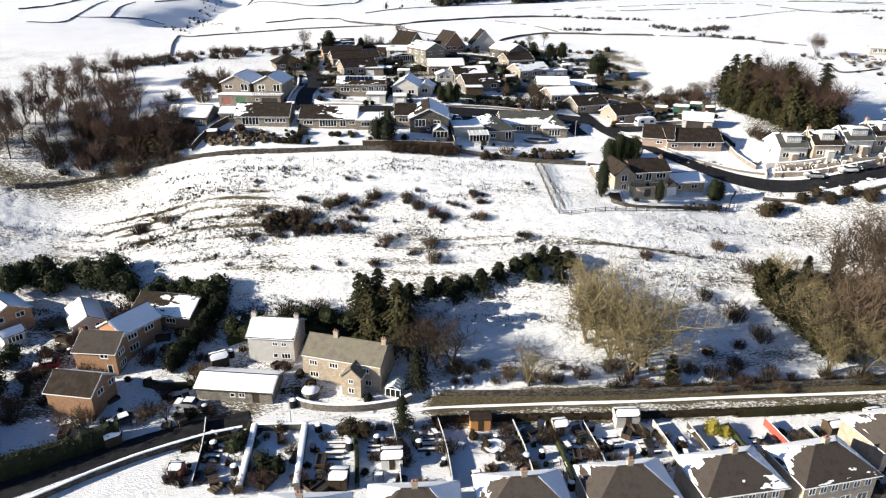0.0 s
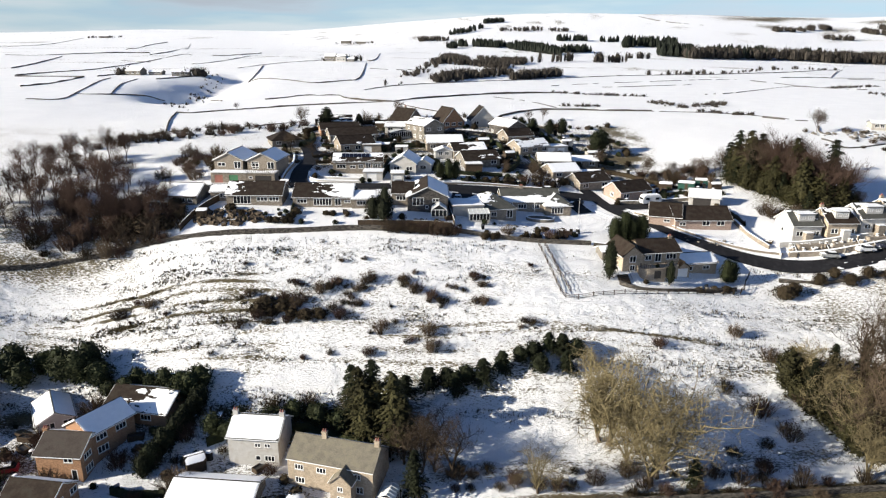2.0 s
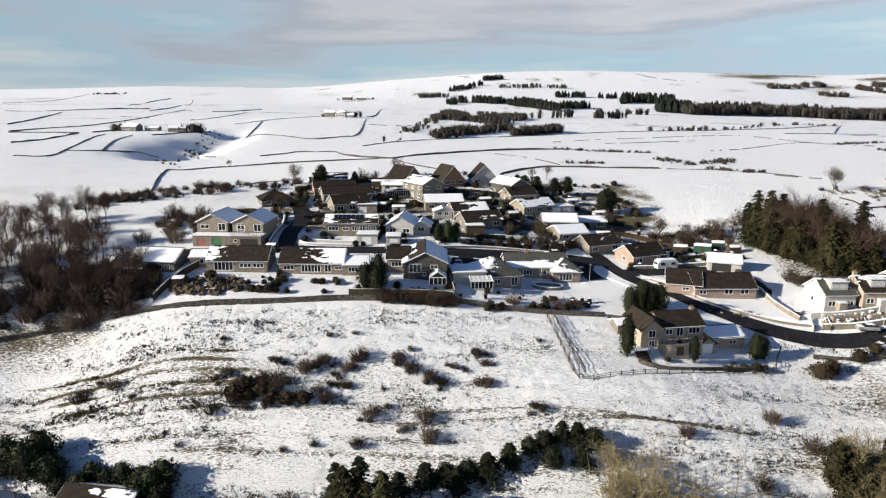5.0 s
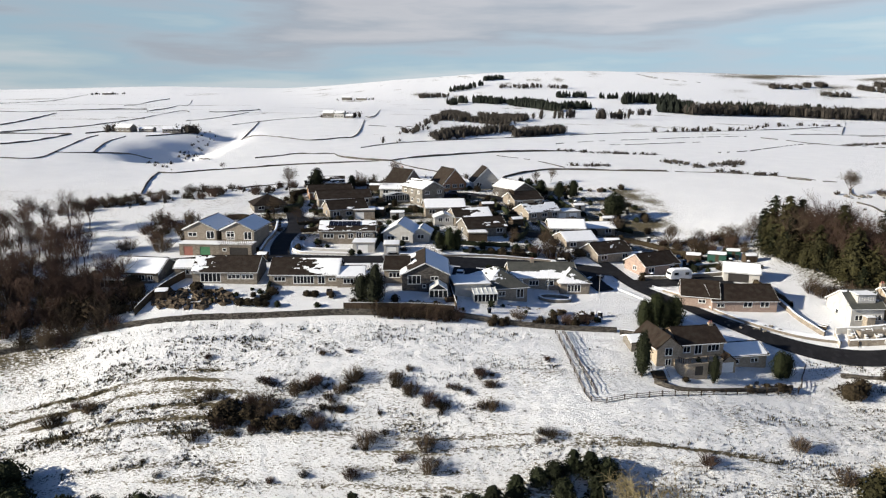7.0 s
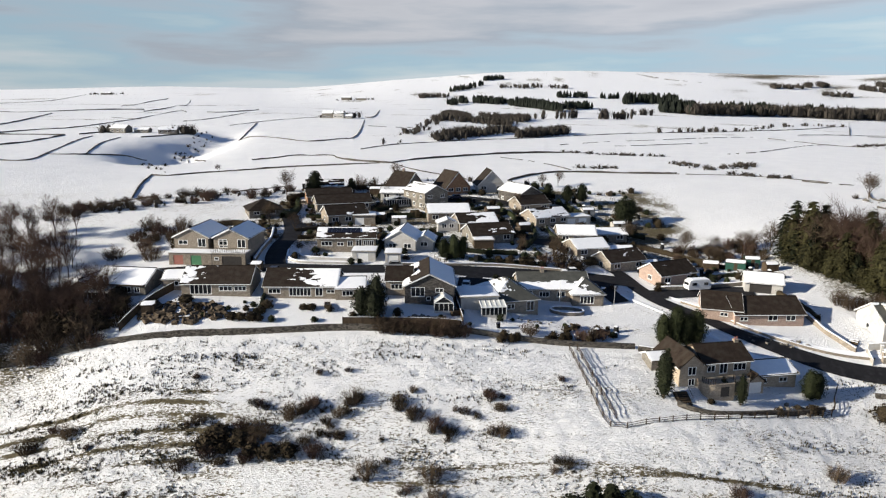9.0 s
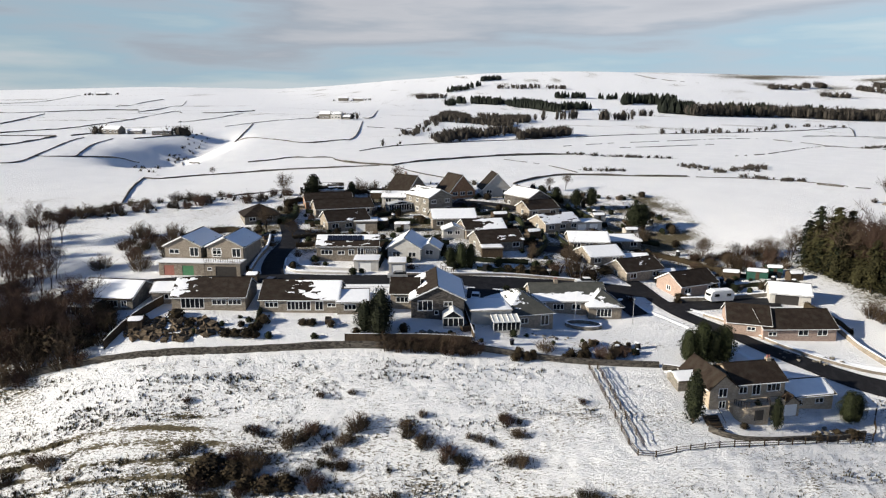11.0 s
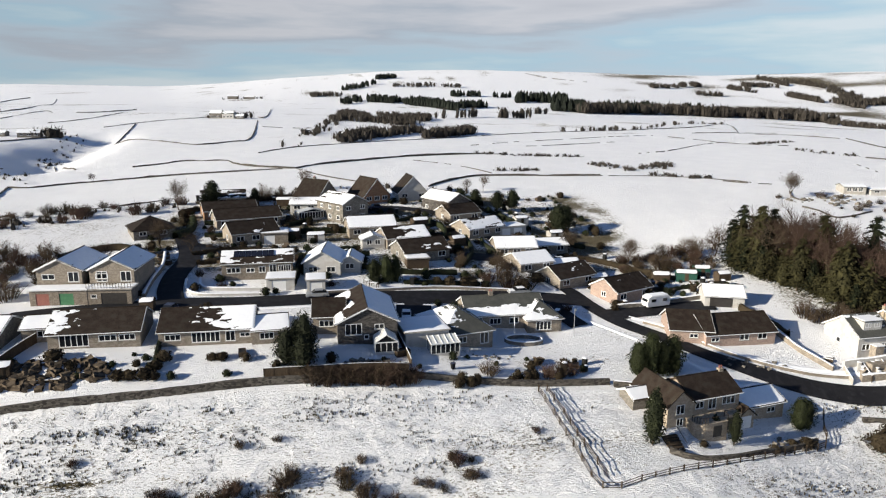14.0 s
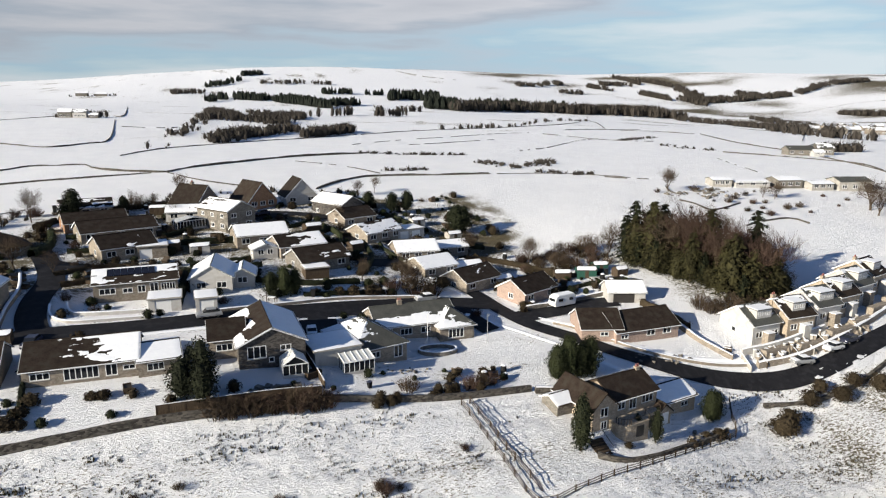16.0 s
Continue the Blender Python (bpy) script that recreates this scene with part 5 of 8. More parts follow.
plant(woodland, scatter(rng, 16, -74, -60, -11, 3, 2.2, lambda x, y: x < -61 - 0.3 * max(0, y + 6)), rng, (0.6, 0.85), "bare wood on the hill")
scrub = [twiggy_bush(s, 1.6, 1.9, m, l, name=k) for s, m, k, l in ((5, TWIG, "leafless_shrub", "leafless brown bush standing in the snow"), (6, BROWNLEAF, "bramble_bush", "dark tangled bramble bush in the snow"), (7, TWIGRED, "thorn_bush", "leafless reddish thorn bush in the snow"))]
heath = [evergreen(s, "gorse_bush", "low dark gorse bush on the snowy slope", 1.0, 0.9, 1.05, BROWNLEAF, 420, 0.2, 0.2, -0.1, "bush") for s in (21, 22)]
plant(scrub, scatter(rng, 40, -92, -57, -15, 4, 2.0, lambda x, y: x < -59 - 0.3 * max(0, y + 8)), rng, (0.9, 1.7), "scrub at the edge of the wood")
plant(scrub, scatter(rng, 34, -108, -44, 34, 92, 3.0, lambda x, y: abs(y - (96 + (x + 45) * 0.62)) < 9), rng, (0.6, 1.4), "scrub behind the estate")
plant(heath + scrub[1:], scatter(rng, 30, -76, -56, -12, 1, 1.8, lambda x, y: x < -57 - 0.5 * max(0, y + 7)), rng, (1.1, 1.9), "dark scrub beside the wood")
plant(scrub, scatter(rng, 16, -74, -58, 20, 42, 2.0), rng, (0.8, 1.3), "scrub beside the twin houses")
# bushes on the open field
clump = [(-35.7, -30.6), (-32.8, -33.9), (-32.9, -35.7), (-30, -35.2), (-28.4, -32.1), (-26.1, -34.1), (-21.6, -34.8), (-23.8, -35.9), (-18.7, -34.2), (-16.6, -36), (-25.6, -33.0), (-31, -37), (-27, -36.5)]
plant(scrub + scrub[1:], clump, rng, (0.6, 1.05), "dark clump on the slope")
plant(heath, [(-33.2, -34.6), (-30.6, -35.2), (-28.4, -34.0), (-26.4, -35.6), (-23.6, -36.0), (-20.6, -36.0), (-32.0, -33.2)], rng, (0.9, 1.35), "dark clump on the slope")
dots = [(-21.4, -30.1), (-18.5, -28.1), (-13.9, -29.9), (-16.2, -33), (-13.4, -33.3), (-26.9, -28), (-11.7, -27.4), (-4.5, -28.5), (-1.9, -30.2), (1.2, -31.6), (5.9, -29.4), (3.7, -33), (11.7, -33),
        (10.2, -26.3), (11.6, -28.7), (20.5, -37.8), (-8.5, -38.8), (-2.5, -40.9), (0.9, -39.4), (-5.7, -37.2), (1.5, -42.4), (-10.3, -43.3), (-36.5, -37.5), (-17.7, -43), (-57, -30), (-60, -28.5), (-63, -31), (-40.2, -42.7)]
plant(scrub[:1] + scrub[2:] + scrub[:1] + scrub[1:2], dots, rng, (0.45, 0.9), "bushes on the slope")
for qx, qy in dots[:18]:
    plant(scrub[:2], [(qx + rng.uniform(-2, 2), qy + rng.uniform(-1.2, 1.2)) for _ in range(2)], rng, (0.3, 0.6), "small bushes on the slope")
plant(scrub, [(61, -37, 0.8), (55, -48.5, 1.2), (60, -53, 1.3), (63, -58, 1.1), (58, -60, 0.9), (45, -41, 0.9), (66, -42, 0.9), (52, -62, 0.9), (56, -65, 1.0)], rng, group="bushes on the slope")
plant(scrub, scatter(rng, 16, -60, 24, -46, -20, 3.5), rng, (0.2, 0.45), "small bushes on the slope")
# evergreen thicket below the field
thicket = [evergreen(s, "evergreen_shrub", "dense dark evergreen bush below the field", 2.4, 2.2, 3.6, NEEDLE, 1300, 0.28, 0.25, -0.05, "bush") for s in (31, 32)]
pine = [conifer(s, h, w, NEEDLE, "broad ragged dark pine in a thicket", 26) for s, h, w in ((33, 5.0, 4.6), (34, 4.2, 4.4))]
plant(pine + thicket, [(-3, -50.5), (1.2, -49.3), (4.5, -48.6), (8, -48), (11, -48.3), (14.5, -46.5), (18, -44.8), (20.5, -44), (23.5, -43), (26, -43.4), (28.5, -44), (21.5, -46.5), (26.5, -46.5), (6, -50)], rng, (0.85, 1.15), "evergreen thicket")
olive = [bare_tree(s, h, TWIGOLIVE, "olive-twigged leafless willow by the slope", 0.18, 0.6, 0.12) for s, h in ((41, 7.0), (42, 6.0))]
plant(olive, [(30.5, -48.5, 1.1), (32.5, -52, 1.3), (31.5, -56, 1.5), (30, -60, 1.4), (33.5, -59, 1.3), (72.5, -60, 1.4), (70.5, -54, 1.4), (69, -48, 1.3), (75.5, -57, 1.5), (72, -66, 1.2), (80, -62, 1.4), (74, -50, 1.3), (78, -66, 1.3), (84, -57, 1.4)], rng, group="olive willows")
big = [bare_tree(s, h, TWIG, "large spreading leafless tree", 0.28, 0.62, 0.16) for s, h in ((51, 11.0), (52, 10.0))]
pale = [bare_tree(s, h, TWIGOLIVE, "large spreading pale-twigged leafless tree beside the lane", 0.26, 0.66, 0.12) for s, h in ((45, 11.0), (46, 10.0))]
plant(pale, [(36.5, -68.2, 1.62), (33.6, -64.5, 1.3), (39.5, -65, 1.2), (36.0, -62.0, 1.2), (31.6, -60.5, 1.1), (37.8, -66.8, 1.3), (18.5, -70.2, 0.55)], rng, group="large bare trees")
plant(big, [(5.4, -66.8, 1.12), (2.5, -66.0, 0.85), (2.0, -62, 0.8), (-44, -80, 0.55), (-54.5, -83.5, 0.5), (15, -69.5, 0.45)], rng, group="large bare trees")
# tall conifers by the cottage and down the right edge
olive_spruce = [conifer(s, h, w, OLIVELEAF, "tall ragged olive-brown conifer", 30) for s, h, w in ((64, 9.5, 6.6), (65, 8.5, 6.0))]
spruce = [conifer(s, h, w, NEEDLE, "tall dark ragged conifer") for s, h, w in ((61, 10.0, 6.2), (62, 9.0, 5.6), (63, 10.8, 6.6))]
plant(olive_spruce + spruce[:1], [(-10.5, -57.5, 1.2), (-7.2, -58.2, 1.25), (-8.6, -55, 1.1), (-4.4, -60.5, 1.05), (-5, -57, 1.0), (-12, -55.5, 0.9), (-2.8, -62, 0.85), (-9.4, -60.2, 1.0)], rng, group="conifers below the field")
plant(spruce, [(-0.5, -71.2, 0.75), (43.2, -68.3, 0.62), (-2.6, -80.3, 0.6),
      (70, -50, 0.75), (73.5, -53, 0.8), (78, -52, 0.85), (80.5, -47.5, 0.8), (84.5, -50, 0.9), (88, -54, 0.9), (75, -47, 0.7), (85, -58, 0.9), (92, -49, 0.9)], rng, group="conifers below the field")
rusty = [bare_tree(s, 8.0, TWIG, "leafless brown tree in a copse", 0.17, 0.55, 0.14) for s in (71, 72)]
plant(rusty, [(76, -63), (79, -58), (83, -62), (84, -66), (88, -62), (90, -58), (94, -55), (96, -62), (81, -54), (87, -47), (93, -44), (98, -48), (-2.5, -64.5, 0.9), (0.5, -66, 0.8), (74, -60), (78, -63), (82, -58), (86, -53), (90, -65), (80, -49), (95, -58), (88, -68)], rng, (1.15, 1.6), "leafless copse")
olive_green = [evergreen(s, "evergreen_tree", "broad olive-green evergreen at the edge of a copse", 2.6, 2.4, 5.6, OLIVELEAF, 1900, 0.34, 0.25, 0.0, lobes=3) for s in (85, 86)]
plant(olive_green, [(69, -50.5, 1.3), (70.5, -54, 1.35), (72.5, -58, 1.2), (68, -47.5, 1.0), (74, -62, 1.0), (77, -55, 1.2), (31, -55.5, 0.6), (82, -51, 1.2)], rng, group="olive evergreens")
plant(scrub, scatter(rng, 24, 68, 100, -68, -44, 2.5), rng, (1.0, 1.7), "undergrowth of the copse")
plant(scrub, scatter(rng, 30, 4, 66, -70.5, -66, 2.0), rng, (0.5, 1.0), "undergrowth along the lane bank")
# round evergreens at the left, and hedges between the lower houses
round_green = [evergreen(s, "evergreen_tree", "rounded dark evergreen beside the field", 3.0, 3.0, 4.6, LEAF, 1500, 0.32, 0.1, 0.0, lobes=2) for s in (81, 82)]
# the first three are unseen, added left of the view to cast shade
plant(round_green, [(-94, -70, 1.5), (-95, -80, 1.6), (-96, -63, 1.2), (-80.5, -43.5, 0.9), (-76, -44.5, 0.9), (-71.5, -43.5, 0.8), (-65, -45, 1.05), (-62, -45.5, 0.9), (-84, -45), (-57.5, -48, 0.55), (-53, -48.5, 0.6), (-49, -48.5, 0.6), (-44, -49.5, 0.7), (-41.5, -50, 0.8),
      (-31, -57, 0.55), (-27, -56.5, 0.6), (-23, -56, 0.6), (-19, -56, 0.6), (-15, -57.5, 0.6), (-34, -58, 0.6), (-37, -70.5, 0.4), (-28, -84.5, 0.45), (-21.5, -88.5, 0.5)], rng, group="rounded evergreens")
hedge_green = [evergreen(s, "hedge", "tall dark clipped conifer hedge", 1.7, 1.7, 5.2, NEEDLE, 1100, 0.28, 0.15, -0.05, "hedge") for s in (91, 92)]
plant(hedge_green, [(-44 + 0.45 * i, -67 + 1.55 * i) for i in range(11)], rng, (0.8, 1.05), "conifer hedge between the gardens")
# evergreens of the estate gardens
garden = random.Random(5)
cypress = [evergreen(s, "cypress", "narrow clipped dark cypress", 1.65, 1.65, 6.8, NEEDLE, 1700, 0.24, 0.35, -0.02) for s in (101, 102)]
plant(cypress, [(38.6, -24.4, 1.2), (49.2, -22.4, 0.5), (51.8, -23.6, 0.58)], garden, group="cypresses")
laurel = [evergreen(s, "evergreen_hedge", "massive upright dark evergreen with rounded top", 1.9, 2.3, 6.4, LEAF, 3200, 0.19, 0.12, -0.10, "hedge") for s in (111, 112)]
plant(laurel, [(42.8, -9.4, 0.92), (45.0, -9.2, 1.05), (47.2, -9.2, 1.08), (49.3, -8.8, 1.0), (46.2, -7.4, 1.05), (65.6, -19.0, 0.82), (67.2, -18.6, 0.78)], garden, group="massive evergreens")
plant([evergreen(103, "evergreen_tree", "dark spreading evergreen in a front garden", 3.3, 2.7, 7.0, NEEDLE, 4200, 0.26, 0.25, -0.04, lobes=4)], [(-11.2, -7.6, 1.18)], garden, group="dark conifers in a garden")
plant(laurel, [(2.2, 26.2, 0.85), (4.6, 25.9, 0.9), (6.6, 26.4, 0.85)], garden, group="dark block hedge")
lone = [evergreen(s, "evergreen_tree", "lone dark rounded pine on the snow", 2.2, 2.2, 6.0, NEEDLE, 1500, 0.28, 0.2, 0.12) for s in (121, 122)]
plant(lone, [(53.8, 65.4, 1.4), (56.0, 65.8, 1.2), (40.3, 80.2, 0.72), (44.7, 80.6, 0.85), (-39.2, 86.8, 0.9), (-28, 90, 0.6), (-41.5, 88, 0.5), (31, 88, 0.7), (35, 86, 0.7)], garden, group="round pines")
winter = [bare_tree(s, 8.0, TWIG, "slender leafless tree against the snow", 0.14, 0.5, 0.22) for s in (131, 132)]
plant(winter, [(-47.8, 84.6, 1.0), (-15.1, 106, 0.85), (64.8, 44.6, 0.8), (72.0, 43.7, 0.8), (66.5, 48, 0.7), (80, 46, 0.8), (139, 89, 1.1), (141, 92, 0.9), (118, 38, 0.8), (-87.3, 139, 0.5), (29, 27.5, 0.45), (33.5, 24.8, 0.4), (-21, 95, 0.5), (41, 103, 0.7), (35, 100, 0.6)], garden, group="slender winter trees")
plant(scrub, [(30.5, 27, 1.5), (34, 26, 1.3), (26, 28, 1.0), (-26.5, 95, 1.5), (-22, 97, 1.4)], garden, group="garden shrubs")
mound = [evergreen(s, "evergreen_shrub", "broad dark evergreen shrub beside the boundary wall", 1.9, 1.6, 2.3, BROWNLEAF, 1700, 0.19, 0.15, -0.1, "bush", lobes=2) for s in (23, 24)]
plant(mound, [(13.4, -12.3, 0.8), (15.4, -12.5, 0.75), (22.2, -11.4, 1.0), (24.6, -11.4, 1.05), (29.0, -10.4, 0.8)], garden, group="dark shrubs along the boundary")
plant(scrub[2:] + scrub[:1], [(27.6, -9.9, 0.8), (29.6, -9.6, 0.85), (31.4, -9.4, 0.75), (18.2, -9.4, 0.8)], garden, group="russet shrubs along the boundary")
plant(scrub, [(-9 + 0.75 * i, -11.9 + 0.3 * math.sin(i * 1.7)) for i in range(21)], garden, (0.7, 1.15), "brown scrub along the boundary")
plant(heath, [(-36.6, -9.4, 0.8), (-35, -9.4, 0.9), (-33.0, -9.4, 0.9), (-31.8, -7.6, 0.9), (-31, -5.4, 0.8), (-24, -5.8, 0.8), (-22.6, -5.8, 0.7), (-31.6, -9.6, 0.8), (-46.8, -4.4, 0.9), (15, 26, 1.0), (17.5, 25.6, 0.9),
              (10.5, 26, 0.8), (22, 26, 1.1), (25, 25.6, 0.9), (37.5, 30.5, 1.2), (49.6, 16.4, 0.8), (58, -24.2, 0.55), (62, -22.5, 0.6), (64.5, -22.6, 0.8), (46.5, -24.5, 0.6)], garden, group="garden bushes")
plant([evergreen(141, "shrub", "golden-green conifer shrub in a garden", 1.5, 1.5, 2.4, GOLD, 700, 0.22, 0.2, -0.05, "bush")], [(46.7, -80, 1.1), (48.5, -80.6, 0.8)], garden)
plant([evergreen(142, "beech_bush", "russet-leaved beech bush in snow", 2.2, 1.9, 2.8, BROWNLEAF, 900, 0.24, 0.1, -0.05, "bush")], [(-11, -81.2, 1.0), (-8.5, -81.5, 0.9), (22.5, -79.8, 0.7), (-22, -80.5, 0.6), (50.6, 18.4, 0.55), (52.0, 17.8, 0.5), (76.5, -23.5, 1.2), (79, -22.2, 1.1), (86, -19.5, 1.0), (92, -20.5, 1.0), (90, -17.8, 0.8), (101, -20.7, 1.1), (97, -18.5, 0.9)], garden, group="russet bushes")
# mixed wood on the right
copse = random.Random(8)
wood_left = lambda y: 85.7 + 8.7 * (33.6 - y) / 26.3
inside = lambda x, y: 0 < x - wood_left(y) < 15.5 - 0.25 * abs(y - 20) and 7 < y < 39 + 0.3 * (x - 96)
red_wood = [bare_tree(s, 9.0, TWIGRED, "tall leafless russet tree among conifers", 0.17, 0.42, 0.2) for s in (73, 74)]
plant([spruce[0], olive_spruce[1], spruce[2], olive_spruce[0], spruce[1], olive_green[0]], scatter(copse, 36, 82, 116, 6, 42, 2.4, lambda x, y: inside(x, y) and (x - wood_left(y) < 8 or y < 13)), copse, (0.75, 1.25), "mixed wood on the hill")
plant([spruce[1], olive_spruce[0], spruce[0]], [(86.5, 31.5, 1.45), (89, 29.5, 1.3), (103.5, 13.5, 1.4), (109.5, 17, 1.3), (97, 20, 1.25)], copse, group="tall conifers of the wood")
plant(red_wood + rusty[:1], scatter(copse, 30, 82, 118, 6, 46, 2.2, lambda x, y: inside(x, y) and x - wood_left(y) > 3), copse, (1.0, 1.45), "leafless trees in the wood")
plant([olive_green[1], olive_spruce[1], olive_green[0], pine[0]], scatter(copse, 20, 82, 112, 6, 40, 2.3, lambda x, y: inside(x, y) and (x - wood_left(y) < 3.5 or y < 9)), copse, (0.6, 1.0), "evergreen edge of the wood")
plant(rusty, [(111, 14, 0.5), (113, 20, 0.6), (110, 27, 0.6), (108, 8.5, 0.5), (84, 40, 0.7), (86.5, 43, 0.6), (82, 44, 0.6)], copse, group="thin trees round the wood")
plant(scrub, scatter(copse, 26, 62, 84, 36, 48, 1.8), copse, (0.7, 1.2), "scrub behind the gardens")
plant(scrub, scatter(copse, 20, 84, 120, -2, 8, 2.2, lambda x, y: y > 4 + (x - 84) * 0.02), copse, (0.6, 1.2), "scrub behind the terrace")
plant(scrub, scatter(copse, 22, 128, 200, 54, 90, 4.0), copse, (0.35, 0.8), "scrub round the barns")
plant(big + rusty, [(190, 55, 1.1), (186, 49, 1.1), (194, 58, 1.0), (196, 50, 1.2), (190, 44, 1.0), (168, 77, 0.55), (170, 74, 0.6), (173, 76, 0.5)], copse, group="trees by the barns")


# shrubs and small trees about the gardens
def clear(x, y, gap=0.8):
    """Whether a spot lies off the roads and away from the houses."""
    if any((x - a) ** 2 + (y - b) ** 2 < (r * 0.92) ** 2 for a, b, r in PLOTS):
        return False
    for line, width in ROADS:
        for p in line:
            if (p.x - x) ** 2 + (p.y - y) ** 2 < (width / 2 + gap) ** 2:
                return False
    return True


ROADS = [(along(l, 1.5), w) for l, w in ((MAIN_ROAD, 6), (CROSS_ROAD, 5.2), (LEFT_ROAD, 5.6), (SPUR, 5), (LANE, 3.4))]
spread_ = random.Random(23)
small = [evergreen(s, "garden_bush", "small dark evergreen bush in a garden", 0.9, 0.8, 1.2, m, 300, 0.2, 0.15, -0.1, "bush") for s, m in ((151, NEEDLE), (152, LEAF), (153, BROWNLEAF))]
plant(small, scatter(spread_, 200, -48, 66, 10, 96, 1.7, clear), spread_, (0.6, 1.5), "small garden bushes")
plant(scrub, scatter(spread_, 40, -48, 66, 14, 98, 2.2, clear), spread_, (0.4, 0.8), "leafless garden shrubs")
plant(small, scatter(spread_, 34, -72, 40, -10, -4, 1.6, clear), spread_, (0.5, 1.0), "bushes in the front gardens")
plant(small + scrub, scatter(spread_, 95, -36, 78, -93, -79, 1.5, clear), spread_, (0.4, 0.95), "bushes in the back gardens")
plant(small + scrub, scatter(spread_, 60, -72, -8, -80, -52, 1.9, clear), spread_, (0.5, 1.3), "bushes among the lower houses")
plant(small, scatter(spread_, 26, 52, 80, 20, 36, 1.7, clear), spread_, (0.5, 1.2), "bushes on the allotments")
# the last three are unseen trees, added so their shadows darken the lawn
plant(round_green, [(-73.5, -66, 0.6), (-74, -82, 1.2), (-74, -90, 1.2), (-73, -75, 0.9)], spread_, group="evergreens beside the lower lawn")
plant(big, [(-40.5, -79.2, 0.4)], spread_)
plant(rusty, [(-36.5, 44, 0.5), (28.6, 29, 0.55), (31, 31, 0.5), (-43.5, 47, 0.6), (-52, 36, 0.6), (21, 32.5, 0.4), (38.5, 54, 0.4), (24, 72, 0.45), (-6, 76, 0.45), (52, 52, 0.5), (-16, 84, 0.5)], spread_, group="small bare garden trees")

# ---- field walls, far farms and woods ----
def field_wall(points, height=1.1, thick=0.5, mat=None, label="dark drystone field wall", broken=0.0, seed=0, step=2.0):
    """A wall that follows the land, uneven on top, with gaps where it is broken down."""
    line, s = along(points, step), Shape()
    rows = []

    def flush():
        if len(rows) > 1:
            s.grid(list(rows))
            for r in (rows[0], rows[-1]):
                s.face(*r[:4])
        rows.clear()

    for i, q in enumerate(line):
        d = (line[min(i + 1, len(line) - 1)] - line[max(i - 1, 0)]).normalized()
        n = Vector((-d.y, d.x, 0)) * thick / 2
        if broken and float(fbm(i * 0.5, seed * 3.1, 8, 3)) < broken + 0.18 * bool(broken):
            flush()
            continue
        z = gz(q.x, q.y)
        h = height * (0.25 + 1.15 * float(fbm(i * 0.35, seed * 1.7, 2, 3)))
        rows.append([(q.x - n.x * 1.2, q.y - n.y * 1.2, z - 1.2), (q.x - n.x, q.y - n.y, z + h), (q.x + n.x, q.y + n.y, z + h), (q.x + n.x * 1.2, q.y + n.y * 1.2, z - 1.2)])
    flush()
    if s.f:
        return tagged(new("field_wall", s.mesh("field_wall", mat or DRYWALL)), label, "wall", kind="structure")


WALL_COUNT = [0]


def far_wall(height, gaps, *points):
    """A field wall, more or less broken down."""
    WALL_COUNT[0] += 1
    thin = 0.28 + 0.4 * min(1, abs(points[0][1]) / 1500)
    field_wall(points, height * (0.56 - 0.30 * gaps), thin, broken=0.0 if gaps < 0.28 else 0.1 + 0.22 * gaps, seed=WALL_COUNT[0], step=max(1.6, height * 1.6))


far_wall(1.3, 0.1, (24.4, 110.1), (38.7, 125.1), (50.3, 128.8), (72, 127.2), (89.5, 126.9))
far_wall(0.8, 0.55, (89.5, 126.9), (120, 122), (150, 104))
far_wall(0.9, 0.3, (-105, 60), (-92.7, 78.9), (-70, 88), (-52, 99))
far_wall(0.8, 0.4, (-20.5, 153.3), (-8, 130), (10, 112))
far_wall(1.1, 0.2, (262, 106), (290, 175), (360, 230))
far_wall(1.5, 0, (-46, 174), (-39, 164), (-28, 156), (-20, 153), (-14, 162), (6, 178), (23, 191), (43, 199), (63, 204))
far_wall(1, 0.15, (-84, 174), (-75, 179), (-68, 186), (-58, 185), (-50, 184), (-46, 174))
far_wall(1.2, 0.1, (-112, 134), (-105, 133), (-96, 139), (-87, 142), (-76, 144), (-60, 147), (-44, 148), (-25, 152))
far_wall(1.0, 0, (-95, 80), (-103, 103), (-109, 123), (-112, 134))
far_wall(1, 0.2, (-178, 177), (-166, 181), (-156, 196), (-153, 223))
far_wall(1, 0.1, (-187, 152), (-173, 156), (-183, 192), (-201, 249), (-206, 273))
far_wall(0.8, 0.2, (-164, 185), (-180, 231), (-186, 266))
far_wall(1.4, 0, (-225, 211), (-220, 232), (-226, 280))
far_wall(1.4, 0, (-270, 280), (-247, 282), (-226, 280))
far_wall(1.2, 0, (-220, 285), (-214, 309))
far_wall(1.3, 0, (-275, 288), (-267, 320), (-254, 349), (-257, 448), (-278, 590), (-261, 568))
far_wall(1, 0.1, (-285, 460), (-251, 440))
far_wall(2, 0.1, (-435, 535), (-397, 528), (-357, 604), (-325, 615))
far_wall(2, 0.05, (-781, 1068), (-830, 1288), (-961, 1711))
far_wall(1.8, 0.2, (-317, 353), (-332, 411), (-365, 510))
far_wall(2, 0.25, (-389, 698), (-593, 1229), (-637, 1452))
far_wall(1.8, 0.15, (-303, 564), (-349, 773), (-561, 1386))
far_wall(1.8, 0.2, (-244, 578), (-229, 586), (-216, 671))
far_wall(1.4, 0.2, (-204, 409), (-196, 452), (-205, 584))
far_wall(1.2, 0.1, (-128, 298), (-127, 321), (-140, 387))
far_wall(1.1, 0.1, (-128, 298), (-93, 265), (-73, 249), (-60, 264), (-52, 284), (-62, 413))
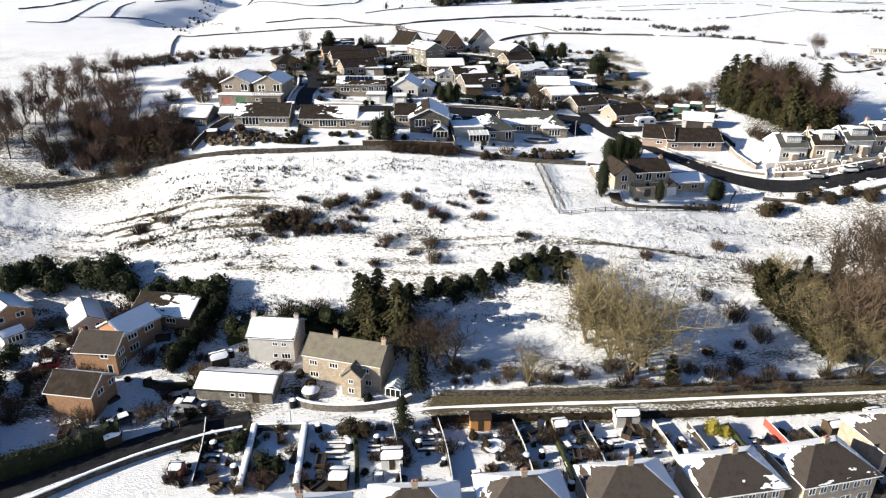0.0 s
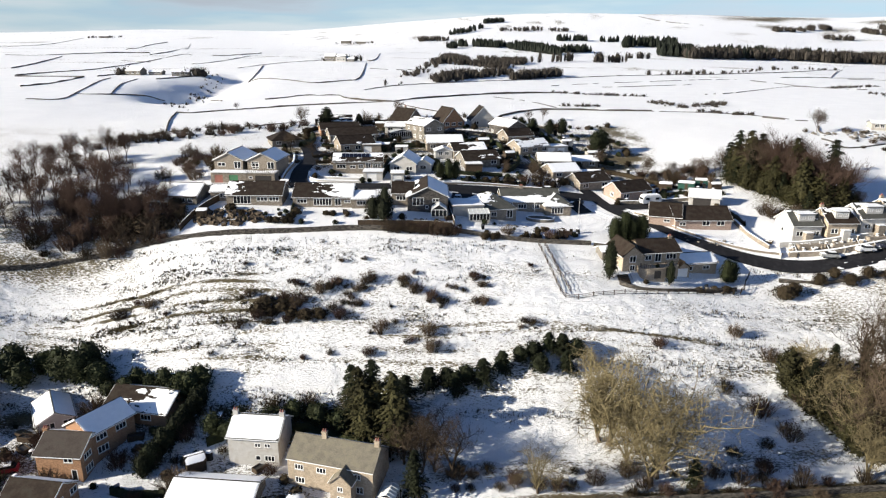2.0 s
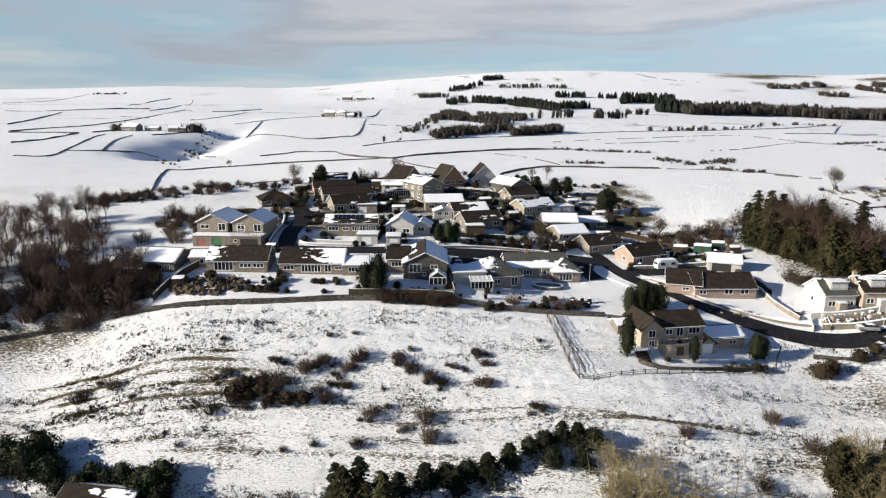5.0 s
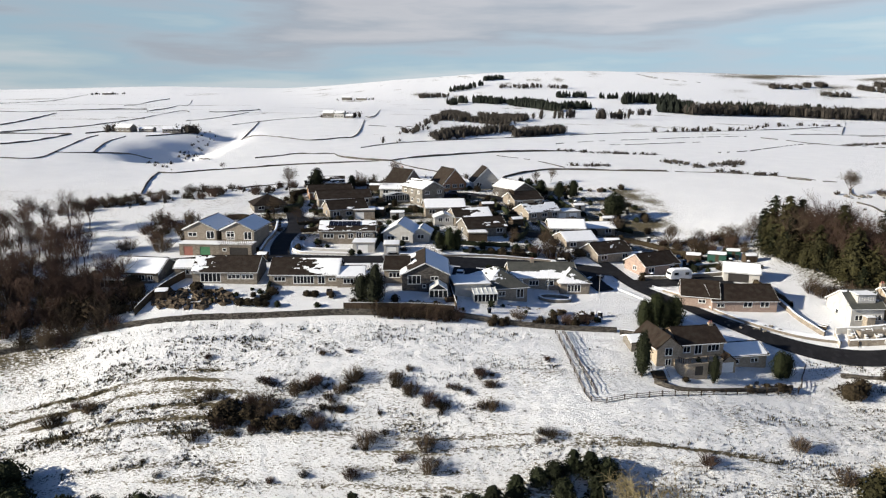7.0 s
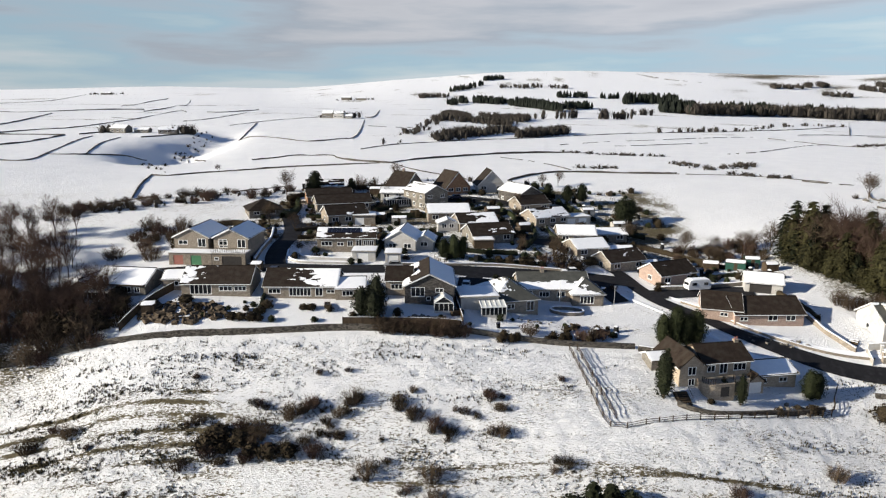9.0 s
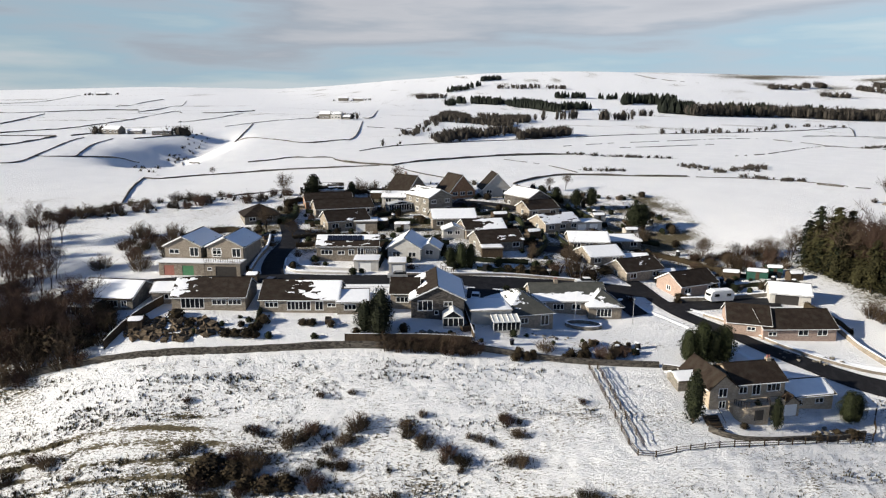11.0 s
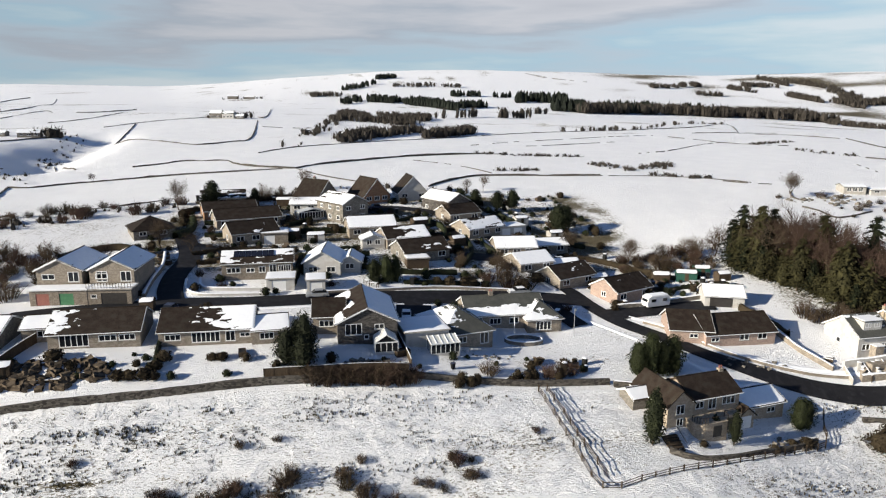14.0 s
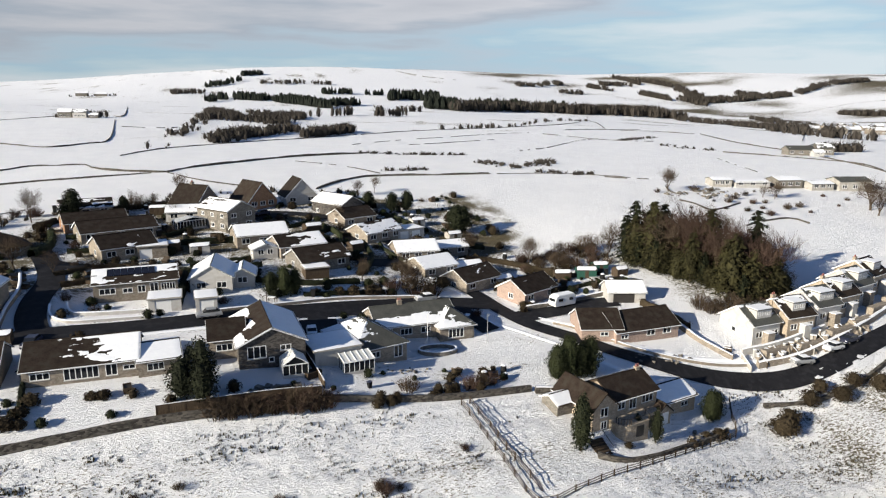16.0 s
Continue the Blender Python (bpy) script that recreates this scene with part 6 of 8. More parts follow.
far_wall(1.2, 0.1, (-152, 360), (-141, 394), (-130, 422), (-111, 467), (-113, 534))
far_wall(1.1, 0, (-176, 270), (-168, 285), (-159, 299))
far_wall(1, 0.1, (-138, 240), (-105, 174))
far_wall(1.4, 0.1, (-72, 497), (-65, 503), (-102, 971))
far_wall(1.1, 0.35, (-58, 359), (-33, 350), (-21, 353))
far_wall(0.9, 0.15, (-40, 211), (-27, 234), (-9, 250), (24, 274), (49, 288), (82, 314))
far_wall(0.8, 0.5, (64, 247), (95, 272), (131, 293), (178, 322), (210, 335))
far_wall(0.8, 0.5, (95, 245), (113, 252), (157, 275))
far_wall(1, 0.4, (140, 205), (159, 216), (185, 241), (209, 264), (229, 276))
far_wall(0.9, 0.3, (213, 325), (222, 298), (225, 276), (237, 261), (254, 253))
far_wall(1.1, 0.1, (85, 315), (128, 348), (176, 373), (230, 402), (349, 510), (578, 861), (638, 856))
far_wall(1.2, 0.1, (298, 374), (652, 981))
far_wall(1.4, 0.1, (256, 366), (287, 377), (304, 377), (339, 386))
far_wall(0.6, 0.3, (27, 177), (41, 159), (51, 135))
far_wall(1.2, 0.05, (306, 365), (332, 362), (348, 329))
far_wall(1.2, 0.05, (354, 330), (314, 256), (299, 216), (290, 182))
far_wall(1.3, 0.15, (691, 932), (743, 844), (750, 724), (540, 406))
far_wall(1.1, 0.15, (244, 182), (253, 165), (265, 142), (272, 127), (262, 106))
far_wall(1, 0.3, (135, 78), (137, 73), (137, 65), (153, 71))
far_wall(1, 0.2, (377, 256), (499, 366))
far_wall(0.6, 0.45, (217, 156), (207, 133), (201, 114))
far_wall(0.8, 0.35, (130, 114), (137, 110), (145, 108))
far_wall(0.9, 0.3, (144, 97), (140, 89), (141, 85))
far_wall(0.9, 0.2, (143, 51), (154, 52), (155, 46))
far_wall(3, 0.3, (641, 2220), (686, 2025), (761, 1940))
far_wall(2.6, 0.35, (646, 2240), (650, 2114), (662, 2057))
far_wall(2.4, 0.3, (1588, 1380), (1880, 1486), (2060, 1503))


def stand(name, label, spots, heights, mat, seed, lean=0.0, wide=0.5, tufts=16):
    """A far wood as one mass of many small trees: pointed ones with ragged tiers, or bare ones with upswept twigs."""
    rr, s = random.Random(seed), Shape()
    for x, y in spots:
        h = rr.uniform(*heights)
        z, r = gz(x, y) - 0.8, h * wide * rr.uniform(0.65, 1.2) * 0.5
        s.tube([(x, y, z), (x, y, z + h * 0.7)], [h * 0.022, h * 0.01], 3, False)
        rings = ((0.12, 0.55), (0.34, 0.95), (0.62, 0.66), (0.86, 0.30), (1.0, 0.02)) if lean else ((0.14, 0.3), (0.36, 0.6), (0.6, 0.66), (0.8, 0.4), (0.92, 0.06))
        turn, k, n = rr.uniform(0, 6.3), len(s.v), 5
        for t, q in rings:
            for a in range(n):
                b, g = turn + a * 6.2832 / n, r * q * rr.uniform(0.7, 1.25)
                s.v.append((x + math.cos(b) * g, y + math.sin(b) * g, z + h * (t + rr.uniform(-0.05, 0.05))))
        for i in range(len(rings) - 1):
            for a in range(n):
                c = (a + 1) % n
                s.f.append((k + i * n + a, k + i * n + c, k + (i + 1) * n + c, k + (i + 1) * n + a))
        for _ in range(tufts if lean else tufts * 2):
            t = rr.uniform(0.1, 0.92)
            a = rr.uniform(0, 6.3)
            q = r * ((1 - t) * 0.95 + 0.1 if lean else math.sqrt(max(0.05, 1 - (2 * t - 1) ** 2)) * 0.95)
            p = Vector((x + math.cos(a) * q, y + math.sin(a) * q, z + h * t))
            g = r * (rr.uniform(0.25, 0.6) if lean else rr.uniform(0.3, 0.7))
            u = Vector((math.cos(a), math.sin(a), rr.uniform(-0.5, 0.3) if lean else rr.uniform(0.5, 1.8))) * g
            w = Vector((-math.sin(a) * g * (0.45 if lean else 0.16), math.cos(a) * g * (0.45 if lean else 0.16), rr.uniform(-0.2, 0.3) * g))
            m = len(s.v)
            s.v += [tuple(p - w), tuple(p + u), tuple(p + w)]
            s.f.append((m, m + 1, m + 2))
    return tagged(new(name, s.mesh(name, mat)), label, "wood", kind="stuff")


far = random.Random(3)


def patch(n, x0, x1, y0, y1, thin=1.0):
    return [(x, y) for x, y in ((far.uniform(x0, x1), far.uniform(y0, y1)) for _ in range(n)) if far.random() < thin]


def belt(n, line, depth, seed):
    """Spots along a line with a ragged depth behind it and thin places."""
    pts, out = along(line, 6.0), []
    for _ in range(n):
        i = far.randrange(len(pts))
        if len(pts) > 12 and float(fbm(i * 0.16, seed, 5, 3)) < 0.36:
            continue
        out.append((pts[i].x + far.uniform(-5, 5), pts[i].y + far.uniform(0, depth) * (0.4 + float(vnoise(i * 0.2, seed, 3)))))
    return out


FARWOOD, FARPINE = "brown leafless wood among snowy fields", "dark conifer plantation on the snowy hill"
stand("far_wood", FARPINE, belt(330, [(8, 1170), (70, 1235), (121, 1170), (158, 1084), (185, 960)], 70, 1) + belt(300, [(20, 1240), (110, 1240), (200, 1130)], 60, 61) + belt(60, [(12, 1588), (60, 1661), (97, 1766)], 60, 2)
      + belt(70, [(116, 1951), (170, 1990)], 50, 3) + belt(50, [(259, 1434), (319, 1444)], 24, 4) + belt(60, [(210, 1065), (258, 1107)], 30, 5) + belt(14, [(357, 1425), (387, 1432)], 16, 60), (11, 17), FARNEEDLE, 1, 1.0)
stand("far_wood", FARPINE, belt(46, [(369, 1285), (426, 1344)], 30, 6) + belt(110, [(425, 1330), (481, 1289)], 40, 7) + belt(90, [(381, 1062), (422, 1036)], 40, 62) + belt(170, [(415, 1024), (495, 1052), (613, 1100), (700, 1120)], 60, 63), (15, 26), FARNEEDLE, 2, 1.0, 0.42)
stand("far_wood", FARWOOD, belt(560, [(410, 1013), (495, 1039), (613, 1082), (706, 1070), (803, 1116), (934, 1123)], 60, 8) + belt(260, [(620, 1090), (744, 1068), (900, 1010)], 90, 9), (13, 22), FARTWIG, 3, 0, 0.62)
stand("far_wood", FARWOOD, belt(130, [(143, 1686), (193, 1670), (255, 1692), (320, 1682)], 50, 10) + belt(70, [(-55, 1417), (2, 1426)], 40, 11) + belt(22, [(162, 567), (194, 582)], 10, 12) + belt(16, [(268, 842), (302, 862)], 12, 13) + belt(14, [(92, 537), (147, 591)], 10, 64), (6, 13), FARTWIG, 4, 0, 0.55)
stand("far_wood", FARWOOD, belt(420, [(-3, 640), (14, 560), (39, 520), (82, 505)], 110, 14) + belt(420, [(-7, 441), (30, 413), (47, 395), (72, 485)], 90, 15) + belt(110, [(-4, 261), (7, 267), (18, 293)], 26, 16) + belt(150, [(51, 292), (66, 310), (80, 328)], 10, 17) + belt(40, [(20, 293), (46, 332)], 8, 65), (3.5, 7), FARTWIG, 5, 0, 0.75)
stand("far_wood", "dark clumps of trees near the skyline", belt(70, [(942, 1848), (1041, 1890)], 40, 18) + belt(50, [(1082, 1933), (1153, 1970)], 40, 19) + belt(24, [(1014, 1716), (1094, 1724)], 30, 20) + belt(60, [(1237, 1909), (1272, 1828)], 60, 21) + belt(60, [(1330, 1990), (1420, 1960)], 60, 22), (9, 17), FARTWIG, 6, 0, 0.9)
stand("far_wood", "hedgerow of small leafless trees between fields", belt(70, [(85, 315), (128, 348), (176, 373), (230, 402)], 4, 23) + belt(60, [(230, 402), (380, 590), (532, 782)], 6, 24) + belt(110, [(-32, 218), (-27, 231), (-23, 288), (-9, 373), (0, 560)], 10, 25) , (2.0, 5), FARTWIG, 7, 0, 0.8)
stand("far_wood", "scrub in the hollow of a snowy field", belt(60, [(-140, 237), (-148, 275), (-148, 311)], 8, 27) + belt(20, [(-113, 138), (-122, 158), (-140, 200)], 3, 26) + belt(110, [(102, 150), (108, 138), (118, 142), (128, 154)], 10, 28) + belt(40, [(58, 139), (67, 139)], 4, 29) + belt(46, [(113, 126), (125, 119)], 3, 30) + belt(90, [(64, 204), (80, 194), (103, 189)], 4, 31) + belt(70, [(240, 262), (279, 284)], 4, 32) + belt(40, [(242, 224), (241, 199), (245, 189)], 8, 66), (0.9, 2.3), FARTWIG, 8, 0, 0.9)
stand("far_wood", "trees and scrub behind the top of the estate", belt(60, [(-92, 57), (-85, 64), (-78, 70), (-67, 80), (-54, 85)], 9, 33) + belt(60, [(-24, 98), (0, 106), (20, 104), (34, 100)], 5, 34), (1.0, 2.6), FARTWIG, 9, 0, 0.7)
stand("far_wood", "scattered trees by the hill farms", patch(16, -112, -70, 452, 470) + patch(14, -168, -156, 296, 304) + patch(8, -216, -206, 297, 304) + patch(14, -245, -160, 1395, 1420) + patch(26, -945, -865, 1690, 1730) + belt(40, [(311, 173), (324, 171)], 8, 35), (3, 6.5), FARTWIG, 10, 0, 0.9)


def farm(x, y, rz, w, d, h, rise, label, wall=None, snow=(0.95, 1.0)):
    return house("farm_building", label, x, y, rz, w, d, h, rise, "along", wall or GRIT, SLATE, snow, front=row_of(3, w, 1.0, min(1.8, w / 5), 1.3, 1) if y < 500 else (), trim=False, category="farm building", group="hill farms")


farm(-98, 449, -8, 9, 7, 4.2, 2.2, "dark stone farmhouse on the hill")
farm(-88, 445, -10, 9, 7, 4.0, 2.0, "white-walled farm building on the hill", RENDER, (0.5, 1.0))
farm(-79, 443, -6, 6, 5, 2.2, 1.4, "low farm shed on the hill")
farm(-203, 298, -12, 11, 7, 3.0, 2.0, "snow-roofed barn on the far field")
farm(-189, 300, -4, 9, 5, 2.0, 1.2, "low barn on the far field")
farm(-170, 294, 8, 11, 6, 2.6, 1.8, "dark stone barn on the far field")
farm(-222, 1412, 0, 22, 10, 6, 3, "distant farmhouse below the ridge")
farm(-186, 1398, 0, 20, 10, 4.5, 3, "distant barn below the ridge")
farm(-905, 1705, 0, 26, 12, 4, 3, "distant farm among trees")
farm(165, 93, -16, 7, 6, 2.5, 0.7, "grey barn beside the field", CONCRETE)
farm(176, 90, -12, 13, 6, 1.9, 0.6, "low stable block beside the field", RENDER)
farm(190, 87, -8, 10, 7, 3.0, 1.0, "old stone barn beside the field", GRIT, (0.8, 1))
farm(200, 82, -8, 9, 6, 2.4, 0.8, "low shed beside the field", CONCRETE)
farm(212, 79, -14, 12, 8, 3.6, 1.2, "large dark-roofed barn beside the field", CONCRETE, (0.3, 1))
farm(273, 160, -20, 13, 7, 3.0, 1.6, "dark stone barn on the far lane", GRIT, (0.3, 1))
farm(290, 161, -30, 8, 8, 3.4, 2.2, "stone farmhouse on the far lane", GRIT, (0.5, 1))
farm(277, 153, -20, 5, 4, 2.2, 1.2, "white cottage on the far lane", RENDER)
for i in range(46):
    f = far.random()
    vx, vy = 560 + 420 * f + far.uniform(-60, 120), 440 + 330 * f + far.uniform(-50, 60)
    farm(vx, vy, far.uniform(-30, 30), far.uniform(8, 15), 8, far.uniform(4, 6), 2.6, "stone house of the village in the valley", far.choice((STONE, GRIT, GRIT)), (far.uniform(0.6, 1), 1.0))
stand("far_wood", "trees among the village houses", belt(200, [(442, 245), (481, 341), (640, 500), (788, 675)], 40, 41) + belt(330, [(788, 675), (859, 843), (838, 873), (904, 1048)], 60, 42) + belt(330, [(918, 611), (916, 721), (1116, 1011)], 70, 43), (5, 11), FARTWIG, 12, 0, 0.75)
stand("far_wood", "dark woods filling the far valley", belt(300, [(1354, 1496), (1555, 1791), (1564, 2019)], 110, 44) + belt(110, [(1327, 1723), (1331, 1617)], 60, 45) + belt(380, [(1408, 1560), (1629, 1616), (1843, 1669)], 60, 46) + belt(70, [(1690, 1700), (1720, 1680)], 60, 47)
      + belt(260, [(1920, 1696), (2194, 1830), (2493, 1913)], 40, 48) + belt(120, [(1490, 1999), (1539, 2236)], 50, 49) + belt(120, [(1640, 1240), (1690, 1190)], 60, 50), (9, 19), FARTWIG, 13, 0, 0.8)

# ---- walls, fences and hedges of the gardens ----
def hedge(points, height, width, mat, label, seed=0, dense=38, size=0.2):
    """A hedge along a line: a leafy body that follows the land."""
    rr, s = random.Random(seed), Shape()
    line = along(points, 0.8)
    rows = []
    for i, q in enumerate(line):
        d = (line[min(i + 1, len(line) - 1)] - line[max(i - 1, 0)]).normalized()
        n = Vector((-d.y, d.x, 0))
        z, h = gz(q.x, q.y), height * rr.uniform(0.78, 1.0)
        w = width * rr.uniform(0.75, 1.0) / 2
        rows.append([q + n * a * w * 0.8 + Vector((0, 0, z + b * h * 0.9 - 0.3 * (b == 0))) for a, b in ((-1, 0), (-0.9, 0.7), (-0.5, 1), (0.5, 1), (0.9, 0.7), (1, 0))])
        for _ in range(int(dense * 0.8)):
            a = rr.uniform(-1, 1)
            b = rr.random() if abs(a) > 0.75 else rr.uniform(0.82, 1.05)
            p = q + d * rr.uniform(-0.45, 0.45) + n * a * w * 1.05 + Vector((0, 0, z + b * h))
            u = Vector((rr.gauss(0, 1), rr.gauss(0, 1), rr.gauss(0, 1))).normalized() * size * rr.uniform(0.5, 1.6)
            v = u.orthogonal() * 0.6
            k = len(s.v)
            s.v += [tuple(p - u * 0.5), tuple(p + v * 0.5), tuple(p + u * 0.6)]
            s.f.append((k, k + 1, k + 2))
    s.grid(rows)
    o = thing("hedge", pose(*[float(c) for c in (line[0].x, line[0].y, gz(line[0].x, line[0].y))]), label, "hedge")
    base = o.matrix_world.translation
    s.v = [(a - base.x, b - base.y, c - base.z) for a, b, c in s.v]
    part("leaf_mass", s, mat, o)
    return o


def garden_wall(points, height, thick, mat, label, snow=True, step=1.2):
    """A low wall along a line, with snow on its coping."""
    line = along(points, step)
    o = thing("garden_wall", pose(line[0].x, line[0].y, gz(line[0].x, line[0].y)), label, "wall")
    base = o.matrix_world.translation
    rows, tops = [], []
    for i, q in enumerate(line):
        d = (line[min(i + 1, len(line) - 1)] - line[max(i - 1, 0)]).normalized()
        n = Vector((-d.y, d.x, 0)) * thick / 2
        z = gz(q.x, q.y)
        h = height * (0.94 + 0.12 * float(vnoise(i * 0.7, height, 4)))
        q = q - base
        q.z = 0
        low, top = Vector((0, 0, z - base.z - 0.8)), Vector((0, 0, z - base.z + h))
        rows.append([q - n + low, q - n + top, q + n + top, q + n + low])
        lift = Vector((0, 0, 0.05 + 0.09 * float(vnoise(i * 0.8, 3.0, 6))))
        tops.append([q - n * 1.1 + top - Vector((0, 0, 0.02)), q - n * 0.8 + top + lift, q + n * 0.8 + top + lift, q + n * 1.1 + top - Vector((0, 0, 0.02))])
    s = Shape().grid(rows)
    s.face(*rows[0])
    s.face(*rows[-1][::-1])
    part("masonry", s, mat, o)
    if snow:
        part("snow_cap", Shape().grid(tops), SNOW, o, smooth=True)
    return o


def board_fence(points, height, mat, label):
    """Upright boards with gaps, on posts."""
    o = thing("fence", pose(*points[0], gz(*points[0])), label, "fence")
    base = o.matrix_world.translation
    line = along(points, 1.8)
    for a, b in zip(line, line[1:]):
        d = b - a
        u = d.normalized()
        n = Vector((-u.y, u.x, 0)) * 0.02
        za, zb = gz(a.x, a.y) - base.z, gz(b.x, b.y) - base.z
        a2, b2 = Vector((a.x - base.x, a.y - base.y, za)), Vector((b.x - base.x, b.y - base.y, zb))
        up = Vector((0, 0, height))
        part("fence_panel", Shape().slab([a2 - n, b2 - n, b2 - n + up, a2 - n + up], 0.04), mat, o)
        part("post", Shape().box(a2.x - 0.05, a2.y - 0.05, a2.z - 0.4, a2.x + 0.05, a2.y + 0.05, a2.z + height + 0.08), mat, o)
        part("snow_cap", Shape().slab([a2 + up + n * 3, a2 + up - n * 3, b2 + up - n * 3, b2 + up + n * 3], -0.06), SNOW, o)
    return o


def rail_fence(points, label, height=1.15):
    """Posts with three rails."""
    o = thing("rail_fence", pose(*points[0], gz(*points[0])), label, "fence")
    base = o.matrix_world.translation
    line = along(points, 2.0)
    for a, b in zip(line, line[1:]):
        pa = Vector((a.x, a.y, gz(a.x, a.y))) - base
        pb = Vector((b.x, b.y, gz(b.x, b.y))) - base
        part("post", Shape().box(pa.x - 0.07, pa.y - 0.07, pa.z - 0.5, pa.x + 0.07, pa.y + 0.07, pa.z + height + 0.1), TIMBER, o)
        for k in (0.35, 0.7, 1.05):
            part("rail", Shape().tube([pa + Vector((0, 0, k)), pb + Vector((0, 0, k))], [0.05, 0.05], 4), TIMBER, o)
    return o


rail_fence([(24.9, -13.7), (25.7, -19), (26.6, -25), (28.3, -31.8), (34, -31), (40.8, -29.4), (48, -28), (55, -26.3), (61, -24.6), (67.6, -22.7), (70, -19), (72.4, -15.6)], "weathered timber post-and-rail fence round a snowy garden")
rail_fence([(26.3, -13.5), (27.2, -19), (28.2, -25), (29.6, -30.4)], "second timber rail fence beside the first")
BOUND = [(-96, -19), (-82, -14.8), (-69.1, -13.4), (-58.4, -13.9), (-51.1, -14), (-35.2, -13.3), (-18.8, -12.0), (-8.5, -11.8)]
garden_wall(BOUND, 1.1, 0.5, DRYWALL, "long drystone boundary wall above the field", False)
garden_wall([(5.7, -11.0), (12.8, -11.6), (21, -12.2), (30.1, -12.2), (37, -12.0)], 0.9, 0.5, DRYWALL, "low dark drystone wall under the gardens", False)
board_fence([(-16, -10.6), (-8, -10.4), (0, -10.0), (5.4, -9.9)], 1.5, TIMBER, "brown board fence behind the scrub")
board_fence([(-56.5, -11.5), (-54, -6), (-52, -1), (-50, 5)], 1.6, TIMBER, "dark board fence running up beside the bungalow")
board_fence([(6.0, -8.6), (5.2, -3), (4.6, 3), (4.4, 9)], 1.3, TIMBER, "dark fence beside the drive")
garden_wall([(40.5, -25.8), (44, -27.2), (50, -26.6), (57, -24.8), (63, -23.2), (67, -21.6)], 0.7, 0.4, DRYWALL, "curved retaining wall of the terrace garden", False)
garden_wall([(37.5, -12.5), (43, -13.2), (47, -12.6)], 1.0, 0.5, DRYWALL, "stone wall behind the house")
garden_wall([(-34.2, 27), (-33.4, 22.6), (-30.6, 19.6), (-24, 19.2), (-18.6, 19.2)], 0.45, 0.4, RENDER, "low pale wall curving round a corner garden")
garden_wall([(-31.6, 27), (-30.6, 23.2), (-28, 22.0), (-18.8, 21.6)], 0.6, 0.4, RENDER, "white retaining wall of the garden")
garden_wall([(-40, 18.5), (-40.4, 26), (-40.2, 34), (-41.5, 42)], 0.9, 0.5, STONE, "snow-capped wall beside the road")
garden_wall([(-7.5, 19.6), (4, 21.4), (14, 23.6), (24, 24.4), (31, 24.6)], 0.5, 0.4, STONE, "low snow-topped kerb wall along the road")
garden_wall([(52.5, 9.5), (56, 5.5), (60.5, -1.5), (66, -5.3), (74, -8.2), (82, -9.9)], 0.45, 0.5, STONE, "low wall edging the curving road")
garden_wall([(50.5, 17.0), (58, 17.6), (66, 18.6), (72, 19.4)], 0.9, 0.5, GRIT, "stone wall beside the drive")
garden_wall([(75.5, 3), (76.5, -3), (79.5, -8.2)], 1.0, 0.5, STONE, "pale curving garden wall beside the terrace")
garden_wall([(83, -10.6), (92, -11.0), (101, -9.8), (112, -7.0), (124, -3)], 1.1, 0.6, STONE, "stone terrace wall above the road")
garden_wall([(82, -7.5), (92, -7.6), (103, -6.2)], 1.2, 0.5, RENDER, "white terrace wall in a front garden")
garden_wall([(78, -17.6), (88, -19.4), (99, -18.4), (112, -14.6)], 0.7, 0.5, DRYWALL, "low dark roadside wall", False)
garden_wall([(-54.5, -97), (-47.2, -91.0), (-40.6, -86.6), (-33.6, -83.0), (-27.8, -81.0)], 1.0, 0.5, DRYWALL, "dark wall along the lane")
garden_wall([(3.4, -72.4), (24.4, -72.2), (43.9, -71.0), (74, -68.6), (100, -67)], 0.9, 0.5, DRYWALL, "dark drystone wall along the lane", False)
garden_wall([(-20.5, -74.6), (-17.5, -75.8), (-10, -76.0), (-3, -74.6), (-1.5, -73.6)], 1.3, 0.6, GRIT, "curved stone garden wall before the cottage")
garden_wall([(-25.9, -80.6), (-25.4, -86), (-24.8, -93.5)], 1.3, 0.9, GRIT, "thick snow-topped garden wall")
garden_wall([(-18.0, -80.2), (-17.5, -86), (-16.8, -93)], 1.3, 0.9, GRIT, "thick snow-topped garden wall beside a vegetable plot")
garden_wall([(-25.9, -80.6), (-18.0, -80.2)], 1.2, 0.6, GRIT, "garden wall along the lane")
hedge([(2, -78.2), (16, -77.6), (34, -76.8), (54, -75.4), (74, -74)], 1.0, 1.7, BROWNLEAF, "rough brown hedge bank between gardens and lane", 60, 34, 0.26)
hedge([(52, -76.2), (60, -75.6), (74, -74.2)], 1.4, 1.2, OLIVELEAF, "olive privet hedge beside the lane", 59)
rr = random.Random(19)
for i, gx_ in enumerate((-33, -9.5, -3.2, 4.2, 16.2, 21.8, 27.4, 38.6, 44.2, 50.4, 62.8, 68.6, 75)):
    lean_ = 0.9 + gx_ * 0.004
    pts = [(gx_ - 1.2, -79.0), (gx_ + lean_ * 0.2, -85), (gx_ + 1.2, -92.5)]
    if i % 4 == 1:
        hedge(pts, 1.3, 0.9, LEAF, "clipped evergreen hedge between gardens", 40 + i)
    else:
        board_fence(pts, 1.4 if i % 2 else 1.1, (TIMBER, CONCRETE, TIMBER)[i % 3], "fence dividing snowy back gardens")
board_fence([(55.6, -78.2), (57.2, -84.4), (58.6, -90)], 1.5, REDPAINT, "red-painted board fence in a garden")
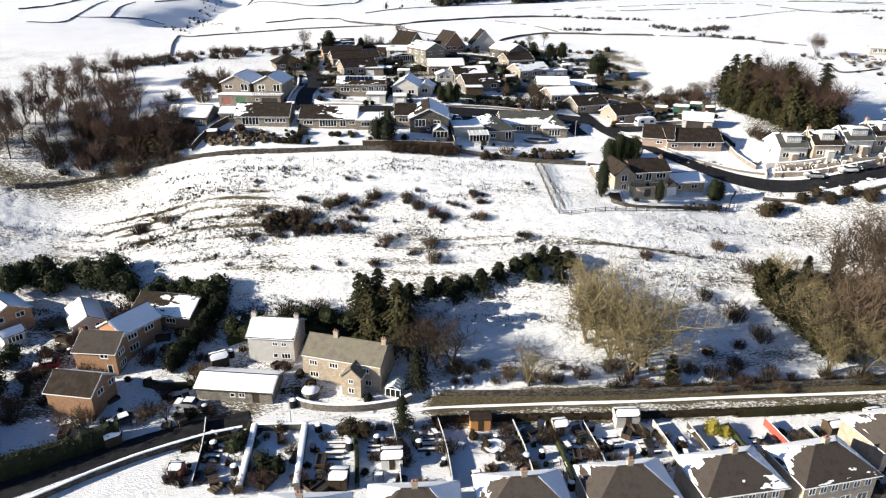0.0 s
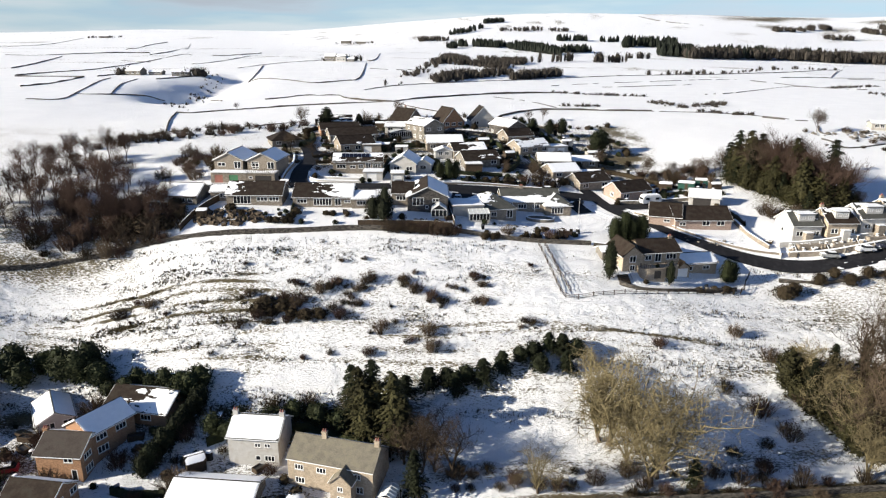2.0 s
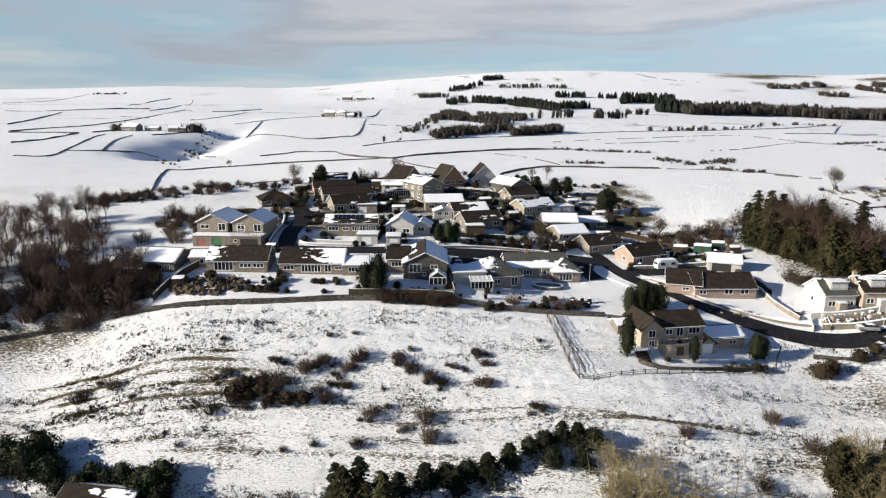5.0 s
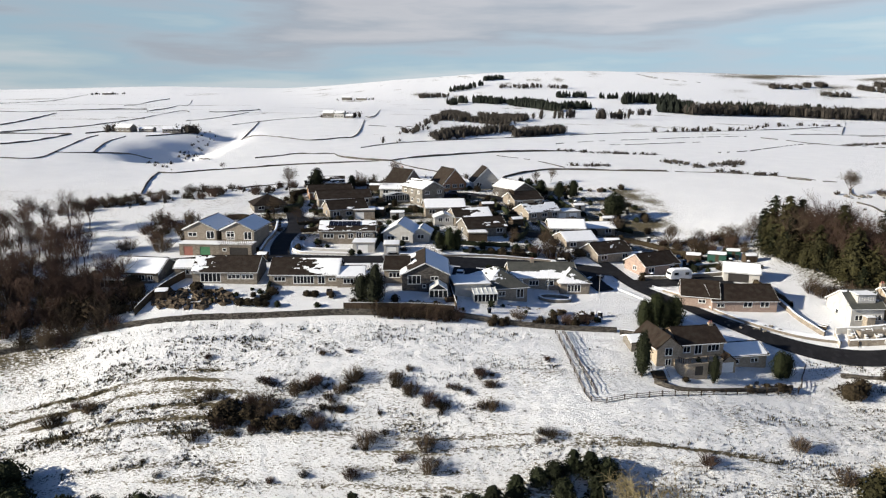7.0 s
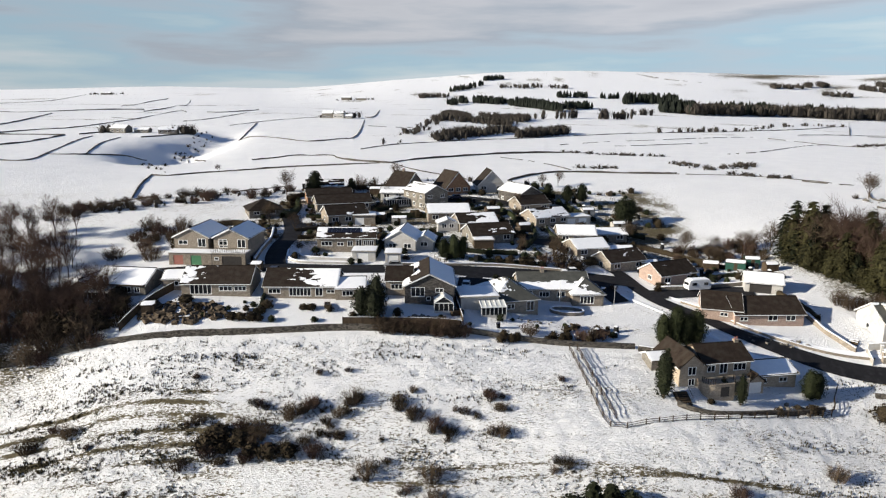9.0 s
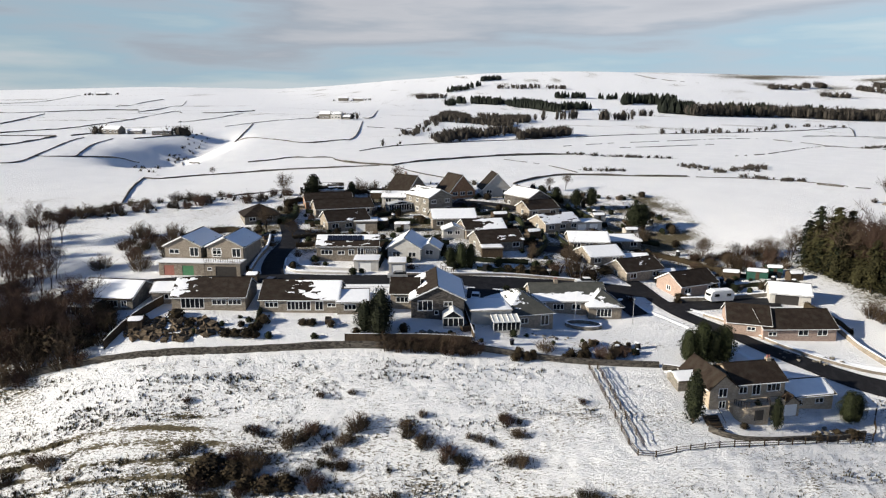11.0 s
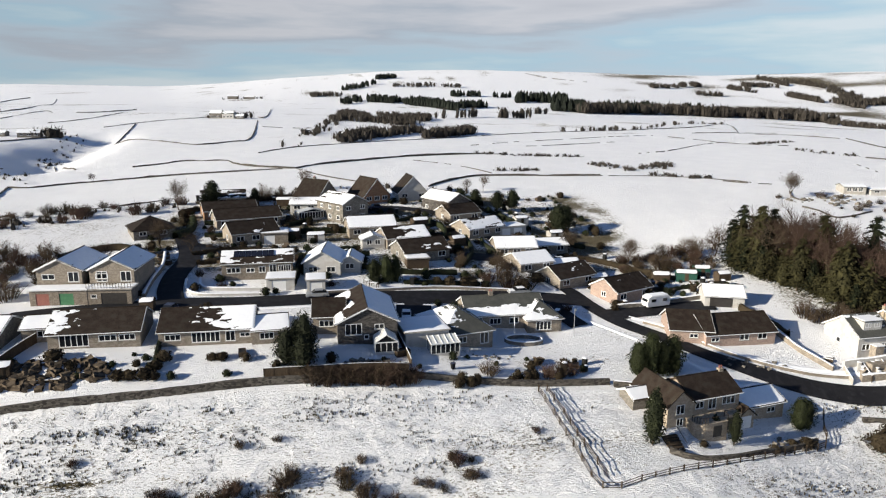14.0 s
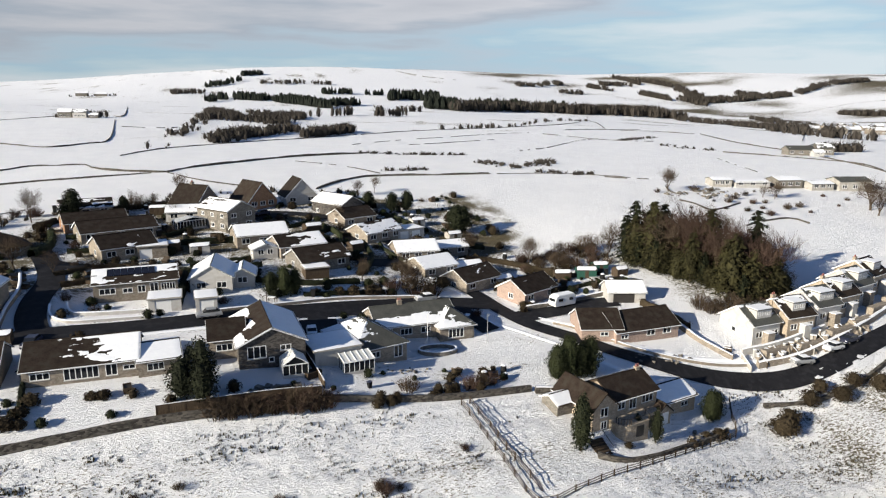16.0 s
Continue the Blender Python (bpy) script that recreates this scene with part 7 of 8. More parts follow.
hedge([(-72, -98), (-64, -93.6), (-58.5, -90.2), (-52.5, -86.4), (-46.5, -82.6)], 3.6, 3.6, NEEDLE, "overgrown dark hedge along the lane", 61, 60, 0.28)
hedge([(-36, -85.6), (-31, -83.4), (-28.6, -82.4)], 0.9, 1.0, BROWNLEAF, "low brown hedge behind the lane wall", 58)
hedge([(-26.9, -79.6), (-26.6, -84)], 1.2, 1.2, OLIVELEAF, "small olive hedge by a garden wall", 57)
hedge([(-76, -71), (-70, -80), (-63, -88)], 1.6, 1.4, LEAF, "dark hedge round a snowy lawn", 62)
hedge([(-66, -74), (-68, -70)], 1.4, 1.2, NEEDLE, "dark conifer hedge by a drive", 63)
hedge([(-47.5, -70.5), (-43.5, -71.5), (-39, -71)], 1.6, 1.2, NEEDLE, "dark hedge behind the lawn", 64)
hedge([(-36, -60.5), (-30, -58), (-20, -57.5), (-14, -60)], 1.8, 1.4, LEAF, "rough hedge below the field", 65)
hedge([(-19, -60), (-12, -61), (-5, -64)], 2.6, 1.8, LEAF, "tall dark hedge behind the cottage", 66)
hedge([(-31.8, -8.4), (-32.4, -4), (-33, 2)], 1.2, 0.9, NEEDLE, "dark hedge between two bungalows", 67)
hedge([(-13, -3), (-12, 4)], 2.0, 1.4, NEEDLE, "dark hedge beside the garage", 68)
hedge([(8, 25.2), (16, 25.8), (24, 26.2)], 0.9, 1.0, NEEDLE, "low dark hedge along the kerb", 69)
hedge([(-14, 22), (-13.2, 30), (-12.8, 38)], 2.4, 1.6, NEEDLE, "tall dark hedge between bungalows", 70)
hedge([(-12, 44), (-4, 45), (0, 46)], 1.4, 1.2, NEEDLE, "dark hedge across the gardens", 71)
hedge([(-14, 60), (-6, 60.5), (-2, 60)], 1.6, 1.2, NEEDLE, "dark hedge between two gardens", 72)
hedge([(-36, 42), (-30, 45), (-22, 46)], 1.1, 1.2, BROWNLEAF, "brown hedge at the front of a garden", 73)
hedge([(-42, 54), (-40, 62), (-41.5, 72)], 2.0, 2.2, LEAF, "tall dark roadside hedge", 74)
hedge([(22, 35), (26, 45), (26.5, 55)], 1.4, 1.2, NEEDLE, "dark hedge along the drive", 75)
hedge([(20, 52), (22, 62), (18, 72)], 1.5, 1.3, LEAF, "dark hedge climbing beside the road", 76)
hedge([(40.5, 40), (46, 42), (54, 42)], 1.3, 1.3, NEEDLE, "dark hedge behind a bungalow", 77)
hedge([(42, 56), (50, 58), (58, 56)], 1.4, 1.3, NEEDLE, "dark hedge at the edge of the field", 78)
hedge([(48, 48), (56, 48), (62, 44), (68, 36)], 1.5, 1.4, BROWNLEAF, "brown hedge behind the gardens", 79)
hedge([(46, 66), (42, 72), (38, 78)], 1.5, 1.4, NEEDLE, "dark hedge below the pines", 80)
hedge([(21, 97), (28, 97), (34, 92), (37, 86)], 1.8, 1.5, NEEDLE, "dark hedge at the top of the estate", 81)
hedge([(-46, 78), (-36, 92), (-24, 96), (-10, 99)], 1.5, 2.0, BROWNLEAF, "brown hedge behind the top bungalows", 82)
hedge([(74, 12), (76, 6), (77, 1)], 1.5, 1.5, BROWNLEAF, "russet hedge beside the pink bungalow", 83)
hedge([(62, 24), (70, 26), (78, 25)], 1.0, 1.0, NEEDLE, "dark hedge behind the caravan", 84)
hedge([(-47, 44), (-54, 46), (-62, 40)], 1.6, 1.8, BROWNLEAF, "brown hedge behind the twin houses", 85)
hedge([(8, 63), (14, 62), (20, 66)], 1.2, 1.1, NEEDLE, "dark hedge by the upper road", 86)
hedge([(-18, 66), (-12, 72), (-14, 78)], 1.3, 1.2, NEEDLE, "dark hedge beside a patio", 87)
hedge([(6, 76), (10, 70), (16, 74)], 1.0, 1.0, NEEDLE, "dark hedge by the chalet houses", 88)
hedge([(0, 33.5), (8, 30.5), (20, 31)], 1.2, 1.2, NEEDLE, "dark hedge round the corner plot", 89)
hedge([(-16, 40), (-6, 40.5), (2, 42)], 1.3, 1.2, NEEDLE, "dark hedge behind the pale bungalow", 90)
hedge([(-34, 36), (-26, 38.5), (-16, 39)], 1.2, 1.0, BROWNLEAF, "brown hedge behind the solar roof bungalow", 91)
hedge([(-36, 56.5), (-28, 57), (-18, 58)], 1.2, 1.0, NEEDLE, "dark hedge between two brown roofs", 92)
hedge([(-38, 68), (-28, 68.5), (-18, 69)], 1.3, 1.1, NEEDLE, "dark hedge on the hill", 93)
hedge([(-38, 80.5), (-28, 81), (-20, 81)], 1.3, 1.1, NEEDLE, "dark hedge near the hilltop", 94)
hedge([(34, 42), (31, 50), (30.5, 56)], 0.9, 0.8, NEEDLE, "low hedge beside the road", 95)

# tussocks of dry grass on the slope
tr = np.random.RandomState(77)
tx_, ty_ = tr.uniform(-92, 84, 260000), tr.uniform(-69, -13.0, 260000)
want = cover_at(tx_, ty_) + 0.22 * (fbm(tx_ * 0.5, ty_ * 1.3, 31, 3) - 0.5)
lawn = (tx_ > 25) & (tx_ < 72) & (ty_ > -31 + (tx_ - 28) * 0.22)
pick = (tr.rand(260000) < 0.02 + (want - 0.38) * 1.3) & ~lawn
tx_, ty_ = tx_[pick][:34000], ty_[pick][:34000]
count = len(tx_)
tz_, th_ = ground(tx_, ty_) + 0.04, tr.uniform(0.04, 0.2, count)
blades = []
for _ in range(3):
    a, r = tr.uniform(0, 6.3, count), tr.uniform(0.02, 0.13, count)
    dx, dy = np.cos(a), np.sin(a)
    blades.append(np.stack([np.stack([tx_ - dy * 0.11, ty_ + dx * 0.11, tz_ - 0.25], 1), np.stack([tx_ + dy * 0.11, ty_ - dx * 0.11, tz_ - 0.25], 1),
                            np.stack([tx_ + dx * r, ty_ + dy * r, tz_ + th_], 1)], 1))
tuft = Shape()
tuft.v = np.concatenate(blades).reshape(-1, 3).tolist()
tuft.f = np.arange(len(tuft.v)).reshape(-1, 3).tolist()
tagged(new("grass_tussocks", tuft.mesh("grass_tussocks", DRYGRASS)), "dry grass tussocks poking through the snow", "grass", kind="stuff")

# rush clumps, thicker towards the wood
rx_, ry_ = tr.uniform(-80, 34, 60000), tr.uniform(-66, -14.5, 60000)
thick = fbm(rx_ * 0.22, ry_ * 0.5, 53, 3) + 0.10 * np.clip((-rx_ - 10) / 40, -1, 1)
pick = tr.rand(60000) < np.clip((thick - 0.53) * 1.6, 0, 0.3)
rx_, ry_ = rx_[pick][:5200], ry_[pick][:5200]
count = len(rx_)
rz_, size = ground(rx_, ry_), tr.uniform(0.5, 1.15, count)
blades = []
for _ in range(9):
    a, off, b = tr.uniform(0, 6.3, count), tr.uniform(0, 0.3, count) * size, tr.uniform(0, 6.3, count)
    bx, by, lean, h = rx_ + np.cos(b) * off, ry_ + np.sin(b) * off, tr.uniform(0.05, 0.22, count) * size, tr.uniform(0.10, 0.32, count) * size
    dx, dy = np.cos(a), np.sin(a)
    blades.append(np.stack([np.stack([bx - dy * 0.07, by + dx * 0.07, rz_ - 0.15], 1), np.stack([bx + dy * 0.07, by - dx * 0.07, rz_ - 0.15], 1),
                            np.stack([bx + dx * lean, by + dy * lean, rz_ + 0.05 + h], 1)], 1))
rush = Shape()
rush.v = np.concatenate(blades).reshape(-1, 3).tolist()
rush.f = np.arange(len(rush.v)).reshape(-1, 3).tolist()
tagged(new("rush_clumps", rush.mesh("rush_clumps", DRYGRASS)), "dark clumps of rushes standing out of the snow", "grass", kind="stuff")

# ---- conservatories, vehicles and garden things ----
def conservatory(x, y, rz, w, d, h, rise, label, z=None):
    """White-framed glass room with a gabled glass roof."""
    o = thing("conservatory", pose(x, y, gz(x, y) if z is None else z, 0, 0, rz), label, "conservatory")
    part("base", Shape().box(-w / 2, 0, -1.5, w / 2, d, 0.55), RENDER, o)
    n = max(3, int(w / 0.75))
    for i in range(n + 1):
        a = -w / 2 + w * i / n
        part("mullion", Shape().box(a - 0.05, -0.02, 0.55, a + 0.05, 0.08, h), WHITE, o)
    for a in (-w / 2, w / 2):
        for k in range(1, 4):
            part("mullion", Shape().box(a - 0.05, d * k / 3 - 0.05, 0.55, a + 0.05, d * k / 3 + 0.05, h), WHITE, o)
    part("pane", Shape().box(-w / 2 + 0.04, 0.02, 0.55, w / 2 - 0.04, 0.04, h), GLASS, o)
    part("pane", Shape().box(-w / 2 + 0.02, 0.02, 0.55, -w / 2 + 0.04, d, h), GLASS, o)
    part("pane", Shape().box(w / 2 - 0.04, 0.02, 0.55, w / 2 - 0.02, d, h), GLASS, o)
    part("eaves_beam", Shape().box(-w / 2 - 0.1, -0.1, h, w / 2 + 0.1, 0.1, h + 0.16), WHITE, o)
    if rise:
        for sgn in (-1, 1):
            q = [(sgn * w / 2, -0.1, h + 0.1), (sgn * w / 2, d, h + 0.1), (0, d, h + rise), (0, -0.1, h + rise)]
            part("roof_glazing", Shape().slab(q if sgn > 0 else q[::-1], 0.05), POLY, o)
            for k in range(5):
                yy = -0.1 + (d + 0.1) * k / 4
                part("glazing_bar", Shape().tube([(sgn * w / 2, yy, h + 0.14), (0, yy, h + rise + 0.04)], [0.06, 0.06], 4), WHITE, o)
        part("gable_frame", Shape().face((-w / 2, -0.04, h + 0.1), (w / 2, -0.04, h + 0.1), (0, -0.04, h + rise)), GLASS, o)
        part("finial", Shape().tube([(0, -0.1, h + rise), (0, -0.1, h + rise + 0.4)], [0.05, 0.02], 5), WHITE, o)
    else:
        q = [(-w / 2 - 0.1, -0.2, h), (w / 2 + 0.1, -0.2, h), (w / 2 + 0.1, d, h + 0.6), (-w / 2 - 0.1, d, h + 0.6)]
        part("roof_glazing", Shape().slab(q, 0.05), POLY, o)
        for k in range(6):
            xx = -w / 2 + w * k / 5
            part("glazing_bar", Shape().tube([(xx, -0.2, h + 0.05), (xx, d, h + 0.65)], [0.07, 0.07], 4), WHITE, o)
    return o


conservatory(2.4, -5.6, 2, 3.6, 3.4, 2.0, 1.3, "white gabled conservatory glowing in the sun", gz(2.4, -4.5) - 0.1)
conservatory(12.0, -4.4, 8, 4.8, 2.8, 2.1, 0, "white lean-to conservatory with a glazed roof")
conservatory(-64.6, -3.2, -6, 5.0, 3.0, 2.1, 0, "white-framed bay conservatory with glazed roof", gz(-63, -1.5))
conservatory(-11.4, 72.6, 24, 7.6, 3.2, 2.2, 0.8, "white-framed conservatory beside a stone house")
conservatory(-4.6, -73.4, -15, 2.6, 3.0, 2.0, 0.7, "small white greenhouse lean-to beside the cottage")


def car(x, y, rz, paint, label, snowy=0.0, size=1.0):
    """A hatchback: body, glazed cabin, wheels and lamps."""
    o = thing("car", Matrix.LocRotScale((x, y, gz(x, y) + 0.16), Euler((0, 0, radians(rz))), (size, size, size)), label, "car")
    prof = [(-2.1, 0.35), (-2.1, 0.75), (-1.9, 0.92), (-1.05, 0.98), (1.5, 0.98), (2.0, 0.88), (2.1, 0.5), (2.1, 0.35)]
    s = Shape()
    for yy in (-0.85, 0.85):
        pts = [(a, yy, b) for a, b in prof]
        s.face(*(pts if yy > 0 else pts[::-1]))
    for (a, b), (c, d) in zip(prof, prof[1:] + prof[:1]):
        s.face((a, -0.85, b), (c, -0.85, d), (c, 0.85, d), (a, 0.85, b))
    part("body", s, paint, o)
    cab = [(-1.0, 0.98), (-0.4, 1.45), (1.1, 1.45), (1.75, 0.98)]
    s = Shape()
    for yy in (-0.72, 0.72):
        pts = [(a, yy, b) for a, b in cab]
        s.face(*(pts if yy > 0 else pts[::-1]))
    for (a, b), (c, d) in zip(cab, cab[1:] + cab[:1]):
        s.face((a, -0.72, b), (c, -0.72, d), (c, 0.72, d), (a, 0.72, b))
    part("window_band", s, GLASS, o)
    part("roof", Shape().box(-0.42, -0.72, 1.44, 1.12, 0.72, 1.49), SNOW if snowy else paint, o)
    if snowy:
        part("snow", Shape().box(-2.0, -0.78, 0.97, -1.0, 0.78, 1.06), SNOW, o)
    for wx in (-1.35, 1.3):
        for wy in (-0.84, 0.84):
            tyre = part("wheel", Shape().tube([(wx, wy - 0.1, 0.32), (wx, wy + 0.1, 0.32)], [0.32, 0.32], 12), RUBBER, o)
            part("rim", Shape().tube([(wx, wy - 0.105, 0.32), (wx, wy + 0.105, 0.32)], [0.19, 0.19], 10), METAL, tyre)
    for yy in (-0.62, 0.62):
        part("headlamp", Shape().box(-2.13, yy - 0.17, 0.62, -2.09, yy + 0.17, 0.76), WHITE, o)
        part("tail_lamp", Shape().box(2.09, yy - 0.12, 0.62, 2.13, yy + 0.12, 0.8), REDPAINT, o)
    return o


car(-8.9, 17.3, 6, CARPAINT, "silver hatchback parked at the kerb")
car(7.0, 9.2, 84, CARPAINT, "snow-covered car on the drive", 1)
car(31.5, 23.2, 5, CARPAINT, "snow-topped car beside the road", 1)
car(91.5, -12.2, -8, CARPAINT, "white-topped silver car at the roadside", 1)
car(100.0, -11.2, 6, WHITE, "white car parked by the terrace", 1)
car(105.0, -10.2, 10, DARKPAINT, "dark car parked by the terrace")
car(-1.0, 84.5, 15, REDCAR, "bright red car at the top of the estate")
car(5.5, 83.0, 20, DARKPAINT, "dark blue car at the turning head")
car(-38.3, -75.6, -6, CARPAINT, "silver car under thin snow by the barn", 1)
car(-47.6, -79.6, 40, DARKPAINT, "dark car beside the brick house", 1)
car(-66.5, -66.5, 20, REDCAR, "red car in a shaded drive", 1)
car(-34, 11.5, 80, DARKPAINT, "dark car beside a bungalow")
car(30.0, 61.0, 60, DARKPAINT, "dark car on a drive")
car(47.0, 44.5, 10, DARKPAINT, "dark car behind a bungalow", 1)

van = thing("caravan", pose(58.4, 16.6, gz(58.4, 16.6) + 0.35, 0, 0, 12), "white touring caravan beside a wall", "caravan")
prof = [(-2.6, 0.2), (-2.8, 0.9), (-2.5, 2.1), (-1.9, 2.35), (2.2, 2.3), (2.6, 2.0), (2.7, 0.9), (2.5, 0.2)]
s = Shape()
for yy in (-1.05, 1.05):
    pts = [(a, yy, b) for a, b in prof]
    s.face(*(pts if yy > 0 else pts[::-1]))
for (a, b), (c, d) in zip(prof, prof[1:] + prof[:1]):
    s.face((a, -1.05, b), (c, -1.05, d), (c, 1.05, d), (a, 1.05, b))
part("body", s, WHITE, van)
for a, w in ((-1.9, 1.1), (0.9, 1.0)):
    part("window", Shape().box(a, -1.09, 1.15, a + w, -1.05, 1.75), GLASS, van)
part("front_window", Shape().box(-2.76, -0.8, 1.2, -2.6, 0.8, 1.75), GLASS, van)
part("wheel", Shape().tube([(0, -1.0, 0), (0, -0.8, 0)], [0.33, 0.33], 12), RUBBER, van)
part("drawbar", Shape().box(-3.9, -0.06, 0.15, -2.6, 0.06, 0.25), METAL, van)
part("snow", Shape().box(-1.9, -0.9, 2.33, 2.2, 0.9, 2.45), SNOW, van)


def shed(x, y, rz, w, d, h, wall, label, snow=True):
    o = thing("shed", pose(x, y, gz(x, y), 0, 0, rz), label, "shed")
    rows = [[(a, 0.02, -0.5), (a, 0.02, h - 0.08), (a, d / 2, h + 0.47), (a, d, h - 0.08), (a, d, -0.5)] for a in (-w / 2, w / 2)]
    s = Shape().grid(rows).face(*rows[0]).face(*rows[1][::-1])
    body_ = part("wall", s, wall, o)
    n = max(4, int(w / 0.4))
    for i in range(n):
        a = -w / 2 + w * i / n
        part("board", Shape().box(a + 0.015, -0.02, 0, a + w / n - 0.015, 0.02, h - 0.1), wall, body_)
    part("door", Shape().box(-0.4, -0.06, 0.05, 0.4, -0.02, h - 0.2), TIMBER, o)
    e = 0.15
    for q in ([(-w / 2 - e, -e, h - 0.1), (w / 2 + e, -e, h - 0.1), (w / 2 + e, d / 2, h + 0.55), (-w / 2 - e, d / 2, h + 0.55)],
              [(w / 2 + e, d + e, h - 0.1), (-w / 2 - e, d + e, h - 0.1), (-w / 2 - e, d / 2, h + 0.55), (w / 2 + e, d / 2, h + 0.55)]):
        r = part("roof", Shape().slab(q, 0.06), TILE, o)
        if snow:
            snow_sheet(r, *q, 1.0, "snow", 0.09)
    return o


shed(9.8, -80.4, 3, 3.2, 2.4, 2.2, ORANGE, "bright orange timber summerhouse with snowy roof", False)
shed(33.4, -79.2, 4, 3.8, 2.6, 2.2, RENDER, "pale block garden shed")
shed(-34.7, -91.4, 0, 1.7, 2.0, 1.9, REDPAINT, "red-painted small garden shed")
shed(22.5, -81.4, 10, 2.2, 2.4, 1.9, CONCRETE, "grey garden shed with snowy roof")
shed(-3.6, -88.8, 4, 3.2, 3.0, 2.0, WHITE, "white-walled garden outhouse under snow")
shed(-11, -93, 0, 2.6, 3.0, 2.0, TIMBER, "dark garden shed under snow")
shed(66, -80.8, 12, 2.4, 2.2, 2.0, TIMBER, "brown garden shed beside the lane")
shed(74, -78, 12, 2.6, 2.2, 2.0, CONCRETE, "grey shed near the end house")
shed(-35.5, -66.5, 30, 3.0, 3.0, 2.2, TIMBER, "dark shed behind the barn")
shed(-46.5, -84.6, 35, 2.4, 2.0, 1.8, TIMBER, "small shed by the lane")
shed(72.5, 30.5, -20, 4.4, 3.0, 2.0, GREENSHEET, "green sheet-clad shed on an allotment")
shed(77.5, 32.5, -10, 3.4, 2.4, 1.9, GREENSHEET, "small green shed on an allotment")
shed(67, 31.5, -15, 3.6, 2.6, 1.9, TIMBER, "dark timber shed on an allotment")
shed(80, 27.5, 5, 3.0, 2.2, 1.8, TIMBER, "dark shed at the wood's edge")
shed(-52.5, -8.2, 8, 2.4, 2.2, 1.9, TIMBER, "dark shed at the end of a garden")
shed(60, 30, 10, 4.0, 3.0, 2.0, RENDER, "pale outhouse behind the caravan")
shed(52, 30.5, 12, 4.4, 3.0, 2.1, CONCRETE, "grey garage-like shed in a garden")
shed(24, 50, 20, 3.4, 2.6, 2.0, TIMBER, "dark shed by the upper road")
shed(-15.5, 55, 5, 3.0, 2.4, 2.0, TIMBER, "dark shed beside a hedge")
shed(-10, 52, 5, 4.0, 2.4, 2.0, RENDER, "white-fronted shed in a back garden")
shed(-38, 12.5, 0, 2.2, 2.0, 1.8, TIMBER, "dark bin store by the road")
shed(16.5, 64.5, 14, 4.0, 3.0, 2.1, TIMBER, "dark double shed below the chalets")
shed(-20, 88, 0, 4.0, 3.0, 2.0, TIMBER, "dark shed at the hilltop")
shed(45, 70, 10, 3.6, 2.8, 2.0, RENDER, "pale shed near the pines")
shed(52, 61, 8, 3.6, 2.8, 2.0, CONCRETE, "grey shed at the field edge")

ring = thing("trampoline", pose(11.8, -84.4, gz(11.8, -84.4)), "round snow-covered trampoline on a lawn", "trampoline")
circ = [(1.8 * math.cos(a * math.pi / 12), 1.8 * math.sin(a * math.pi / 12), 0.75) for a in range(25)]
part("frame", Shape().tube(circ, [0.06] * 25, 5), RUBBER, ring)
part("mat", Shape().slab([(1.7 * math.cos(a * math.pi / 12), 1.7 * math.sin(a * math.pi / 12), 0.8) for a in range(24)], 0.06), SNOW, ring)
for a in range(6):
    part("leg", Shape().tube([(1.75 * math.cos(a * 1.047), 1.75 * math.sin(a * 1.047), -0.2), (1.75 * math.cos(a * 1.047), 1.75 * math.sin(a * 1.047), 0.75)], [0.04, 0.04], 5), METAL, ring)

tank = thing("covered_tank", pose(-18.6, -72.4, gz(-18.6, -72.4)), "round garden tank under a dome of snow", "tank")
part("wall", Shape().tube([(0, 0, -0.5), (0, 0, 1.0)], [1.5, 1.5], 16), GRIT, tank)
part("snow", Shape().tube([(0, 0, 0.98), (0, 0, 1.3), (0, 0, 1.5)], [1.55, 1.2, 0.5], 16), SNOW, tank, smooth=True)

pole = thing("flagpole", pose(26.2, 6.0, gz(26.2, 6.0)), "slim white flagpole on a lawn", "flagpole")
part("mast", Shape().tube([(0, 0, -0.3), (0, 0, 6.2)], [0.07, 0.04], 7), WHITE, pole)
part("truck", Shape().tube([(0, 0, 6.2), (0, 0, 6.35)], [0.08, 0.03], 7), WHITE, pole)
# ring wall of the rounded terrace by the flagpole
garden_wall([(27.6 + 3.4 * math.cos(a * math.pi / 8), 4.6 + 1.7 * math.sin(a * math.pi / 8)) for a in range(17)], 0.7, 0.4, GRIT, "rounded garden terrace with snowy rim")
for k, (x0, y0) in enumerate(((-49.2, 26), (37.5, 6.2), (-20.5, -79.3))):
    lp = thing("street_lamp", pose(x0, y0, gz(x0, y0)), "plain grey street lamp by the road", "street lamp")
    part("column", Shape().tube([(0, 0, -0.4), (0, 0, 5.2)], [0.08, 0.05], 7), METAL, lp)
    part("lamp_head", Shape().box(-0.12, -0.7, 5.15, 0.12, 0.1, 5.3), METAL, lp)

steps = thing("garden_steps", pose(42.0, -25.6, gz(42.0, -25.6), 0, 0, 8), "dark timber garden steps up a bank", "steps")
for i in range(6):
    part("tread", Shape().box(-1.2, i * 0.42, -0.6 + i * 0.2, 1.2, i * 0.42 + 0.4, -0.1 + i * 0.24), TIMBER, steps)
for a in (-1.3, 1.25):
    part("handrail", Shape().tube([(a, 0, 0.9), (a, 2.5, 2.2)], [0.05, 0.05], 5), TIMBER, steps)


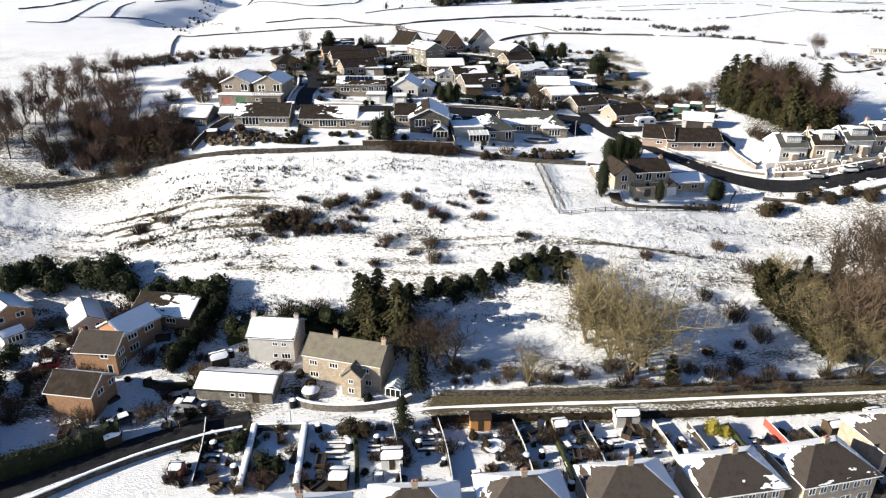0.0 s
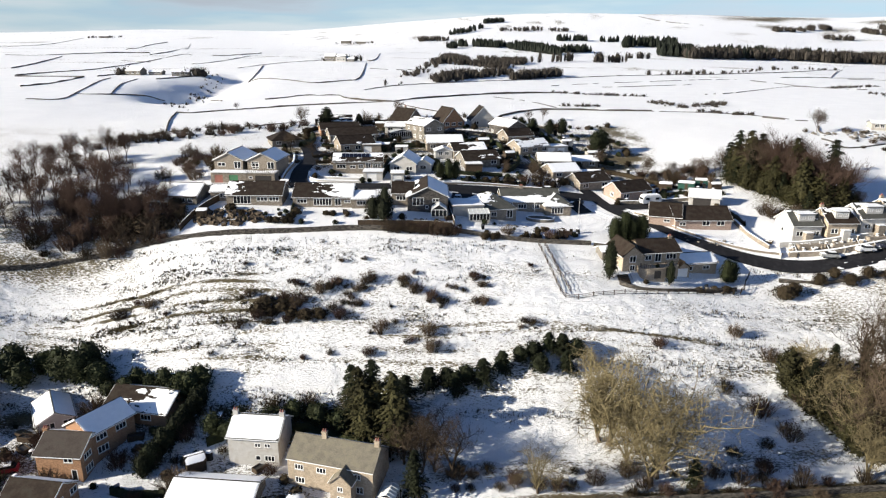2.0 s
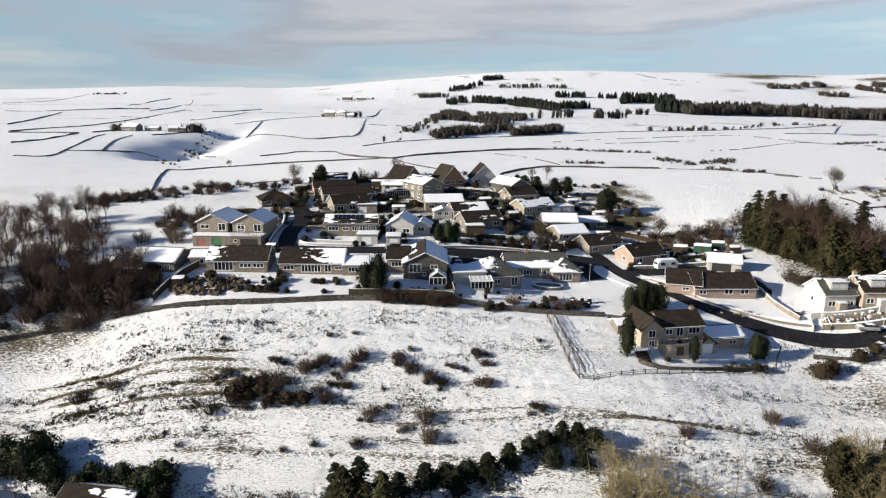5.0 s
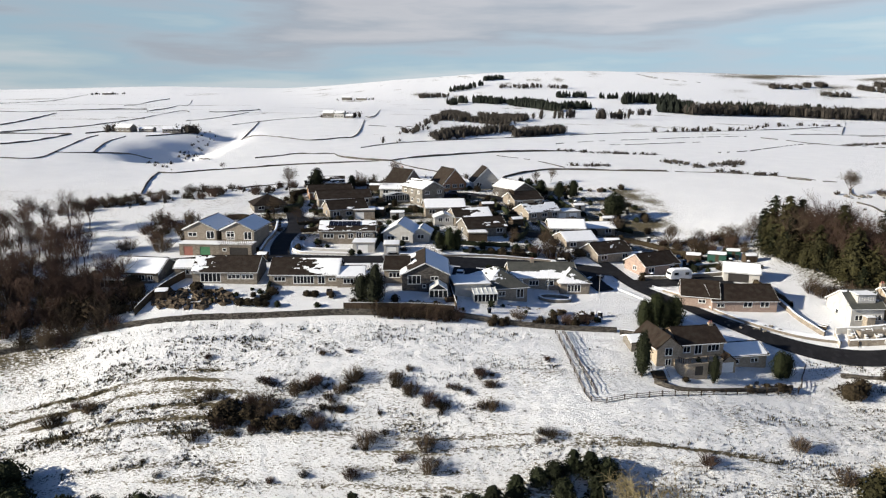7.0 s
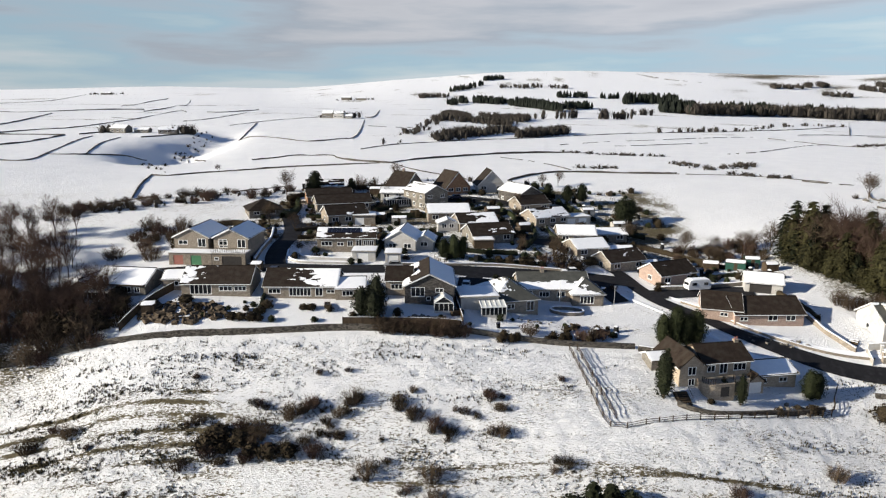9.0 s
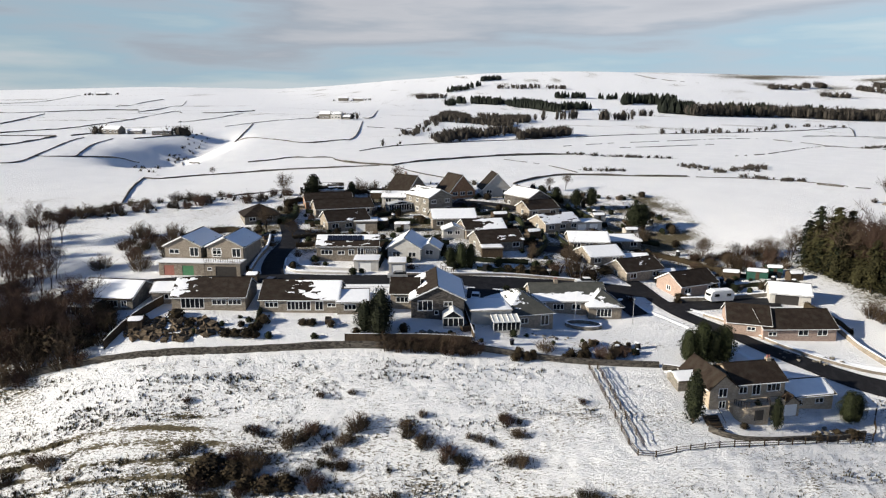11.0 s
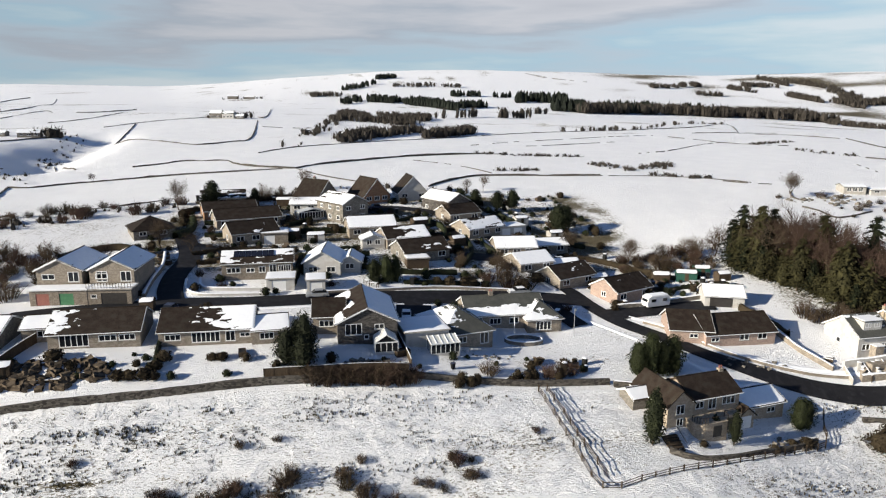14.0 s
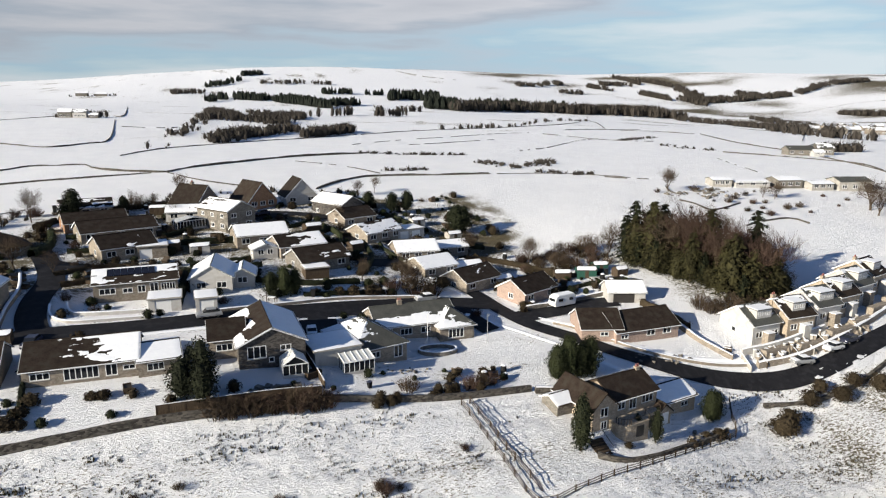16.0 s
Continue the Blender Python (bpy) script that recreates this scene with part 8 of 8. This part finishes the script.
def beds(x, y, rz, n, w, label):
    """Rows of a vegetable plot: dark soil boards with snow between."""
    o = thing("vegetable_plot", pose(x, y, gz(x, y), 0, 0, rz), label, "garden bed")
    for i in range(n):
        part("raised_bed", Shape().box(-w / 2, i * 1.15, -0.4, w / 2, i * 1.15 + 0.5, 0.32), TIMBER, o)
        part("snow", Shape().box(-w / 2 + 0.08, i * 1.15 + 0.16, 0.32, w / 2 - 0.08, i * 1.15 + 0.44, 0.4), SNOW, o)
    return o


for bx, by, br, bn, bw in ((-22.6, -91.5, 4, 4, 2.6), (-12.5, -87, 2, 5, 3.0), (-6.4, -85.5, 2, 3, 2.6), (1.4, -85, 4, 4, 2.8), (24.6, -86.5, 6, 4, 2.6), (36, -85, 8, 4, 2.8), (47.5, -85.5, 10, 3, 2.6), (66, -86, 12, 3, 2.8), (-31, -88, -4, 4, 2.4), (30.5, -84, 8, 3, 2.4), (53.5, -83.5, 10, 3, 2.2), (-45.5, -9.6, 3, 4, 5.2), (-47.5, -6.0, 3, 2, 3.2), (-29.0, 46, 10, 2, 3), (74, 27, -10, 4, 3.5), (79.5, -5.6, -40, 3, 3.0)):
    beds(bx, by, br, bn, bw, "snow-dusted timber raised beds in rows")


def rubble(x, y, rx, ry, n, seed, mat, label, size=(0.2, 0.6)):
    """A rockery: rough stones lying on the ground."""
    q = random.Random(seed)
    o = thing("rockery", pose(x, y, gz(x, y)), label, "rockery")
    for _ in range(n):
        a, k = q.uniform(0, 6.3), math.sqrt(q.random())
        px, py, r = rx * k * math.cos(a), ry * k * math.sin(a), q.uniform(*size)
        pz = gz(x + px, y + py) - gz(x, y)
        turn = Matrix.Translation((px, py, pz + r * 0.2)) @ Euler((q.uniform(-0.5, 0.5), q.uniform(-0.5, 0.5), q.uniform(0, 6))).to_matrix().to_4x4()
        s = Shape().box(-r, -r * q.uniform(0.5, 0.9), -r * 0.7, r, r * q.uniform(0.5, 0.9), r * q.uniform(0.3, 0.7), turn)
        part("stone", s, mat, o)
    return o


rubble(-46.5, -7.6, 8.6, 3.2, 165, 1, BROWNSTONE, "rockery of rough brown stones filling a garden", (0.25, 0.75))
rubble(0, -8.4, 5.0, 1.2, 34, 2, GRIT, "rubble bank below the gabled house")
rubble(89.5, -9.4, 5.5, 1.6, 60, 3, STONE, "rocky terraced front garden with snow", (0.25, 0.8))
rubble(97.5, -9.4, 5.0, 1.5, 50, 4, STONE, "rocky front garden stepping to the road", (0.25, 0.8))
rubble(108, -7.4, 5, 1.6, 44, 5, STONE, "stony front garden of the terrace", (0.25, 0.8))
rubble(66, -6.0, 6.5, 1.6, 26, 6, GRIT, "scattered stones on a snowy bank", (0.15, 0.4))
rubble(62.5, -22.4, 4.0, 1.2, 26, 7, GRIT, "small stones along a terrace bed", (0.12, 0.35))
rubble(20, -3.5, 4, 1.4, 18, 8, GRIT, "rock edging on a lawn", (0.12, 0.3))
rubble(150, 86, 14, 8, 40, 9, GRIT, "scattered field stones in the snow", (0.3, 0.9))


# posts, low walls and pots that crowd the front gardens of the terrace
clutter = random.Random(31)
for i in range(34):
    x, y = clutter.uniform(83, 114), clutter.uniform(-10.4, -8.0)
    y += max(0, x - 98) * 0.22
    o = thing("garden_pillar", pose(x, y, gz(x, y), 0, 0, clutter.uniform(0, 90)), "short pale stone garden pillar with snow", "pillar", "pillars of the terrace gardens")
    h, r = clutter.uniform(0.7, 2.0), clutter.uniform(0.16, 0.34)
    part("shaft", Shape().box(-r, -r, -0.6, r, r, h), clutter.choice((STONE, RENDER, CONCRETE)), o)
    part("cap", Shape().box(-r - 0.06, -r - 0.06, h, r + 0.06, r + 0.06, h + 0.1), SNOW, o)
for i in range(9):
    x = 81 + i * 3.6
    y = -9.6 + max(0, x - 98) * 0.22
    board_fence([(x, y - 1.6), (x + 0.4, y + 1.4)], 1.1, TIMBER if i % 2 else CONCRETE, "short fence dividing the terrace gardens")


# ---- small things standing about the gardens ----
def compost_bin(label):
    o = thing("compost_bin", Matrix(), label, "compost bin")
    part("drum", Shape().tube([(0, 0, -0.1), (0, 0, 0.85)], [0.42, 0.34], 10), RUBBER, o)
    part("lid", Shape().tube([(0, 0, 0.85), (0, 0, 0.97)], [0.37, 0.2], 10), SNOW, o)
    return o


def planter(label):
    o = thing("planter", Matrix(), label, "planter")
    for sgn in (-1, 1):
        part("side", Shape().box(-0.8, sgn * 0.4 - 0.04, -0.1, 0.8, sgn * 0.4 + 0.04, 0.5), TIMBER, o)
        part("end", Shape().box(sgn * 0.76 - 0.04, -0.36, -0.1, sgn * 0.76 + 0.04, 0.36, 0.5), TIMBER, o)
    part("soil", Shape().box(-0.72, -0.36, -0.1, 0.72, 0.36, 0.38), DOOR_OR_SHADE, o)
    return o


def garden_table(label):
    o = thing("garden_table", Matrix(), label, "table")
    for i in range(5):
        part("slat", Shape().box(-0.75, -0.42 + i * 0.17, 0.70, 0.75, -0.28 + i * 0.17, 0.74), TIMBER, o)
    for a in (-0.65, 0.65):
        for b in (-0.35, 0.35):
            part("leg", Shape().box(a - 0.04, b - 0.04, -0.1, a + 0.04, b + 0.04, 0.70), TIMBER, o)
    part("snow", Shape().slab([(-0.6, -0.3, 0.80), (0.55, -0.34, 0.80), (0.6, 0.3, 0.80), (-0.55, 0.33, 0.80)], 0.06), SNOW, o)
    return o


def wheelie_bin(label):
    o = thing("wheelie_bin", Matrix(), label, "bin")
    rows = [[(-k, -k, z), (k, -k, z), (k, k, z), (-k, k, z), (-k, -k, z)] for k, z in ((0.22, 0.0), (0.29, 0.95))]
    part("tub", Shape().grid(rows), RUBBER, o)
    part("lid", Shape().slab([(-0.32, -0.34, 0.98), (0.32, -0.34, 0.98), (0.32, 0.32, 1.08), (-0.32, 0.32, 1.08)], 0.06), DARKPAINT, o)
    for a in (-0.22, 0.22):
        part("wheel", Shape().tube([(a - 0.03, 0.24, 0.1), (a + 0.03, 0.24, 0.1)], [0.1, 0.1], 8), RUBBER, o)
    return o


def log_pile(label):
    o = thing("log_pile", Matrix(), label, "log pile")
    for i in range(9):
        part("log", Shape().tube([(-0.7 + (i % 4) * 0.36 + 0.18 * (i // 4 % 2), -0.5, 0.14 + 0.26 * (i // 4)), (-0.7 + (i % 4) * 0.36 + 0.18 * (i // 4 % 2), 0.5, 0.14 + 0.26 * (i // 4))], [0.16, 0.16], 7), BARK, o)
    return o


def cold_frame(label):
    o = thing("cold_frame", Matrix(), label, "cold frame")
    part("box", Shape().box(-0.9, -0.5, -0.1, 0.9, 0.5, 0.35), TIMBER, o)
    for a in (-0.88, 0.02):
        part("pane", Shape().slab([(a, -0.5, 0.38), (a + 0.86, -0.5, 0.38), (a + 0.86, 0.5, 0.52), (a, 0.5, 0.52)], 0.04), GLASS, o)
    return o


kinds = [compost_bin("black compost bin with a snowy lid"), planter("dark timber planter with bare soil"), garden_table("dark slatted garden table with snow on it"),
         wheelie_bin("dark wheelie bin beside a fence"), log_pile("pile of cut logs in a garden"), cold_frame("glazed timber cold frame on a plot")]
plots = random.Random(47)
plant(kinds, scatter(plots, 120, -36, 78, -93.5, -79.5, 1.5, clear), plots, (0.9, 1.4), "things in the back gardens", 0.0)
plant(kinds, scatter(plots, 40, -70, -12, -82, -54, 1.8, clear), plots, (0.9, 1.4), "things round the lower houses", 0.0)
plant(kinds, scatter(plots, 64, -48, 66, 14, 96, 1.8, clear), plots, (0.9, 1.5), "things in the estate gardens", 0.0)
plant(kinds, scatter(plots, 20, 56, 82, 20, 36, 1.7, clear), plots, (0.9, 1.4), "things on the allotments", 0.0)
plant(kinds, scatter(plots, 14, -66, 36, -9.5, -4, 1.8, clear), plots, (0.8, 1.2), "things in the front gardens", 0.0)
